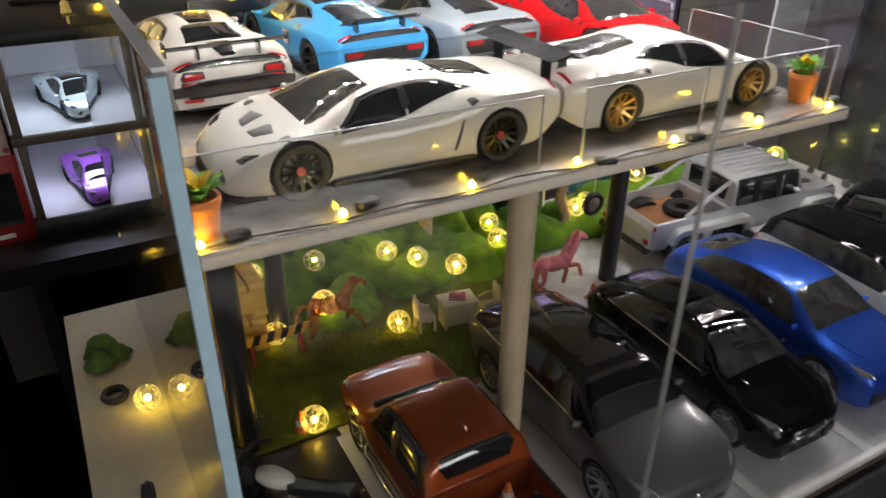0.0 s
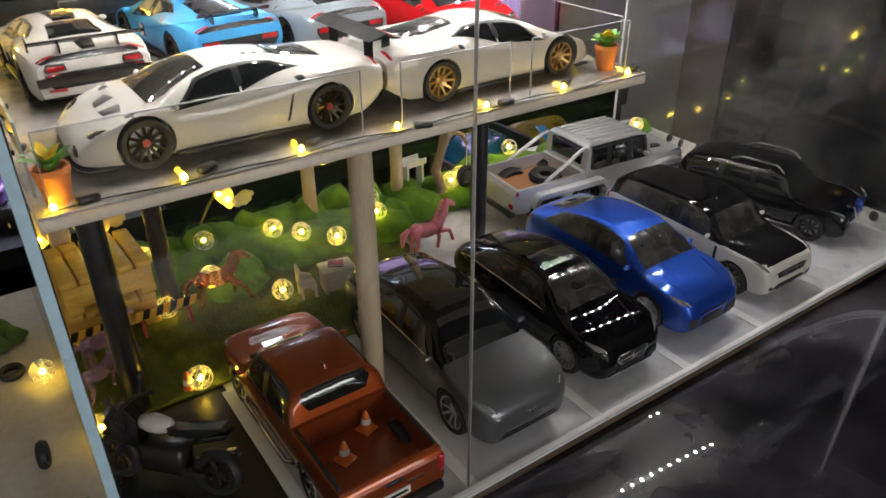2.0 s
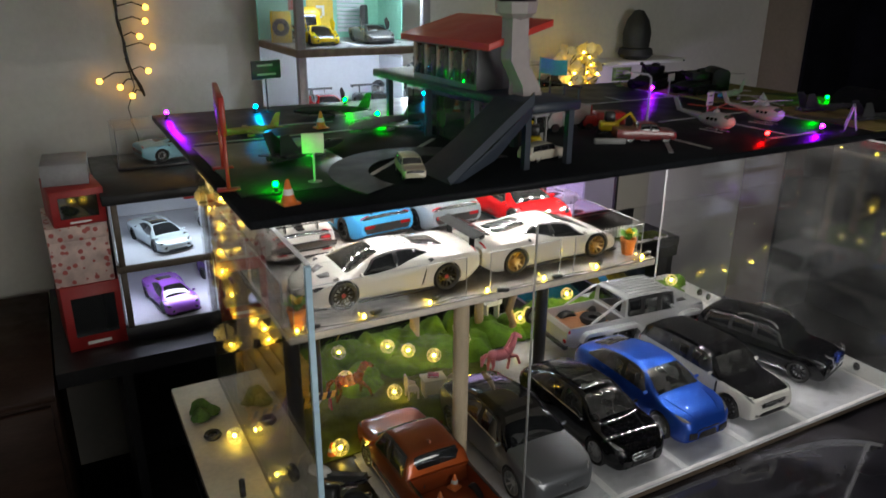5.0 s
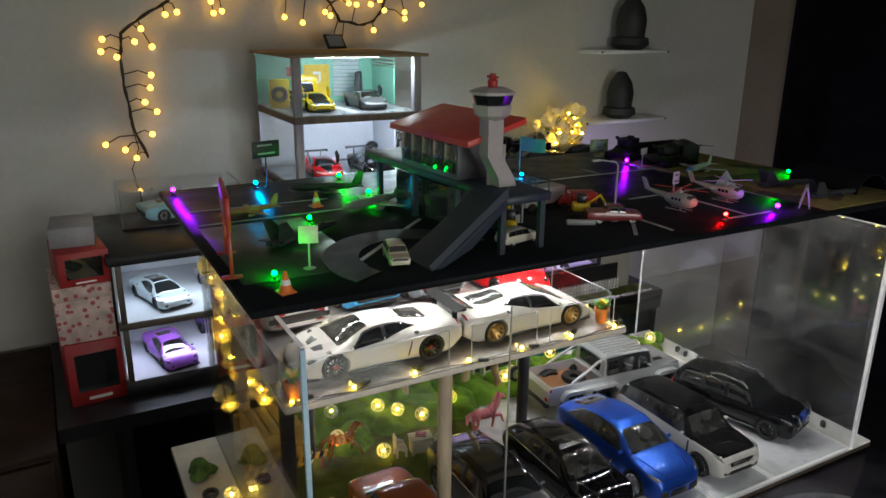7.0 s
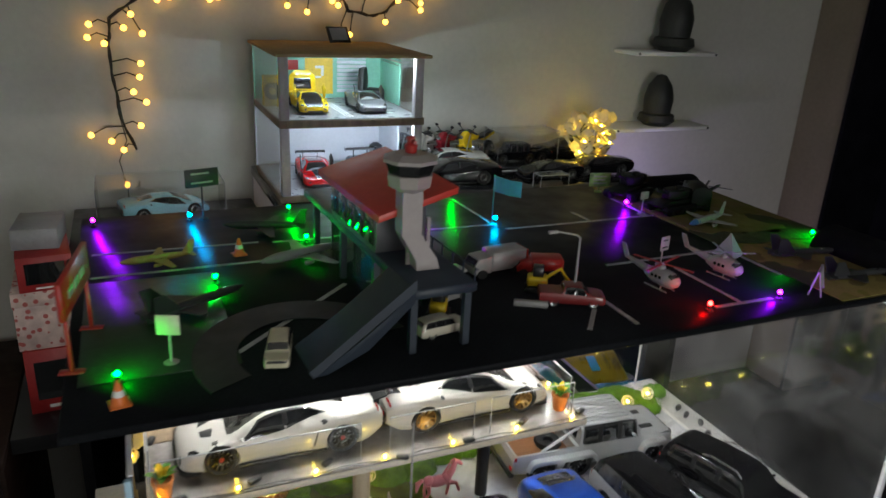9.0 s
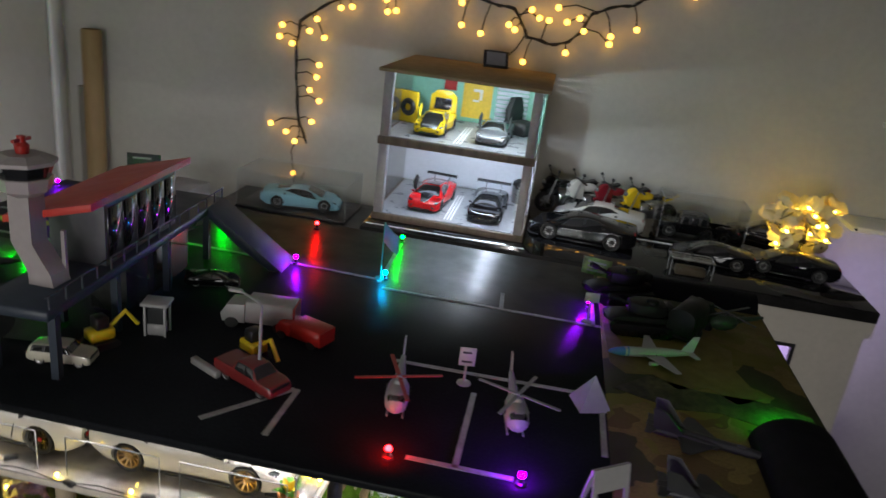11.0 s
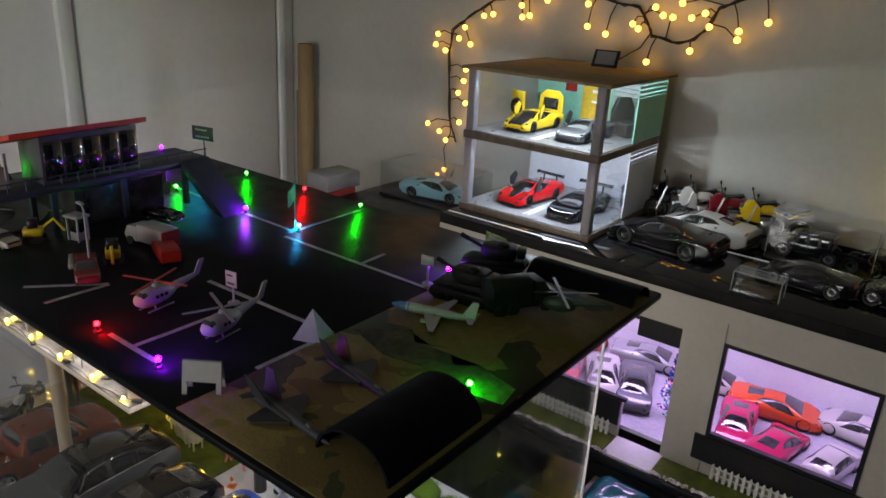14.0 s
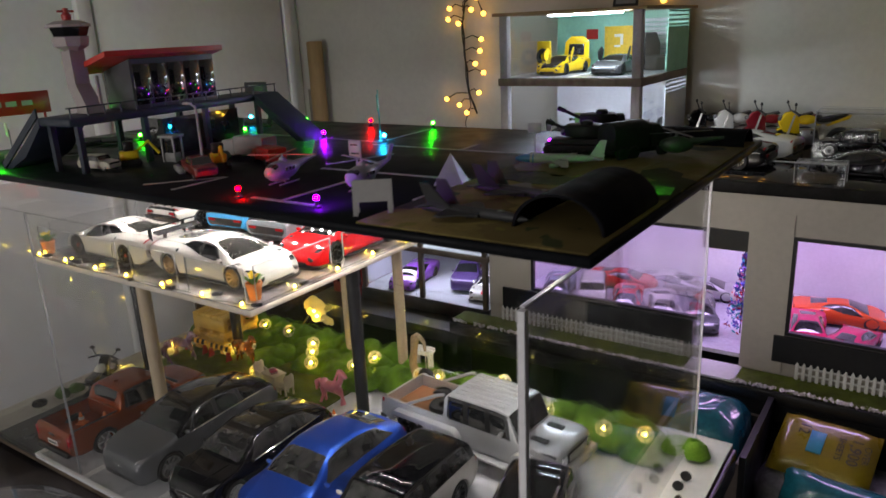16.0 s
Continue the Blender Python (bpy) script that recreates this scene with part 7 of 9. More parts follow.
# aircraft
def aeroplane(name, label, body, m, s=1.0, swept=0.5, jet=False, nose=None):
    """Nose towards +x; s is half the length."""
    ap = thing(name, label, "toy aircraft", m, "toy aircraft")
    fz = 0.14 * s if not jet else 0.1 * s
    r = 0.105 * s if not jet else 0.08 * s
    fu = lathe("fuselage", body, [(0.0, -1.0 * s), (r * 0.35, -0.9 * s), (r * 0.75, -0.55 * s), (r, -0.2 * s), (r, 0.6 * s), (r * 0.75, 0.82 * s), (r * 0.35, 0.96 * s), (0.0, 1.0 * s)], 16)
    fu.transform(Matrix.Translation((0, 0, fz)) @ pose(0, 0, 0, 0, 90, 0))
    part("fuselage", fu, ap)
    if nose:
        tip = lathe("nose_cone", nose, [(r * 1.03, 0.56 * s), (r * 0.78, 0.82 * s), (r * 0.37, 0.965 * s), (0.0, 1.01 * s)], 16)
        tip.transform(Matrix.Translation((0, 0, fz)) @ pose(0, 0, 0, 0, 90, 0))
        part("nose_cone", tip, ap, None, "blue nose")
    if jet:
        for sg in (-1, 1):
            eng = lathe("jet_pipe", body, [(0.0, -0.97 * s), (0.05 * s, -0.97 * s), (0.065 * s, -0.8 * s), (0.07 * s, -0.2 * s), (0.05 * s, 0.15 * s), (0.0, 0.16 * s)], 12)
            eng.transform(Matrix.Translation((0, sg * 0.075 * s, fz - 0.02 * s)) @ pose(0, 0, 0, 0, 90, 0))
            part("jet_pipe", eng, ap)
    span = 0.85 * s if not jet else 0.55 * s
    for sg in (-1, 1):
        w_ = plate("wing", body, [(0.25 * s, 0.0), (0.25 * s - swept * span, sg * span), (0.25 * s - swept * span - 0.12 * s, sg * span), (-0.2 * s if not jet else -0.5 * s, 0.0)], 0.02 * s, 0, "xy")
        part("wing", w_, ap, at(0, 0, fz - (0.3 * r if not jet else 0)))
        t_ = plate("tailplane", body, [(-0.72 * s, 0.0), (-0.88 * s, sg * 0.3 * s), (-0.98 * s, sg * 0.3 * s), (-0.95 * s, 0.0)], 0.015 * s, 0, "xy")
        part("tailplane", t_, ap, at(0, 0, fz + 0.02 * s))
        if jet:
            fn = plate("fin", body, [(-0.35 * s, 0.02 * s), (-0.72 * s, 0.42 * s), (-0.92 * s, 0.42 * s), (-0.85 * s, 0.02 * s)], 0.02 * s)
            part("fin", fn, ap, pose(0, sg * 0.1 * s, fz, -sg * 15, 0, 0))
        else:
            en = lathe("engine", body, [(0.0, -0.1 * s), (0.035 * s, -0.1 * s), (0.05 * s, 0.08 * s), (0.04 * s, 0.1 * s), (0.0, 0.06 * s)], 12)
            en.transform(Matrix.Translation((0.08 * s, sg * 0.33 * s, fz - r)) @ pose(0, 0, 0, 0, 90, 0))
            part("engine", en, ap)
    if not jet:
        part("fin", plate("fin", body, [(-0.65 * s, 0.05 * s), (-0.88 * s, 0.4 * s), (-1.02 * s, 0.4 * s), (-0.95 * s, 0.03 * s)], 0.018 * s), ap, at(0, 0, fz))
    else:
        part("canopy", ball("canopy", M_CARGLASS, 0.06 * s, 2, (2.2, 0.8, 0.8)), ap, at(0.5 * s, 0, fz + 0.05 * s))
    for x, y in ((0.6, 0.0), (-0.05, 0.12), (-0.05, -0.12)):
        part("wheel_strut", rod("wheel_strut", M_BLACKPLASTIC, [(x * s, y * s, 0.0), (x * s, y * s, fz)], 0.012 * s, 6), ap)
    return ap


M_JET = mat("dark_jet_grey", (0.03, 0.032, 0.034), 0.5, vary=0.2)
M_AIRWHITE = mat("white_toy_plastic", (0.34, 0.335, 0.33), 0.4, vary=0.08)
aeroplane("airliner", "white toy airliner with a blue nose on the olive sheet", M_AIRWHITE, at(1.050, 0.630, Z + 0.0036, 198), 0.058, nose=mat("blue_toy_plastic", (0.05, 0.16, 0.4), 0.4))
aeroplane("fighter_jet", "dark grey toy fighter jet on the camouflage mat", M_JET, at(1.090, 0.355, Z + 0.0024, -6), 0.062, 0.9, True)
aeroplane("fighter_jet", "dark grey toy fighter jet on the camouflage mat", M_JET, at(1.090, 0.452, Z + 0.0024, -11), 0.064, 0.9, True)
aeroplane("airliner", "grey toy airliner on the dark field", M_GREYPLASTIC, at(0.33, 0.66, Z, 200), 0.07)
aeroplane("fighter_jet", "dark blue toy jet on the green sheet", M_JET, at(0.17, 0.53, Z + 0.0018, 30), 0.07, 0.8, True)
aeroplane("airliner", "dark toy airliner parked by the far edge", M_JET, at(0.30, 0.80, Z, 165), 0.065)
M_YELLOWGREY = mat("dull_yellow_plastic", (0.4, 0.3, 0.08), 0.5, vary=0.2)
aeroplane("toy_plane", "dull yellow toy propeller plane on the field", M_YELLOWGREY, at(0.135, 0.70, Z, 190), 0.05)


def helicopter(label, m, rotor, turn):
    h = thing("helicopter", label, "toy aircraft", m, "toy helicopters")
    body = lathe("cabin", M_AIRWHITE, [(0.0, -0.032), (0.006, -0.026), (0.011, -0.012), (0.0125, 0.008), (0.011, 0.022), (0.006, 0.03), (0.0, 0.033)], 16)
    body.transform(Matrix.Translation((0, 0, 0.017)) @ pose(0, 0, 0, 0, 90, 0))
    part("cabin", body, h)
    nose = ball("cockpit_glass", M_CARGLASS, 0.0095, 2, (1.0, 1.05, 0.7))
    part("cockpit_glass", nose, h, at(0.0195, 0, 0.0215))
    for sg in (-1, 1):
        for k in range(3):
            part("window", box("window", M_CARGLASS, -0.006 + 0.007 * k - 0.002, -0.006 + 0.007 * k + 0.002, sg * 0.0118 - 0.0006, sg * 0.0118 + 0.0006, 0.0175, 0.0215), h)
        part("skid", rod("skid", M_AIRWHITE, [(-0.02, sg * 0.008, 0.001), (0.02, sg * 0.008, 0.001)], 0.001, 6), h)
        part("strut", rod("strut", M_AIRWHITE, [(0.008, sg * 0.008, 0.001), (0.008, sg * 0.005, 0.009)], 0.001, 6), h)
    part("tail_boom", rod("tail_boom", M_AIRWHITE, [(-0.025, 0, 0.019), (-0.065, 0, 0.024)], [0.006, 0.0025], 8), h)
    part("tail_fin", plate("tail_fin", M_AIRWHITE, [(-0.06, 0.022), (-0.072, 0.042), (-0.08, 0.042), (-0.07, 0.022)], 0.002), h)
    part("mast", lathe("mast", M_AIRWHITE, [(0.006, 0.026), (0.004, 0.032), (0.0015, 0.033), (0.0015, 0.037), (0, 0.037)], 10), h)
    for k in range(4):
        part("rotor_blade", box("rotor_blade", rotor, 0.003, 0.045, -0.002, 0.002, 0.0355, 0.0363), h, at(0, 0, 0, turn + 90 * k))
    return h


helicopter("white toy helicopter with red rotor on its pad", at(0.772, 0.415, Z, -82), M_RED, 15)
helicopter("white toy helicopter with grey rotor on its pad", at(0.893, 0.425, Z, -80), M_GREYPLASTIC, 60)
M_DKGREEN = mat("dark_green_plastic", (0.03, 0.05, 0.03), 0.5, vary=0.2)
hb = thing("helicopter", "dark green toy helicopter on the mat", "toy aircraft", at(1.16, 0.76, Z + 0.0022, 200), "toy helicopters")
part("cabin", ball("cabin", M_DKGREEN, 0.013, 2, (1.8, 0.8, 0.9)), hb, at(0, 0, 0.013))
part("tail_boom", rod("tail_boom", M_DKGREEN, [(-0.018, 0, 0.017), (-0.06, 0, 0.022)], [0.005, 0.002], 8), hb)
for k in range(4):
    part("rotor_blade", box("rotor_blade", M_JET, 0.002, 0.05, -0.002, 0.002, 0.029, 0.0298), hb, at(0, 0, 0, 20 + 90 * k))
part("mast", lathe("mast", M_JET, [(0.003, 0.02), (0.002, 0.03), (0, 0.03)], 8), hb)


# signs and posts
def sign(name, label, m, w, h, post, material, bars=0, pm=None):
    s_ = thing(name, label, "model sign", m, "model signs")
    pm = pm or M_AIRWHITE
    part("post", rod("post", pm, [(0, 0, 0.002), (0, 0, post + h * 0.5)], 0.0014, 6), s_)
    part("foot", lathe("foot", pm, [(0.008, 0.0), (0.008, 0.0015), (0.003, 0.003), (0, 0.003)], 12), s_)
    p = part("panel", box("panel", material, -w / 2, w / 2, -0.0036, -0.0016, post, post + h, 0.0005), s_)
    for k in range(bars):
        z = post + h * (0.25 + 0.5 * k / max(1, bars - 1))
        part("bar", box("bar", M_AIRWHITE if material is not M_AIRWHITE else M_BLACKPLASTIC, -w * 0.32, w * (0.32 - 0.1 * (k % 2)), -0.0044, -0.0037, z - h * 0.05, z + h * 0.05), p)
    return s_


M_TEALSIGN = mat("teal_sign", (0.05, 0.35, 0.3), 0.4)
M_GREENSIGN = mat("green_orange_sign", (0.2, 0.3, 0.1), 0.4, vary=0.5, broad=60)
M_SIGNWHITE = mat("cream_sign", (0.6, 0.6, 0.45), 0.5)
sign("road_sign", "small cream sign plate on a thin post", at(0.132, 0.398, Z, -20), 0.024, 0.022, 0.034, M_SIGNWHITE)
sign("helipad_sign", "small white sign with dark bars between the pads", at(0.832, 0.487, Z, 10), 0.018, 0.022, 0.024, M_AIRWHITE, 2)
fg = thing("flag_sign", "teal flag sign on a tall post", "model sign", at(0.672, 0.735, Z, -53), "model signs")
part("post", rod("post", M_TEALSIGN, [(0, 0, 0.002), (0, 0, 0.086)], 0.0014, 6), fg)
part("foot", lathe("foot", M_TEALSIGN, [(0.008, 0.0), (0.008, 0.0015), (0.003, 0.003), (0, 0.003)], 12), fg)
part("flag", plate("flag", M_TEALSIGN, [(0.0016, 0.058), (0.03, 0.055), (0.05, 0.056), (0.05, 0.082), (0.028, 0.081), (0.0016, 0.085)], 0.0018, 0.0003), fg)
sign("billboard", "green and orange billboard at the far edge", at(0.985, 0.872, Z, -12), 0.045, 0.028, 0.012, M_GREENSIGN, 3, M_GREENSIGN)
sign("road_sign", "small triangular sign on a white post", at(0.972, 0.715, Z, 10), 0.02, 0.014, 0.03, M_AIRWHITE)
sign("billboard", "dark billboard with pale bars on the far edge", at(0.215, 0.885, Z, 15), 0.055, 0.03, 0.055, M_JET, 2, M_JET)
lp = thing("lamp_post", "tall grey lamp post with a bent arm by the road", "model lamp", at(0.626, 0.408, Z, 0))
part("foot", lathe("foot", M_GREYPLASTIC, [(0.007, 0.0), (0.007, 0.002), (0.003, 0.004), (0, 0.004)], 12), lp)
part("pole", rod("pole", M_GREYPLASTIC, [(0, 0, 0.003), (0, 0, 0.088), (-0.004, 0.002, 0.092), (-0.03, 0.012, 0.096)], [0.0022, 0.0016, 0.0015, 0.0012], 8), lp)
part("lamp_head", box("lamp_head", M_AIRWHITE, -0.04, -0.026, 0.009, 0.015, 0.0935, 0.0968, 0.0008), lp)
ki = thing("kiosk", "small white kiosk with a flat roof and a dark window", "toy building", at(0.478, 0.468, Z, 12))
for x in (-0.011, 0.011):
    for y in (-0.009, 0.009):
        part("post", box("post", M_AIRWHITE, x - 0.0012, x + 0.0012, y - 0.0012, y + 0.0012, 0.0, 0.037), ki)
part("roof", box("roof", M_AIRWHITE, -0.015, 0.015, -0.013, 0.013, 0.0372, 0.041, 0.001), ki)
part("counter", box("counter", M_AIRWHITE, -0.0095, 0.0095, -0.0075, 0.0075, 0.0, 0.014, 0.0008), ki)
part("window", box("window", M_CARGLASS, -0.009, 0.009, -0.0068, 0.0068, 0.0142, 0.036), ki)
thing("road_block", "long white block lying beside the kiosk", "block", at(0.565, 0.412, Z, -28), me=box("road_block", M_AIRWHITE, -0.022, 0.022, -0.004, 0.004, 0.0, 0.008, 0.0012))
fs = thing("folding_sign", "white folding board sign by the board edge", "model sign", at(0.982, 0.335, Z, 35), "model signs")
for sg in (-1, 1):
    p = part("leaf", boxes("leaf", M_AIRWHITE, [(-0.02, 0.02, -0.001, 0.001, 0.014, 0.036), (-0.02, -0.015, -0.001, 0.001, 0.0, 0.0139), (0.015, 0.02, -0.001, 0.001, 0.0, 0.0139)]), fs, pose(0, sg * 0.008, 0, sg * 12, 0, 0))
thing("white_tent", "small white pointed tent at the field corner", "tent", at(0.972, 0.495, Z, 20), me=mesh("white_tent", [(-0.018, -0.018, 0), (0.018, -0.018, 0), (0.018, 0.018, 0), (-0.018, 0.018, 0), (0, 0, 0.036)], [(3, 2, 1, 0), (0, 1, 4), (1, 2, 4), (2, 3, 4), (3, 0, 4)], M_AIRWHITE))
copy_thing(cn, at(0.082, 0.332, Z, 10))
copy_thing(cn, at(0.245, 0.70, Z, 10))
# red billboard on two posts at the near end
rbd = thing("billboard", "red billboard with pale marks on two posts at the board end", "model sign", pose(0.0475, 0.456, Z, 0, 0, 81), "model signs")
for x in (-0.05, 0.05):
    part("post", box("post", M_RED, x - 0.002, x + 0.002, -0.002, 0.002, 0.0, 0.06, 0.0005), rbd)
    part("foot", box("foot", M_RED, x - 0.005, x + 0.005, -0.012, 0.012, 0.0, 0.003, 0.0008), rbd)
pn = part("panel", box("panel", M_RED, -0.062, 0.062, -0.003, 0.003, 0.0602, 0.1, 0.001), rbd)
for x in (-0.03, -0.005, 0.022):
    for sy in (-1, 1):
        part("bar", box("bar", M_AIRWHITE, x - 0.009, x + 0.009, sy * 0.0036 - 0.0005, sy * 0.0036 + 0.0005, 0.076, 0.085), pn)

# half round black shelters at the far end
def shelter(m, r, ln, label):
    n = 16
    prof = [(r * math.cos(math.pi * k / n), r * 0.75 * math.sin(math.pi * k / n)) for k in range(n + 1)] + [(r * 0.93 * math.cos(math.pi * k / n), r * 0.7 * math.sin(math.pi * k / n)) for k in range(n, -1, -1)]
    s_ = thing("half_round_shelter", label, "shelter", m)
    part("shell", plate("shell", M_BLACKFELT, prof, ln, 0.0005), s_)
    part("back", plate("back", M_BLACKFELT, [(r * 0.92 * math.cos(math.pi * k / n), r * 0.69 * math.sin(math.pi * k / n)) for k in range(n + 1)], 0.003), s_, at(0, ln * 0.4, 0))


M_BLACKFELT = mat("black_shelter", (0.006, 0.006, 0.008), 0.8, vary=0.3, spec=0.08)
shelter(at(1.182, 0.413, Z + 0.0022, 0), 0.045, 0.14, "black half round shelter on the mat")
shelter(at(1.143, 0.874, Z, 90), 0.031, 0.17, "long black half round shelter along the edge")

# dark military toys at the far end
M_ARMY = mat("dark_army_plastic", (0.009, 0.011, 0.009), 0.6, vary=0.4, fine=160, spec=0.2)
M_ARMYDARK = mat("black_army_plastic", (0.006, 0.007, 0.007), 0.6, vary=0.3, spec=0.2)


def army_tank(label, m, s, barrel=0.05, lift=12):
    t_ = thing("toy_tank", label, "toy tank", m @ Matrix.Scale(s, 4), "dark army toys")
    part("hull", plate("hull", M_ARMY, [(-0.045, 0.012), (0.04, 0.012), (0.052, 0.02), (0.04, 0.028), (-0.046, 0.03), (-0.05, 0.022)], 0.036, 0.002), t_)
    for sg in (-1, 1):
        tr = part("track", plate("track", M_ARMYDARK, [(-0.036, 0.0), (0.036, 0.0), (0.048, 0.008), (0.05, 0.015), (0.045, 0.021), (-0.046, 0.021), (-0.052, 0.014), (-0.048, 0.007)], 0.012, 0.001), t_, at(0, sg * 0.026, 0))
        for k in range(5):
            part("road_wheel", lathe("road_wheel", M_ARMY, [(0.0, -0.002), (0.005, -0.002), (0.0065, 0.0), (0.005, 0.002), (0.0, 0.002)], 12, False, "y"), tr, at(-0.03 + 0.015 * k, sg * 0.0065, 0.0085))
    tu = part("turret", plate("turret", M_ARMY, [(-0.03, -0.014), (-0.018, -0.021), (0.012, -0.019), (0.026, -0.009), (0.026, 0.009), (0.012, 0.019), (-0.018, 0.021), (-0.03, 0.014)], 0.018, 0.003, "xy"), t_, at(-0.004, 0, 0.04))
    part("hatch", lathe("hatch", M_ARMYDARK, [(0.0095, 0.0), (0.0095, 0.004), (0.007, 0.006), (0.0, 0.0062)], 14), tu, at(-0.008, 0.006, 0.0092))
    part("barrel", rod("barrel", M_ARMYDARK, [(0.02, 0, 0), (0.02 + barrel * math.cos(math.radians(lift)), 0, barrel * math.sin(math.radians(lift)))], 0.0026, 10), tu)
    part("muzzle", rod("muzzle", M_ARMYDARK, [(0.012 + barrel * math.cos(math.radians(lift)), 0, (barrel - 0.008) * math.sin(math.radians(lift))), (0.0245 + barrel * math.cos(math.radians(lift)), 0, (barrel + 0.0045) * math.sin(math.radians(lift)))], 0.0038, 10), tu)
    part("stowage_box", box("stowage_box", M_ARMYDARK, -0.043, -0.031, -0.015, 0.015, -0.006, 0.007, 0.0015), tu)


def army_truck(label, m, s):
    t_ = thing("toy_truck", label, "toy truck", m @ Matrix.Scale(s, 4), "dark army toys")
    part("chassis", box("chassis", M_ARMYDARK, -0.05, 0.046, -0.014, 0.014, 0.008, 0.014, 0.001), t_)
    part("cab", plate("cab", M_ARMY, [(0.014, 0.0142), (0.05, 0.0142), (0.051, 0.026), (0.034, 0.03), (0.029, 0.044), (0.014, 0.045)], 0.034, 0.002), t_)
    part("windscreen", plate("windscreen", M_CARGLASS, [(0.0346, 0.031), (0.0356, 0.031), (0.0308, 0.0425), (0.0298, 0.0425)], 0.027), t_)
    n = 10
    prof = [(-0.018, 0.0), (0.018, 0.0)] + [(0.018 * math.cos(math.pi * k / n), 0.024 + 0.012 * math.sin(math.pi * k / n)) for k in range(n + 1)]
    part("canvas", plate("canvas", M_ARMY, [(a_, b_) for a_, b_ in prof], 0.06, 0.001), t_, pose(-0.02, 0, 0.0145, 0, 0, 90))
    for x in (-0.036, -0.018, 0.034):
        for y in (-0.016, 0.016):
            w_ = part("wheel", lathe("wheel", M_ARMYDARK, [(0.0, -0.004), (0.008, -0.004), (0.01, -0.002), (0.01, 0.002), (0.008, 0.004), (0.0, 0.004)], 16, False, "y"), t_, at(x, y, 0.01))


army_tank("dark toy tank with a raised gun beside a field light", at(1.04, 0.716, Z, 190), 0.9, 0.034, 20)
army_tank("black toy tank at the edge of the airfield", at(1.018, 0.818, Z, 205), 0.95, 0.04, 25)
army_truck("dark canvas covered toy army truck on the mat", at(1.112, 0.735, Z, 62), 1.0)

# small vehicles
make_car("toy_car", "cream toy sedan on the airfield road", "rover", 0.066, mat("cream_toy_paint", (0.55, 0.5, 0.36), 0.35, coat=0.6), at(0.237, 0.372, Z + 0.003, -105), simple=True, group="toy cars")
make_car("toy_car", "cream toy sedan beside the ramp", "rover", 0.064, mat("pale_toy_paint", (0.6, 0.57, 0.45), 0.35, coat=0.6), at(0.425, 0.378, Z, 10), simple=True, group="toy cars")
make_car("toy_car", "dark red toy truck on the airfield", "pickup", 0.085, mat("dark_red_toy_paint", (0.2, 0.02, 0.02), 0.35, coat=0.6), at(0.62, 0.405, Z, -25), simple=True, group="toy cars")
make_car("toy_car", "dark toy car under the deck", "super", 0.07, P_BLACK, at(0.47, 0.62, Z, 20), simple=True, group="toy cars")


def box_truck(label, cab, load, m, rear=None):
    t_ = thing("toy_truck", label, "toy truck", m, "toy trucks")
    part("load_box", box("load_box", load, -0.045, 0.012, -0.016, 0.016, 0.010, 0.044, 0.0015), t_)
    part("cab", plate("cab", cab, [(0.0125, 0.008), (0.04, 0.008), (0.042, 0.02), (0.034, 0.036), (0.0125, 0.038)], 0.03, 0.001), t_)
    part("windscreen", plate("windscreen", M_CARGLASS, [(0.0405, 0.022), (0.0415, 0.022), (0.0356, 0.034), (0.0346, 0.034)], 0.025), t_)
    for x in (-0.03, 0.028):
        for y in (-0.014, 0.014):
            part("wheel", lathe("wheel", M_RUBBER, [(0, -0.003), (0.008, -0.003), (0.008, 0.003), (0, 0.003)], 14, True, "y"), t_, at(x, y, 0.008))
    if rear:
        part("tail_board", box("tail_board", rear, -0.0475, -0.0455, -0.0155, 0.0155, 0.010, 0.042), t_)


box_truck("white toy box truck with a red tail on the airfield", M_AIRWHITE, M_AIRWHITE, at(0.572, 0.532, Z, 186) @ Matrix.Diagonal((1, 1, 0.8, 1)), M_RED)
box_truck("red toy fire truck on the airfield", M_RED, M_RED, at(0.634, 0.517, Z, 160) @ Matrix.Diagonal((0.75, 0.9, 0.55, 1)), M_RED)
fk = thing("toy_digger", "yellow and black toy digger on the airfield", "toy digger", at(0.60, 0.455, Z, -30))
part("body", box("body", M_YELLOW, -0.015, 0.012, -0.01, 0.01, 0.009, 0.022, 0.002), fk)
part("cab", box("cab", M_BLACKPLASTIC, -0.008, 0.006, -0.008, 0.008, 0.0222, 0.036, 0.001), fk)
part("boom", rod("boom", M_YELLOW, [(0.01, 0, 0.02), (0.028, 0, 0.034), (0.042, 0, 0.014)], 0.0025, 6), fk)
for y in (-0.011, 0.011):
    part("track", plate("track", M_RUBBER, [(-0.018, 0.004), (-0.014, 0), (0.012, 0), (0.016, 0.004), (0.012, 0.0088), (-0.014, 0.0088)], 0.006, 0.0005), fk, at(0, y, 0))
copy_thing(fk, at(0.44, 0.42, Z, 60))

# ---- two storey garage box ----
TZ = 0.3282
GX0, GX1, GY0, GY1 = 0.463, 0.852, 1.50, 1.87
M_GFRAME = mat("brown_grey_wood", (0.16, 0.12, 0.09), 0.6, vary=0.2, fine=120, stretch=(8, 1, 1))
M_GPOST = mat("grey_garage_post", (0.3, 0.28, 0.29), 0.5, vary=0.1)
M_GROOF = mat("brown_card_roof", (0.24, 0.17, 0.09), 0.75, vary=0.15, fine=90, bump=0.2)
M_MINT = mat("mint_garage_wall", (0.25, 0.55, 0.42), 0.5, vary=0.1)
M_GWHITE = mat("white_garage_wall", (0.6, 0.62, 0.68), 0.5, vary=0.05)
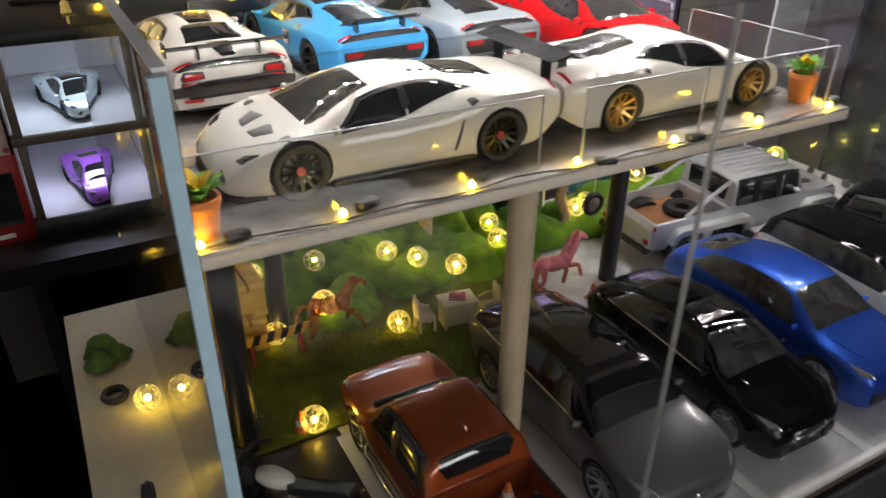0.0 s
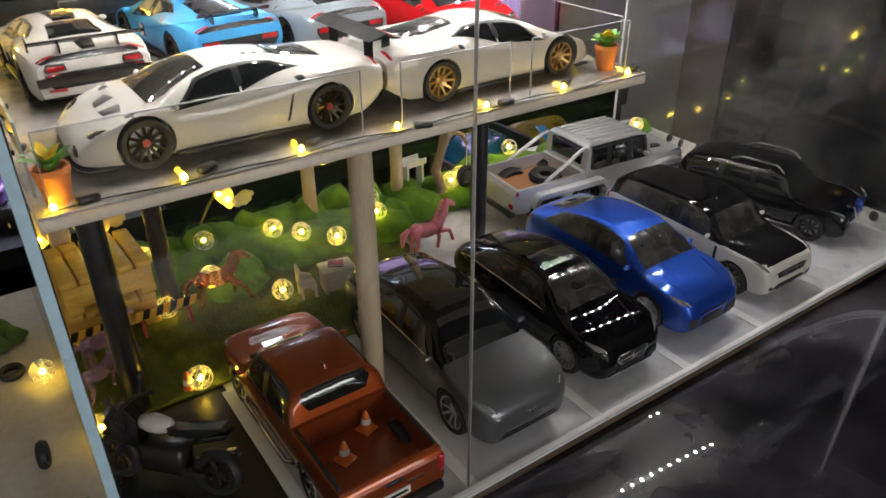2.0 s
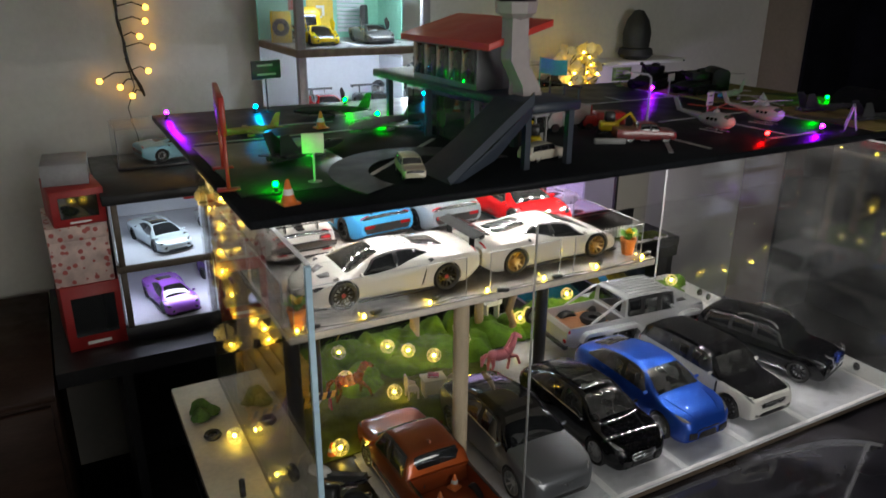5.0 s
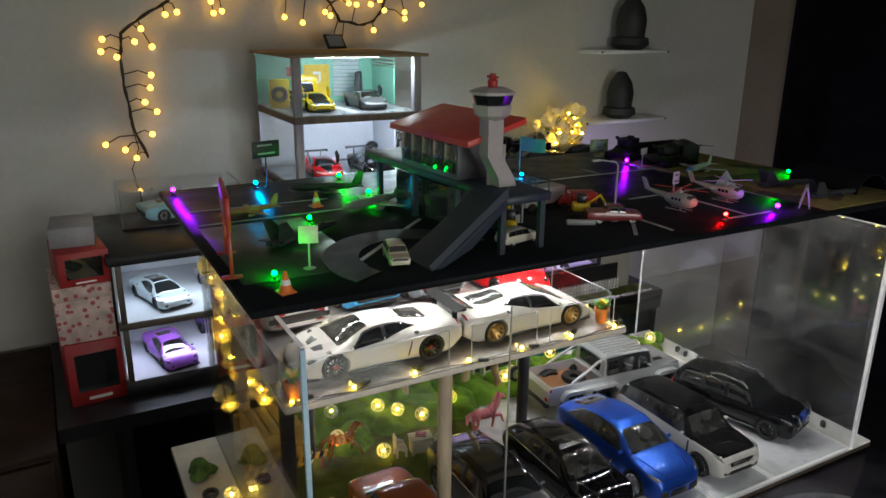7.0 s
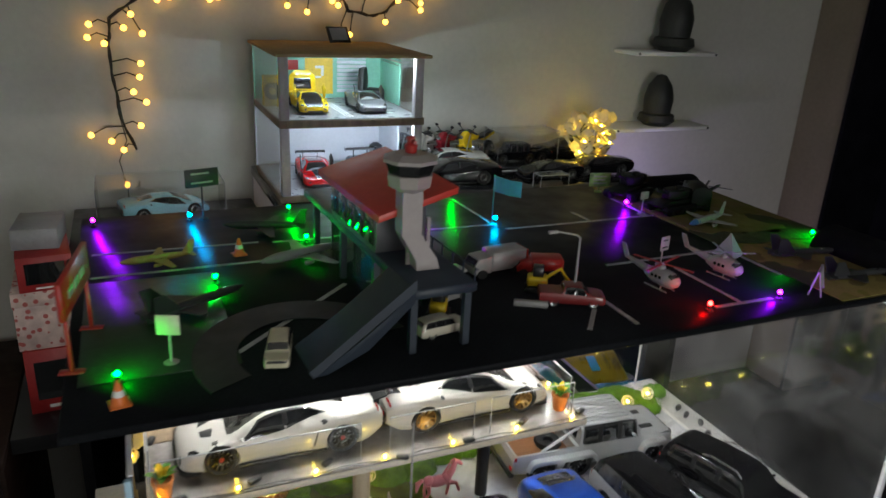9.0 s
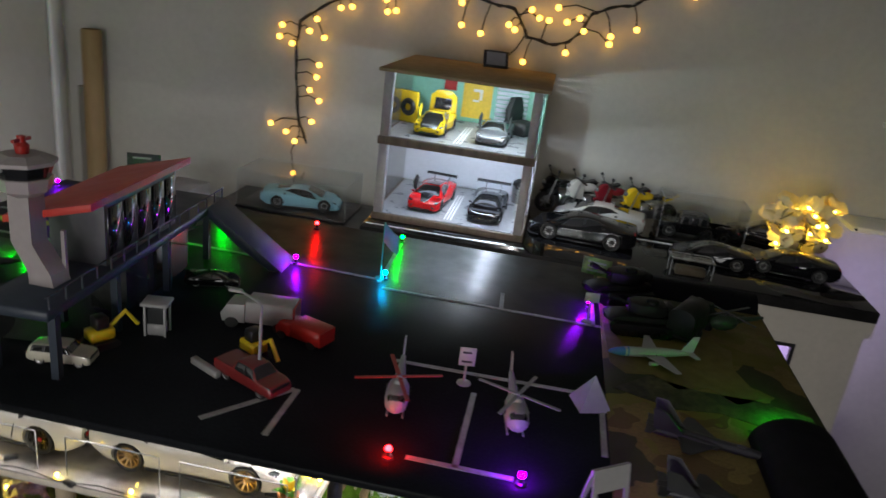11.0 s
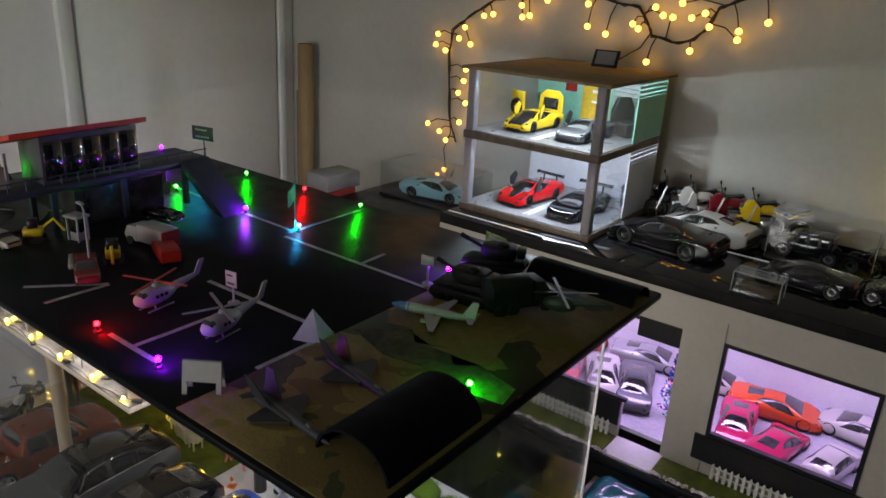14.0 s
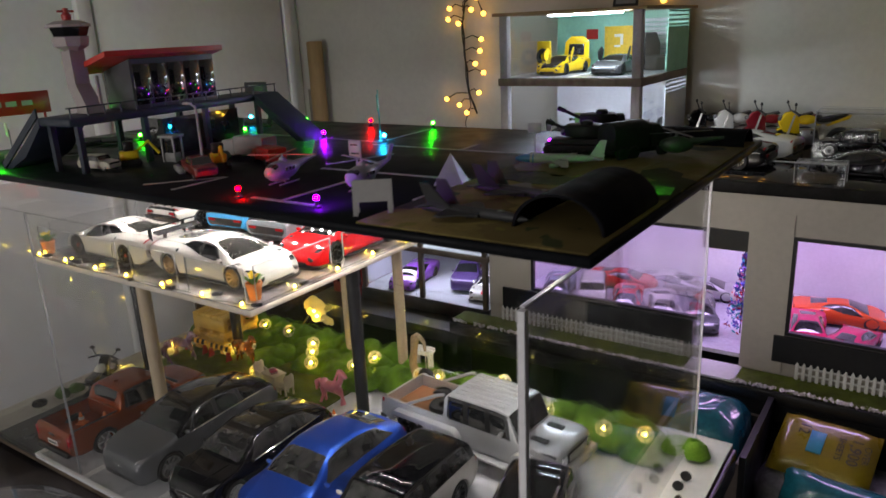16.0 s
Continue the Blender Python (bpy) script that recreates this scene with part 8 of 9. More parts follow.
M_GFLOOR = mat("grey_garage_floor", (0.3, 0.31, 0.33), 0.3, vary=0.2)
ga = thing("model_garage", "two storey model garage with lit bays and card roof", "model building")
for z0, z1 in ((TZ, TZ + 0.016), (0.522, 0.541)):
    part("floor_frame", box("floor_frame", M_GFRAME, GX0, GX1, GY0, GY1, z0, z1, 0.001), ga)
    part("floor", box("floor", M_GFLOOR, GX0 + 0.008, GX1 - 0.008, GY0 + 0.008, GY1 - 0.008, z1 + 0.0002, z1 + 0.002), ga, label="pale grey bay floor")
    for k in range(3):
        part("bay_line", box("bay_line", M_LINE, 0.645 + 0.008 * k, 0.649 + 0.008 * k, GY0 + 0.03, GY1 - 0.1, z1 + 0.0022, z1 + 0.003), ga)
part("roof", box("roof", M_GROOF, GX0 - 0.008, GX1 + 0.012, GY0 - 0.012, GY1 + 0.03, 0.698, 0.706, 0.001), ga, label="brown card roof")
for z0, z1 in ((TZ + 0.0162, 0.5218), (0.5412, 0.6978)):
    for x in (GX0 + 0.004, GX1 - 0.026):
        part("post", box("post", M_GPOST, x, x + 0.022, GY0 + 0.004, GY0 + 0.026, z0, z1, 0.001), ga)
part("back_wall", box("back_wall", M_GWHITE, GX0, GX1, GY1 - 0.006, GY1 - 0.0005, TZ + 0.0185, 0.5218), ga)
part("back_wall", box("back_wall", M_MINT, GX0, GX1, GY1 - 0.006, GY1 - 0.0005, 0.5432, 0.6978), ga, label="mint green back wall")
# side walls: solid at the rear part, clear in front, with slots
part("side_wall", box("side_wall", M_GWHITE, GX1 - 0.005, GX1 - 0.0005, 1.69, GY1 - 0.0062, TZ + 0.0185, 0.49), ga)
part("side_wall", box("side_wall", M_MINT, GX1 - 0.005, GX1 - 0.0005, 1.69, GY1 - 0.0062, 0.5432, 0.655), ga, label="mint green side wall")
for z in (0.4925, 0.5035, 0.5145):
    part("slot_bar", box("slot_bar", M_GWHITE, GX1 - 0.005, GX1 - 0.0005, 1.69, GY1 - 0.0062, z, z + 0.0045), ga)
for z in (0.658, 0.669, 0.680, 0.691):
    part("slot_bar", box("slot_bar", M_MINT, GX1 - 0.005, GX1 - 0.0005, 1.69, GY1 - 0.0062, z, z + 0.0045), ga)
for x in (GX0 + 0.0015, GX1 - 0.0035):
    for z0, z1 in ((TZ + 0.0162, 0.5218), (0.5412, 0.6978)):
        o = part("side_pane", box("side_pane", M_ACRYL, x, x + 0.002, GY0 + 0.0265, 1.6895 if x > 0.6 else GY1 - 0.0065, z0, z1), ga)
        o.visible_shadow = False
M_TUBE = glow("garage_tube", (0.7, 0.86, 1.0), 55.0)
for z in (0.6925, 0.5165):
    part("tube_light", box("tube_light", M_TUBE, 0.56, 0.76, 1.60, 1.612, z, z + 0.005), ga, label="white strip lamp")
# posters and shutters
M_POSTER = mat("yellow_poster", (0.75, 0.5, 0.04), 0.5, vary=0.15)
po = thing("poster", "yellow poster with white strokes on the garage wall", "poster", at(0.655, GY1 - 0.0066, 0.60))
part("sheet", box("sheet", M_POSTER, -0.042, 0.042, -0.0012, 0.0, -0.045, 0.06), po)
part("stroke", boxes("stroke", M_WHITE, [(-0.012, 0.014, -0.002, -0.0013, 0.03, 0.038), (0.006, 0.014, -0.002, -0.0013, 0.008, 0.0299), (-0.012, 0.006, -0.002, -0.0013, 0.002, 0.0079)]), po)
pr = thing("poster", "small red poster on the garage wall", "poster", at(0.575, GY1 - 0.0066, 0.64))
part("sheet", box("sheet", M_RED, -0.018, 0.018, -0.0012, 0.0, -0.014, 0.014), pr)
st = thing("roller_shutter", "white slatted shutter on the garage wall", "shutter", at(0.755, GY1 - 0.0066, 0.56))
for k in range(10):
    part("slat", box("slat", M_GWHITE, -0.045, 0.045, -0.0025, 0.0, 0.012 * k, 0.012 * k + 0.0095, 0.0006), st)
ds = thing("display_sign", "upright yellow panel with a dark round tyre beside the cars", "sign", at(0.49, 1.72, 0.5434, -20))
part("panel", box("panel", P_YELLOW, -0.028, 0.028, -0.004, 0.004, 0.0, 0.085, 0.003), ds)
part("tyre", lathe("tyre", M_RUBBER, [(0.01, -0.005), (0.02, -0.006), (0.024, 0), (0.02, 0.006), (0.01, 0.005), (0.01, -0.005)], 20, True, "y"), ds, at(0, -0.006, 0.042))
U1, U2 = 0.5434, TZ + 0.0184


def doors_up(car, sp, L, flip, P):
    for sg in (-1, 1):
        d = plate("door", P_YELLOW if "yellow" in car["label"] else car.children[0].data.materials[0], [(0, 0), (0.18 * L, 0.0), (0.2 * L, 0.06 * L), (0.1 * L, 0.11 * L), (0.02 * L, 0.07 * L)], 0.012 * L, 0.002 * L)
        part("door", d, car, flip @ pose(0.36 * L, sg * 0.19 * L, 0.16 * L, sg * -14, -62, 0), "raised scissor door")


def yellow_open(car, sp, L, flip, P):
    P("open_nose", M_CARBON, [(0.015, -0.34), (0.27, -0.24), (0.27, 0.24), (0.015, 0.34)], lb="black open nose", lift=0.006)
    lid = plate("raised_lid", P_YELLOW, [(y * L, z * L) for y, z in ((-0.2, 0.0), (0.2, 0.0), (0.19, 0.22), (0.1, 0.3), (-0.1, 0.3), (-0.19, 0.22))], 0.02 * L, 0.004 * L, "yz")
    part("raised_lid", lid, car, flip @ pose(0.92 * L, 0, 0.2 * L, 0, 8, 0), "raised yellow rear lid")
    part("lid_lining", plate("lid_lining", M_CARBON, [(y * L, z * L) for y, z in ((-0.13, 0.03), (0.13, 0.03), (0.12, 0.19), (-0.12, 0.19))], 0.01 * L, 0.002 * L, "yz"), car, flip @ pose(0.905 * L, 0, 0.2 * L, 0, 8, 0))


def clamshell(car, sp, L, flip, P):
    P("engine_cover", M_CARBON, [(0.66, -0.25), (0.9, -0.25), (0.9, 0.25), (0.66, 0.25)])


make_car("supercar", "yellow supercar with open doors and lids in the garage", "super", 0.19, P_YELLOW, at(0.575, 1.665, U1, -92), rim=M_BLACKRIM, extras=[doors_up, yellow_open, clamshell], group="garage cars")
make_car("supercar", "dark silver supercar with raised doors in the garage", "super", 0.19, P_GREY, at(0.735, 1.655, U1, -92), rim=M_BLACKRIM, extras=[doors_up], group="garage cars")
make_car("supercar", "red hypercar with black roof in the garage", "super", 0.21, P_RED, at(0.59, 1.662, U2, -95), rim=M_BLACKRIM, roof=M_CARBON, extras=[wing(0.06, 0.4, 0.93, 0.06, M_CARBON), doors_up, panels([("bonnet_stripe", M_CARBON, [(0.05, -0.1), (0.27, -0.2), (0.27, 0.2), (0.05, 0.1)], "black bonnet stripe", False)])], group="garage cars")
make_car("supercar", "black race car with a tall rear wing in the garage", "super", 0.21, P_BLACK, at(0.745, 1.648, U2, -91), rim=M_BLACKRIM, extras=[wing(0.085, 0.44, 0.93, 0.08, M_CARBON)], group="garage cars")
motorbike("garage_motorcycle", "yellow and black model motorcycle in the garage", P_YELLOW, at(0.565, 1.80, U1, -60), 0.085)
ch = thing("black_armchair", "small black rounded seat in the garage corner", "seat", at(0.8, 1.775, U1, 60) @ Matrix.Scale(1.3, 4))
part("seat", box("seat", M_RUBBER, -0.022, 0.022, -0.02, 0.02, 0.0, 0.03, 0.006, 2), ch)
part("backrest", plate("backrest", M_RUBBER, [(-0.024, 0.0), (0.024, 0.0), (0.026, 0.05), (0.014, 0.075), (-0.014, 0.075), (-0.026, 0.05)], 0.014, 0.004), ch, at(0, 0.027, 0))
bn2 = thing("steel_bin", "steel lidded bin in the lower garage bay", "bin", at(0.815, 1.80, U2))
part("drum", lathe("drum", M_STEEL, [(0.018, 0.0), (0.02, 0.05), (0.0, 0.05)], 20), bn2)
part("lid", lathe("lid", M_BLACKPLASTIC, [(0.021, 0.0502), (0.019, 0.06), (0.008, 0.068), (0.0, 0.069)], 20), bn2)
sol = thing("solar_panel", "small black solar panel of the wall garland on the roof", "solar panel", pose(0.70, 1.79, 0.7095, 55, 0, 12))
part("panel", box("panel", M_BLACKPLASTIC, -0.034, 0.034, 0.0, 0.05, 0.0, 0.006, 0.001), sol)
part("cell", box("cell", M_GREYPLASTIC, -0.026, 0.026, 0.006, 0.044, 0.0062, 0.0072), sol)

# ---- things on the black top ----
BZ = 0.3284
make_car("supercar", "white mid engined sports car on the black top", "super", 0.25, P_WHITE, at(1.045, 1.765, BZ, 172), rim=M_BLACKRIM, group="cars on the top")
make_car("supercar", "black low sports car on the black top", "super", 0.27, P_BLACK, at(1.0, 1.615, BZ, 175), rim=M_BLACKRIM, group="cars on the top")
make_car("supercar", "black low sports car beside a clear case", "super", 0.2, P_BLACK, at(1.325, 1.60, BZ, 176), rim=M_BLACKRIM, group="cars on the top")
make_car("offroad_car", "black boxy offroad car in a clear case", "gwagon", 0.21, P_BLACK, at(1.315, 1.775, BZ + 0.006, 178), rim=M_BLACKRIM, group="cars on the top")
make_car("coupe_car", "black coupe near the yellow blossoms", "suv", 0.22, P_BLACK, at(1.50, 1.80, BZ, 165), rim=M_BLACKRIM, group="cars on the top")
make_car("coupe_car", "dark coupe at the end of the black top", "super", 0.22, P_BLACK, at(1.52, 1.62, BZ, 175), rim=M_BLACKRIM, group="cars on the top")
cc = thing("clear_car_case", "clear display case over a black offroad car", "display case", at(1.315, 1.775, BZ))
part("base", box("base", M_BLACKPLASTIC, -0.115, 0.115, -0.055, 0.055, 0.0, 0.0055, 0.001), cc)


def clear_cover(parent, x, y, z0, z1):
    for b in ((-x, x, -y, -y + 0.002, z0, z1), (-x, x, y - 0.002, y, z0, z1), (-x, -x + 0.002, -y + 0.0021, y - 0.0021, z0, z1), (x - 0.002, x, -y + 0.0021, y - 0.0021, z0, z1), (-x, x, -y, y, z1, z1 + 0.002)):
        o = part("pane", box("pane", M_ACRYL, *b), parent)
        o.visible_shadow = False
    e = 0.0006
    for sx in (-1, 1):
        for sy in (-1, 1):
            part("edge", box("edge", M_ACRYLDIM, sx * x - e, sx * x + e, sy * y - e, sy * y + e, z0, z1 + 0.0022), parent)
        part("edge", box("edge", M_ACRYLDIM, sx * x - e, sx * x + e, -y, y, z1 + 0.0022, z1 + 0.0036), parent)
        part("edge", box("edge", M_ACRYLDIM, -x, x, sx * y - e, sx * y + e, z1 + 0.0038, z1 + 0.005), parent)


clear_cover(cc, 0.112, 0.052, 0.0057, 0.115)
for i, (x, col, lb) in enumerate(((0.925, P_BLACK, "black"), (0.995, P_WHITE, "white"), (1.075, paint("dark_red_paint", (0.22, 0.015, 0.025), 0.15), "dark red"), (1.155, P_YELLOW, "yellow"))):
    motorbike("motorcycle", f"{lb} model motorcycle parked along the wall", col, at(x + 0.028, 1.845, BZ, 206), 0.195)
bl = thing("small_clear_box", "small clear box with a beige model inside", "display case", at(1.255, 1.475, BZ))
clear_cover(bl, 0.048, 0.022, 0.0, 0.04)
part("content", box("content", M_TAN, -0.035, 0.035, -0.014, 0.014, 0.001, 0.02, 0.003), bl)
thing("white_edging", "white line tape along the black top", "tape", me=boxes("white_edging", M_LINE, [(0.86, 1.64, 1.692, 1.699, BZ, BZ + 0.001), (0.452 + 0.01, 0.86, 1.455, 1.461, BZ, BZ + 0.001)]))
# yellow lit blossoms
rb = random.Random(21)
for k in range(30):
    m_ = pose(1.565 + rb.uniform(-0.07, 0.07), 1.75 + rb.uniform(-0.05, 0.05), BZ + rb.uniform(0.04, 0.15), rb.uniform(0, 120), rb.uniform(-40, 40), rb.uniform(0, 360)) @ Matrix.Scale(1.25, 4)
    copy_thing(fl, m_)
vs_ = thing("blossom_vase", "dark vase that holds the lit yellow blossoms", "vase", at(1.56, 1.75, BZ))
part("vase", lathe("vase", M_BLACKPLASTIC, [(0.022, 0), (0.03, 0.02), (0.02, 0.045), (0.024, 0.05), (0.018, 0.05), (0.0, 0.04)], 18), vs_)
for k in range(8):
    a = k * 0.8
    part("stem", rod("stem", M_WIRE, [(0, 0, 0.04), (0.03 * math.cos(a), 0.02 * math.sin(a), 0.07), (0.06 * math.cos(a), 0.04 * math.sin(a), 0.11)], 0.001, 5), vs_)

# ---- lit cabinet at the side ----
CX0, CX1, CY0, CY1 = -0.032, 0.444, 1.45, 1.89
M_CABPOST = mat("dark_brown_post", (0.09, 0.07, 0.05), 0.5, vary=0.2)
cab = thing("lit_cabinet", "two level white lit cabinet with model cars", "cabinet")
for z0, z1, nm in ((-0.15, -0.11, "floor"), (0.036, 0.052, "deck")):
    part(nm, box(nm, M_BLACKWOOD if nm == "floor" else M_CABPOST, CX0, CX1, CY0, CY1, z0, z1, 0.001), cab)
    part("sheet", box("sheet", M_GWHITE, CX0 + 0.006, CX1 - 0.006, CY0 + 0.006, CY1 - 0.006, z1 + 0.0002, z1 + 0.0015), cab)
part("top", box("top", M_BLACKWOOD, CX0 - 0.012, CX1 + 0.002, CY0 - 0.015, CY1, 0.212, 0.236, 0.002), cab, label="black top board")
for z0, z1 in ((-0.1098, 0.0358), (0.0522, 0.2118)):
    for x in (CX0 + 0.006, 0.2, CX1 - 0.02):
        part("post", box("post", M_CABPOST, x, x + 0.014, CY0 + 0.002, CY0 + 0.016, z0, z1, 0.0008), cab)
    part("back_wall", box("back_wall", M_GWHITE, CX0, CX1, CY1 - 0.006, CY1 - 0.0005, z0 + 0.002, z1), cab)
    part("side_wall", box("side_wall", M_GWHITE, CX0, CX0 + 0.004, CY0 + 0.017, CY1 - 0.0065, z0 + 0.002, z1), cab)
    part("side_wall", box("side_wall", M_GWHITE, CX1 - 0.004, CX1, CY0 + 0.017, CY1 - 0.0065, z0 + 0.002, z1), cab)
    part("yellow_band", box("yellow_band", M_YELLOW, 0.05, 0.2, CY1 - 0.0085, CY1 - 0.0062, z1 - 0.05, z1 - 0.02), cab)
    part("red_band", box("red_band", M_RED, 0.2, 0.43, CY1 - 0.0085, CY1 - 0.0062, z0 + 0.03, z0 + 0.05), cab)
make_car("supercar", "pale silver blue hypercar in the lit cabinet", "super", 0.22, P_ICE, at(0.09, 1.60, 0.0537, -75), rim=M_BLACKRIM, roof=M_CARBON, group="cabinet cars")
make_car("supercar", "purple supercar in the lit cabinet", "super", 0.22, P_PURPLE, at(0.095, 1.57, -0.1083, -80), rim=M_BLACKRIM, group="cabinet cars")
make_car("coupe_car", "dark purple suv in the lit cabinet", "suv", 0.22, paint("deep_purple_paint", (0.1, 0.06, 0.2), 0.3), at(0.265, 1.64, -0.1083, -70), rim=M_BLACKRIM, group="cabinet cars")
make_car("supercar", "white and red race car in the lit cabinet", "super", 0.22, P_WHITE, at(0.375, 1.60, -0.1083, -80), rim=M_BLACKRIM, group="cabinet cars", extras=[panels([("stripe", P_RED, [(0.05, -0.08), (0.26, -0.08), (0.26, 0.08), (0.05, 0.08)], "red bonnet stripe", False)])])
make_car("supercar", "silver sports car on the upper cabinet deck", "super", 0.22, P_SILVER, at(0.27, 1.62, 0.0537, -75), rim=M_BLACKRIM, group="cabinet cars")
make_car("supercar", "dark sports car on the upper cabinet deck", "super", 0.22, P_BLACK, at(0.375, 1.62, 0.0537, -80), rim=M_BLACKRIM, group="cabinet cars")
cs2 = thing("clear_car_case", "long clear case with a pale teal car on the cabinet", "display case", at(0.183, 1.76, 0.2362))
part("base", box("base", M_BLACKPLASTIC, -0.165, 0.165, -0.085, 0.085, 0.0, 0.007, 0.001), cs2)
clear_cover(cs2, 0.162, 0.082, 0.0072, 0.106)
make_car("supercar", "pale teal blue car inside the clear case", "super", 0.23, P_TEALBLUE, at(0.19, 1.76, 0.2434, 10), rim=M_BLACKRIM, group="cabinet cars")

# gift boxes
M_BOXRED = mat("red_box_card", (0.3, 0.02, 0.02), 0.45, vary=0.15)
M_FLORAL = mat("floral_box_paper", (0.55, 0.42, 0.38), 0.6, vary=0.25, fine=40, broad=22)


def floral():
    m_ = M_FLORAL
    nt = m_.node_tree
    b = nt.nodes["Principled BSDF"]
    src = b.inputs["Base Color"].links[0].from_socket
    tc = nt.nodes.new("ShaderNodeTexCoord")
    vo = nt.nodes.new("ShaderNodeTexVoronoi")
    vo.inputs["Scale"].default_value = 55
    nt.links.new(tc.outputs["Object"], vo.inputs["Vector"])
    cr = nt.nodes.new("ShaderNodeMath")
    cr.operation = "LESS_THAN"
    cr.inputs[1].default_value = 0.32
    nt.links.new(vo.outputs["Distance"], cr.inputs[0])
    mx = nt.nodes.new("ShaderNodeMix")
    mx.data_type = "RGBA"
    nt.links.new(cr.outputs[0], mx.inputs["Factor"])
    nt.links.new(src, mx.inputs["A"])
    mx.inputs["B"].default_value = (0.38, 0.09, 0.08, 1)
    nt.links.new(mx.outputs["Result"], b.inputs["Base Color"])


floral()


def window_box(label, m, sx, sy, sz):
    g_ = thing("window_box", label, "gift box", m, "stacked boxes")
    part("carton", box("carton", M_BOXRED, -sx / 2, sx / 2, -sy / 2, sy / 2, 0, sz, 0.001), g_)
    part("window", box("window", M_CARGLASS, -sx * 0.36, sx * 0.36, -sy / 2 - 0.0022, -sy / 2 - 0.0002, sz * 0.22, sz * 0.82), g_, label="dark clear window")
    part("bar", box("bar", M_WHITE, -sx * 0.2, sx * 0.2, -sy / 2 - 0.0012, -sy / 2 - 0.0002, sz * 0.07, sz * 0.12), g_)


window_box("red carton with a dark window at the foot of the stack", at(-0.102, 1.565, -0.1508, 4), 0.135, 0.2, 0.168)
fbx = thing("floral_box", "pale box with a red flower print in the stack", "gift box", at(-0.107, 1.57, 0.0175, 2), "stacked boxes")
part("carton", box("carton", M_FLORAL, -0.065, 0.065, -0.1, 0.1, 0, 0.1475, 0.0015), fbx)
part("lid", box("lid", M_FLORAL, -0.0665, 0.0665, -0.1015, 0.1015, 0.112, 0.1478, 0.0015), fbx)
window_box("smaller red carton with a dark window on the stack", at(-0.1, 1.55, 0.1658, 6), 0.115, 0.16, 0.085)
thing("grey_box", "plain grey carton on top of the stack", "gift box", at(-0.105, 1.59, 0.2512, -4), "stacked boxes", box("grey_box", M_GREYPLASTIC, -0.05, 0.05, -0.07, 0.07, 0, 0.05, 0.001))

# ---- showroom cars and forecourt ----
FZ = -0.0898
for row in (("supercar", "crimson sports car in the showroom window", "super", 0.2, P_PINKRED, 1.245, 1.63, -80), ("supercar", "crimson supercar in the showroom window", "super", 0.205, P_PINKRED, 1.345, 1.60, 78), ("small_car", "white rounded small car seen from behind in the showroom", "suv", 0.175, P_WHITE, 1.462, 1.60, 75), ("supercar", "orange supercar in the showroom", "super", 0.225, P_FLAME, 1.30, 1.77, 8), ("supercar", "white sports car in the showroom", "super", 0.225, P_WHITE, 1.50, 1.80, 172),
            ("sports_car", "white offroad racer in the showroom window", "rover", 0.2, P_WHITE, 0.69, 1.62, -70), ("supercar", "red sports car in the showroom window", "super", 0.2, P_RED, 0.795, 1.61, -75), ("supercar", "white sports car in the showroom window", "super", 0.215, P_WHITE, 0.90, 1.60, -65), ("supercar", "dark grey sports car by the showroom door", "super", 0.215, P_GREY, 0.985, 1.62, -70), ("supercar", "red sports car at the back of the showroom", "super", 0.2, P_RED, 0.72, 1.78, 5), ("supercar", "silver sports car at the back of the showroom", "super", 0.21, P_SILVER, 0.95, 1.80, 10), ("supercar", "silver sports car beside the showroom wall", "super", 0.2, P_SLATE, 0.58, 1.62, -75), ("supercar", "white sports car at the back of the showroom", "super", 0.2, P_WHITE, 1.13, 1.80, 5)):
    nm, lb, kd, ln, pt_, x, y, a = row
    make_car(nm, lb, kd, ln, pt_, at(x, y, FZ, a), rim=M_BLACKRIM, glass=M_CLEARCARGLASS, group="showroom cars", simple=True)
# tinsel tree
rt = random.Random(8)
tt = thing("tinsel_tree", "glittering multicoloured tinsel tree in the showroom door", "tinsel tree", at(1.10, 1.58, FZ))
for nm, c in (("blue", (0.1, 0.15, 0.8)), ("red", (0.8, 0.05, 0.1)), ("teal", (0.05, 0.6, 0.6)), ("lilac", (0.5, 0.3, 0.9))):
    v, f = [], []
    for k in range(130):
        z = rt.uniform(0.01, 0.21)
        r = 0.045 * (1 - z / 0.24) * rt.uniform(0.3, 1)
        a = rt.uniform(0, 6.283)
        p = Vector((r * math.cos(a), r * math.sin(a), z))
        d = Vector((rt.uniform(-1, 1), rt.uniform(-1, 1), rt.uniform(-1, 1))).normalized() * 0.006
        s = d.orthogonal().normalized() * 0.0025
        i = len(v)
        v += [tuple(p - d), tuple(p + s), tuple(p + d), tuple(p - s)]
        f.append((i, i + 1, i + 2, i + 3))
    part("tinsel", mesh("tinsel", v, f, mat(nm + "_tinsel", c, 0.2, 0.7, vary=0.2)), tt, label=nm + " foil strips")
part("stem", rod("stem", M_WIRE, [(0, 0, 0), (0, 0, 0.215)], 0.002, 6), tt)

# picket fences
PICK = plate("picket", M_WHITE, [(-0.0035, 0.0), (0.0035, 0.0), (0.0035, 0.036), (0.0, 0.042), (-0.0035, 0.036)], 0.0025, 0.0004)
for x0, n in ((0.505, 37), (1.255, 26)):
    fe = thing("picket_fence", "white picket fence in front of the showroom window", "fence", at(x0, 1.428, -0.1118), "picket fences")
    for k in range(n):
        part("picket", PICK, fe, at(k * 0.0137, 0, 0))
    for z in (0.012, 0.028):
        part("rail", box("rail", M_WHITE, -0.004, (n - 1) * 0.0137 + 0.004, 0.0015, 0.0035, z, z + 0.004), fe)
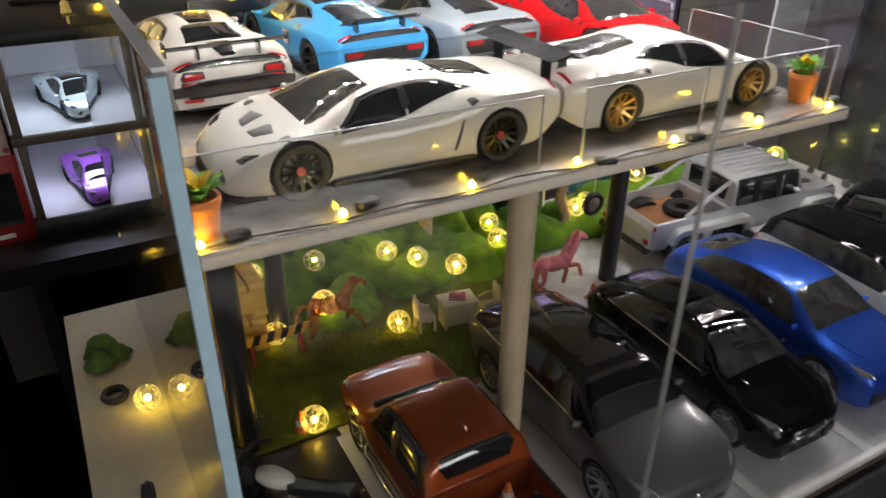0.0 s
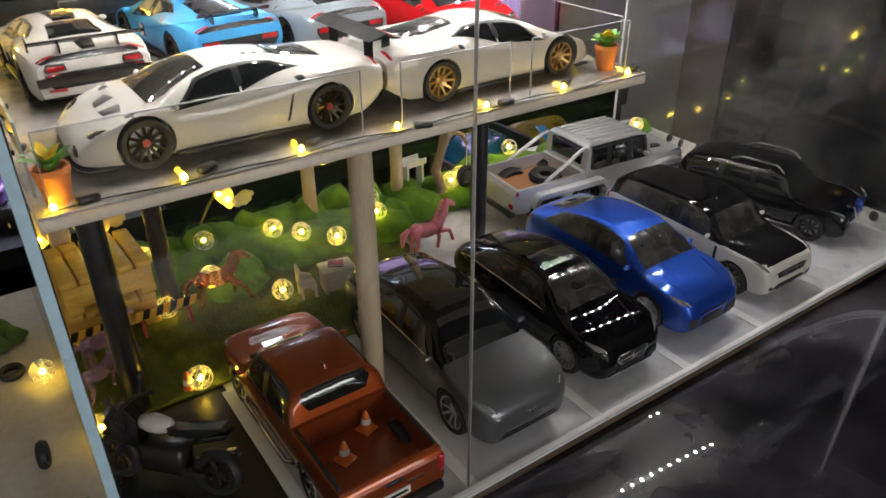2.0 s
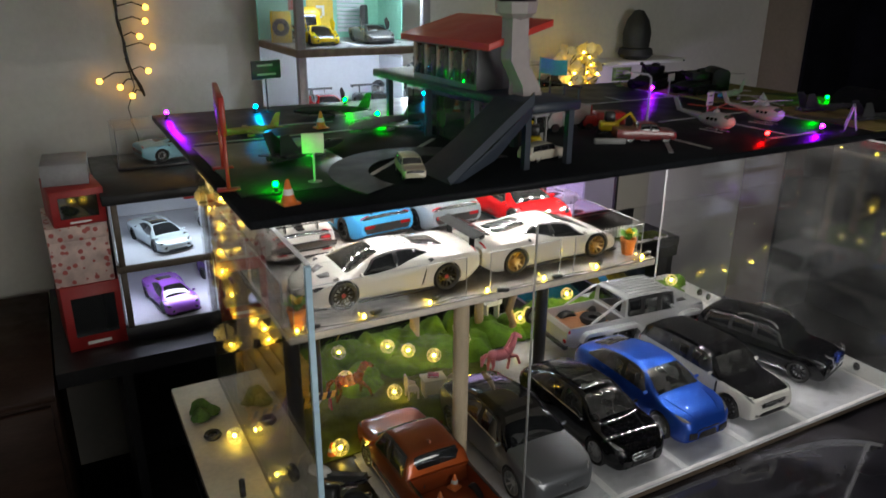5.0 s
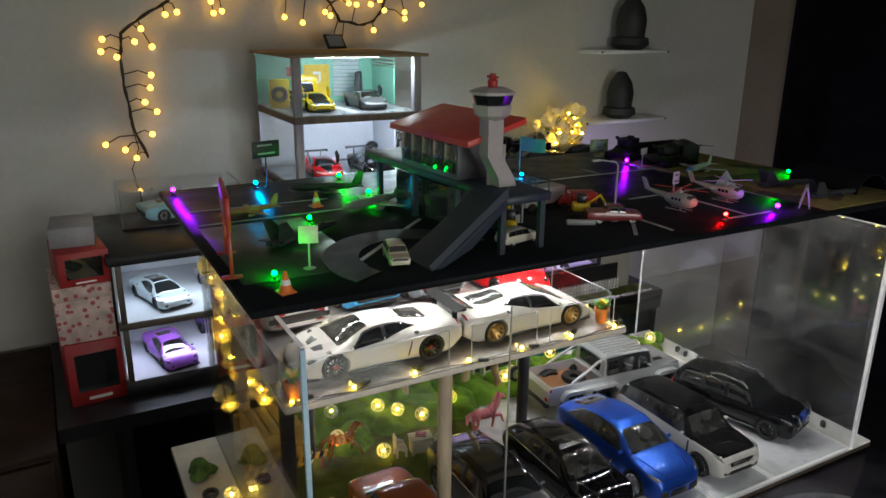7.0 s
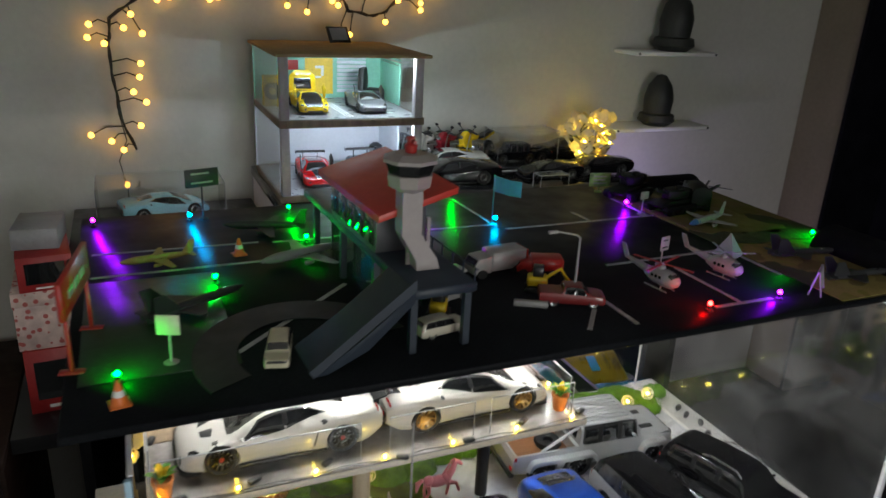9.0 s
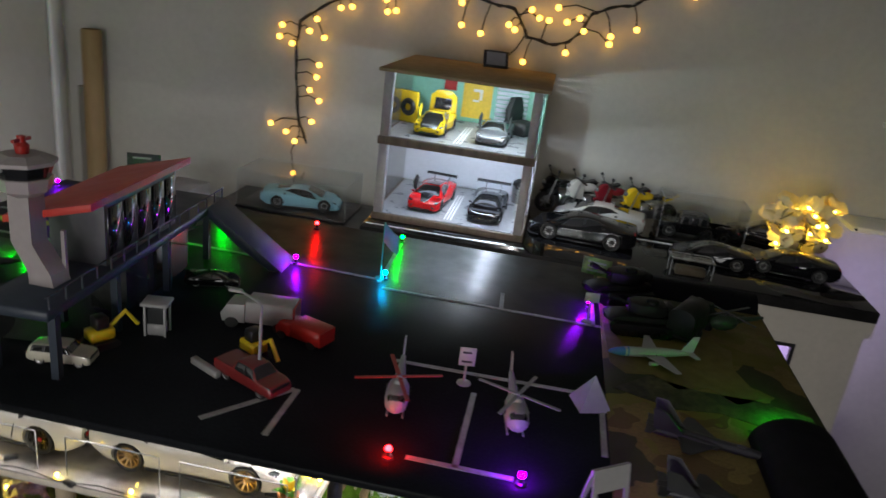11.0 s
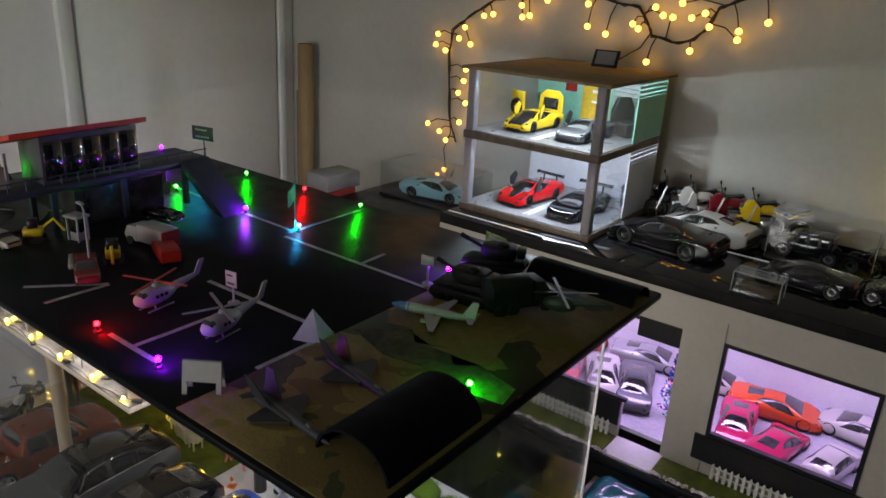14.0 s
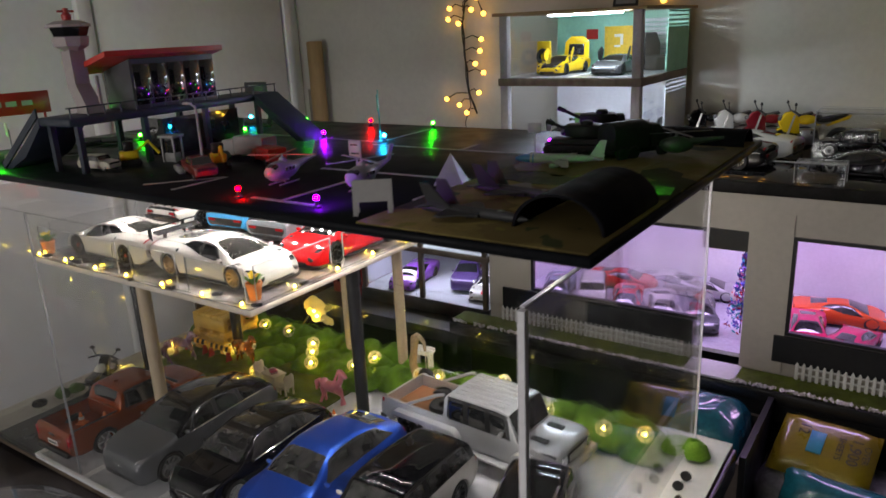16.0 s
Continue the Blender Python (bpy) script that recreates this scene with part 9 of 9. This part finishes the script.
# gravel edge
v, f = [], []
rgv = random.Random(17)
for k in range(520):
    x = rgv.uniform(0.378, 1.70)
    if 1.03 < x < 1.13:
        continue
    r = rgv.uniform(0.0035, 0.0065)
    c = Vector((x, 1.3625 + rgv.uniform(-0.004, 0.006), -0.1175 + r * 0.55 + rgv.uniform(0, 0.002)))
    i = len(v)
    for d in ((1, 0, 0), (-1, 0, 0), (0, 1, 0), (0, -1, 0), (0, 0, 1), (0, 0, -1)):
        v.append(tuple(c + Vector(d) * r * rgv.uniform(0.6, 1.1)))
    f += [(i + a, i + b, i + c_) for a, b, c_ in ((0, 2, 4), (2, 1, 4), (1, 3, 4), (3, 0, 4), (2, 0, 5), (1, 2, 5), (3, 1, 5), (0, 3, 5))]
thing("gravel_edge", "row of white gravel stones along the forecourt", "gravel", me=mesh("gravel_edge", v, f, M_GRAVEL), kind="stuff")

# storage under the showroom
M_TEAL = mat("teal_plastic_film", (0.01, 0.14, 0.18), 0.2, vary=0.25, broad=20, bump=0.9, bump_scale=25, coat=0.8)
M_FILM = mat("cloudy_film", (0.22, 0.22, 0.22), 0.2, vary=0.3, broad=18, bump=1.0, bump_scale=22, coat=0.7)
M_PACKYELLOW = mat("yellow_pack_film", (0.27, 0.2, 0.01), 0.3, vary=0.12, bump=0.5, bump_scale=30, coat=0.5)
M_BINGREY = mat("grey_bin", (0.13, 0.11, 0.095), 0.5, vary=0.15)
bi = thing("storage_bin", "grey open bin with a teal plastic pack inside", "bin", at(1.115, 1.235, ZF))
part("shell", boxes("shell", M_BINGREY, [(-0.095, 0.095, -0.11, -0.1, 0.0, 0.605), (-0.095, 0.095, 0.1, 0.11, 0.0, 0.605), (-0.095, -0.085, -0.0999, 0.0999, 0, 0.605), (0.085, 0.095, -0.0999, 0.0999, 0, 0.605), (-0.0849, 0.0849, -0.0999, 0.0999, 0, 0.01)]), bi)


def pillow(name, material, sx, sy, sz, seed):
    bm = bmesh.new()
    bmesh.ops.create_grid(bm, x_segments=14, y_segments=14, size=1)
    me = bpy.data.meshes.new("t")
    vs, fs = [], []
    o = Vector((seed * 3.1, 0, 0))
    for s in (1, -1):
        i0 = len(vs)
        for p in bm.verts:
            k = (1 - p.co.x ** 4) * (1 - p.co.y ** 4)
            vs.append((p.co.x * sx, p.co.y * sy, s * sz * (k ** 0.5) + 0.12 * sz * noise.noise(p.co * 2.5 + o)))
        fs += [tuple(i0 + q.index for q in f.verts)[::s] for f in bm.faces]
    bm.free()
    bpy.data.meshes.remove(me)
    return mesh(name, vs, fs, material, True, 70)


thing("teal_pack", "teal plastic wrapped pack lying in the bin", "plastic pack", pose(1.115, 1.235, -0.2, 8, 5, 0), me=pillow("teal_pack", M_TEAL, 0.08, 0.095, 0.085, 1))
thing("storage_crate", "cloudy plastic sack standing below the showroom", "sack", at(1.36, 1.255, ZF), me=boxes("storage_crate", M_FILM, [(-0.14, 0.14, -0.1, 0.09, 0.0, 0.56)], 0.03))
yp = thing("tissue_pack", "yellow tissue pack with dark printed words", "tissue pack", pose(1.34, 1.265, -0.183, 24, 0, -6) @ Matrix.Scale(0.88, 4))
part("film", pillow("film", M_PACKYELLOW, 0.105, 0.085, 0.03, 2), yp)
M_INK = mat("dark_print", (0.05, 0.04, 0.02), 0.5)
part("blue_print", box("blue_print", mat("blue_print", (0.05, 0.3, 0.5), 0.4), -0.032, 0.0, -0.03, 0.03, 0.029, 0.0335, 0.001), yp)


def words(text, size, m, parent, material, name="print"):
    cu = bpy.data.curves.new(name, "FONT")
    cu.body, cu.size, cu.extrude, cu.align_x, cu.align_y = text, size, 0.0003, "CENTER", "CENTER"
    o = new("tmp_text", cu)
    dg = bpy.context.evaluated_depsgraph_get()
    dg.update()
    me = bpy.data.meshes.new_from_object(o.evaluated_get(dg))
    bpy.data.objects.remove(o)
    me.materials.clear()
    me.materials.append(material)
    return part(name, me, parent, m)


words("1,900", 0.034, pose(0.062, 0.0, 0.0335, 0, 0, -90), yp, M_INK)
words("OVER", 0.02, pose(0.086, 0.0, 0.0325, 0, 0, -90), yp, M_INK)
words("SHEETS", 0.02, pose(0.033, 0.0, 0.0335, 0, 0, -90), yp, M_INK)
words("12", 0.034, pose(-0.048, 0.03, 0.0325, 0, 0, -90), yp, M_INK)
thing("teal_pack", "teal plastic wrapped pack below the yellow pack", "plastic pack", pose(1.37, 1.15, -0.27, 55, 0, -10), me=pillow("teal_pack", M_TEAL, 0.1, 0.09, 0.05, 5))
thing("dark_blue_box", "dark blue carton on the rack below the ledge", "box", at(1.42, 1.62, ZF), me=box("dark_blue_box", mat("navy_card", (0.01, 0.015, 0.04), 0.6), -0.25, 0.25, -0.2, 0.2, 0, 0.585, 0.003))

# ---- on the walls ----
GARLAND = [(0.131, 0.394), (0.096, 0.516), (0.09, 0.605), (0.088, 0.692), (0.099, 0.754), (0.18, 0.816), (0.242, 0.849), (0.331, 0.877), (0.393, 0.877), (0.48, 0.919), (0.522, 0.917), (0.595, 0.882), (0.669, 0.87), (0.717, 0.863), (0.749, 0.824), (0.763, 0.797), (0.818, 0.784), (0.883, 0.788), (0.914, 0.836), (0.932, 0.874), (0.98, 0.895), (1.041, 0.91), (1.073, 0.935), (1.096, 0.964), (1.111, 0.997), (1.18, 1.04), (1.3, 1.03)]
gl = thing("garland", "dark branching wire garland with amber berry lights on the wall", "garland")
gy = YB - 0.014
v, f = [], []
pts = []
for (xa, za), (xb, zb) in zip(GARLAND, GARLAND[1:]):
    for k in range(4):
        q = Vector((xa + (xb - xa) * k / 4, za + (zb - za) * k / 4, 0.0)) * 14
        pts.append((q.x / 14 + 0.011 * noise.noise(q), gy - 0.006 * noise.noise(q + Vector((9, 0, 4))), q.y / 14 + 0.011 * noise.noise(q + Vector((0, 5, 2)))))
rod_data(pts, 0.0031, 7, v, f)
rod_data([(p[0] + 0.005 * math.sin(1.1 * k), p[1] - 0.003, p[2] + 0.005 * math.cos(1.1 * k)) for k, p in enumerate(pts)], 0.0021, 6, v, f)
part("stem", mesh("stem", v, f, M_WIRE, True, 60), gl)
part("lead", rod("lead", M_WIRE, [(0.095, gy, 0.5), (0.11, gy, 0.42), (0.085, gy, 0.36), (0.1, gy, 0.28), (0.1, gy, 0.2)], 0.0016, 5), gl)
part("lead", rod("lead", M_WIRE, [(0.76, gy, 0.8), (0.74, gy - 0.01, 0.76), (0.71, 1.84, 0.725)], 0.002, 5), gl)
BERRIES = [(0.324, 0.903), (0.248, 0.88), (0.354, 0.845), (0.44, 0.865), (0.452, 0.891), (0.513, 0.938), (0.151, 0.766), (0.13, 0.73), (0.078, 0.688), (0.176, 0.716), (0.045, 0.737), (0.038, 0.703), (0.359, 0.812), (0.384, 0.818), (0.254, 0.813), (0.221, 0.806), (0.571, 0.863), (0.576, 0.803), (0.634, 0.787), (0.768, 0.867), (0.71, 0.82), (0.728, 0.809), (0.792, 0.848), (0.819, 0.845), (0.839, 0.882), (0.869, 0.847), (0.902, 0.861), (0.918, 0.829), (0.878, 0.765), (0.764, 0.725), (0.993, 0.824), (0.993, 0.803), (1.059, 0.85), (1.041, 0.966), (1.194, 0.951), (1.221, 0.993), (0.165, 0.636), (0.159, 0.599), (0.14, 0.558), (0.171, 0.529), (0.151, 0.463), (0.071, 0.421)]
BERRY = ball("berry", M_AMBER, 0.0085, 2)
gp = [Vector(p) for p in pts]
fine = [gp[i].lerp(gp[i + 1], t / 6) for i in range(len(gp) - 1) for t in range(6)]
for x, z in BERRIES + [(0.1, 0.395), (0.02, 0.44)]:
    b = Vector((x, gy - 0.012, z))
    q = min(fine, key=lambda p: (p - b).length + (0.02 if p.z < b.z else 0))
    part("berry", BERRY, gl, Matrix.Translation(b))
    mid = q.lerp(b, 0.55) + Vector((0, -0.004, 0.012))
    part("twig", rod("twig", M_WIRE, [q, mid, b], 0.0019, 5), gl)

tu = thing("cardboard_tube", "tall brown cardboard tube leaning in the room corner", "tube", pose(-0.555, 1.885, ZF, 0, 0, 0))
part("tube", lathe("tube", mat("brown_card_tube", (0.3, 0.2, 0.09), 0.6, vary=0.15, stretch=(1, 1, 0.2)), [(0.03, 0), (0.03, 1.425), (0.026, 1.43), (0.026, 1.40), (0.0, 1.40)], 24), tu)
part("tube", lathe("tube", mat("grey_tube", (0.2, 0.18, 0.15), 0.6, vary=0.15), [(0.014, 0), (0.014, 1.25), (0.0, 1.25)], 16), tu, at(-0.045, 0.01, 0))
for x0, x1, z, lb in ((1.76, 2.12, 0.682, "upper"), (1.71, 2.14, 0.415, "lower")):
    ws = thing("wall_shelf", "white wall shelf carrying a dark ornament", "shelf", group="wall shelves")
    part("board", box("board", M_WHITE, x0, x1, 1.80, YB - 0.001, z, z + 0.014, 0.002), ws)
    for x in (x0 + 0.01, x1 - 0.01):
        part("end_screw", lathe("end_screw", M_BLACKPLASTIC, [(0.0, -0.002), (0.004, -0.002), (0.004, 0.002), (0.0, 0.002)], 10, True, "y"), ws, Matrix.Translation((x, 1.7985, z + 0.007)))
M_DARKORN = mat("dark_ornament", (0.02, 0.022, 0.02), 0.6, vary=0.3)
for x, z, s in ((1.96, 0.6962, 1.0), (1.93, 0.4292, 0.9)):
    orn = thing("ornament", "dark rounded ornament on the wall shelf", "ornament", at(x, 1.86, z), "shelf ornaments")
    part("bowl", lathe("bowl", M_DARKORN, [(0.05 * s, 0), (0.075 * s, 0.02 * s), (0.07 * s, 0.045 * s), (0.055 * s, 0.05 * s)], 20), orn)
    part("dome", lathe("dome", M_DARKORN, [(0.055 * s, 0.0502 * s), (0.06 * s, 0.11 * s), (0.048 * s, 0.16 * s), (0.02 * s, 0.2 * s), (0.0, 0.205 * s)], 20), orn)
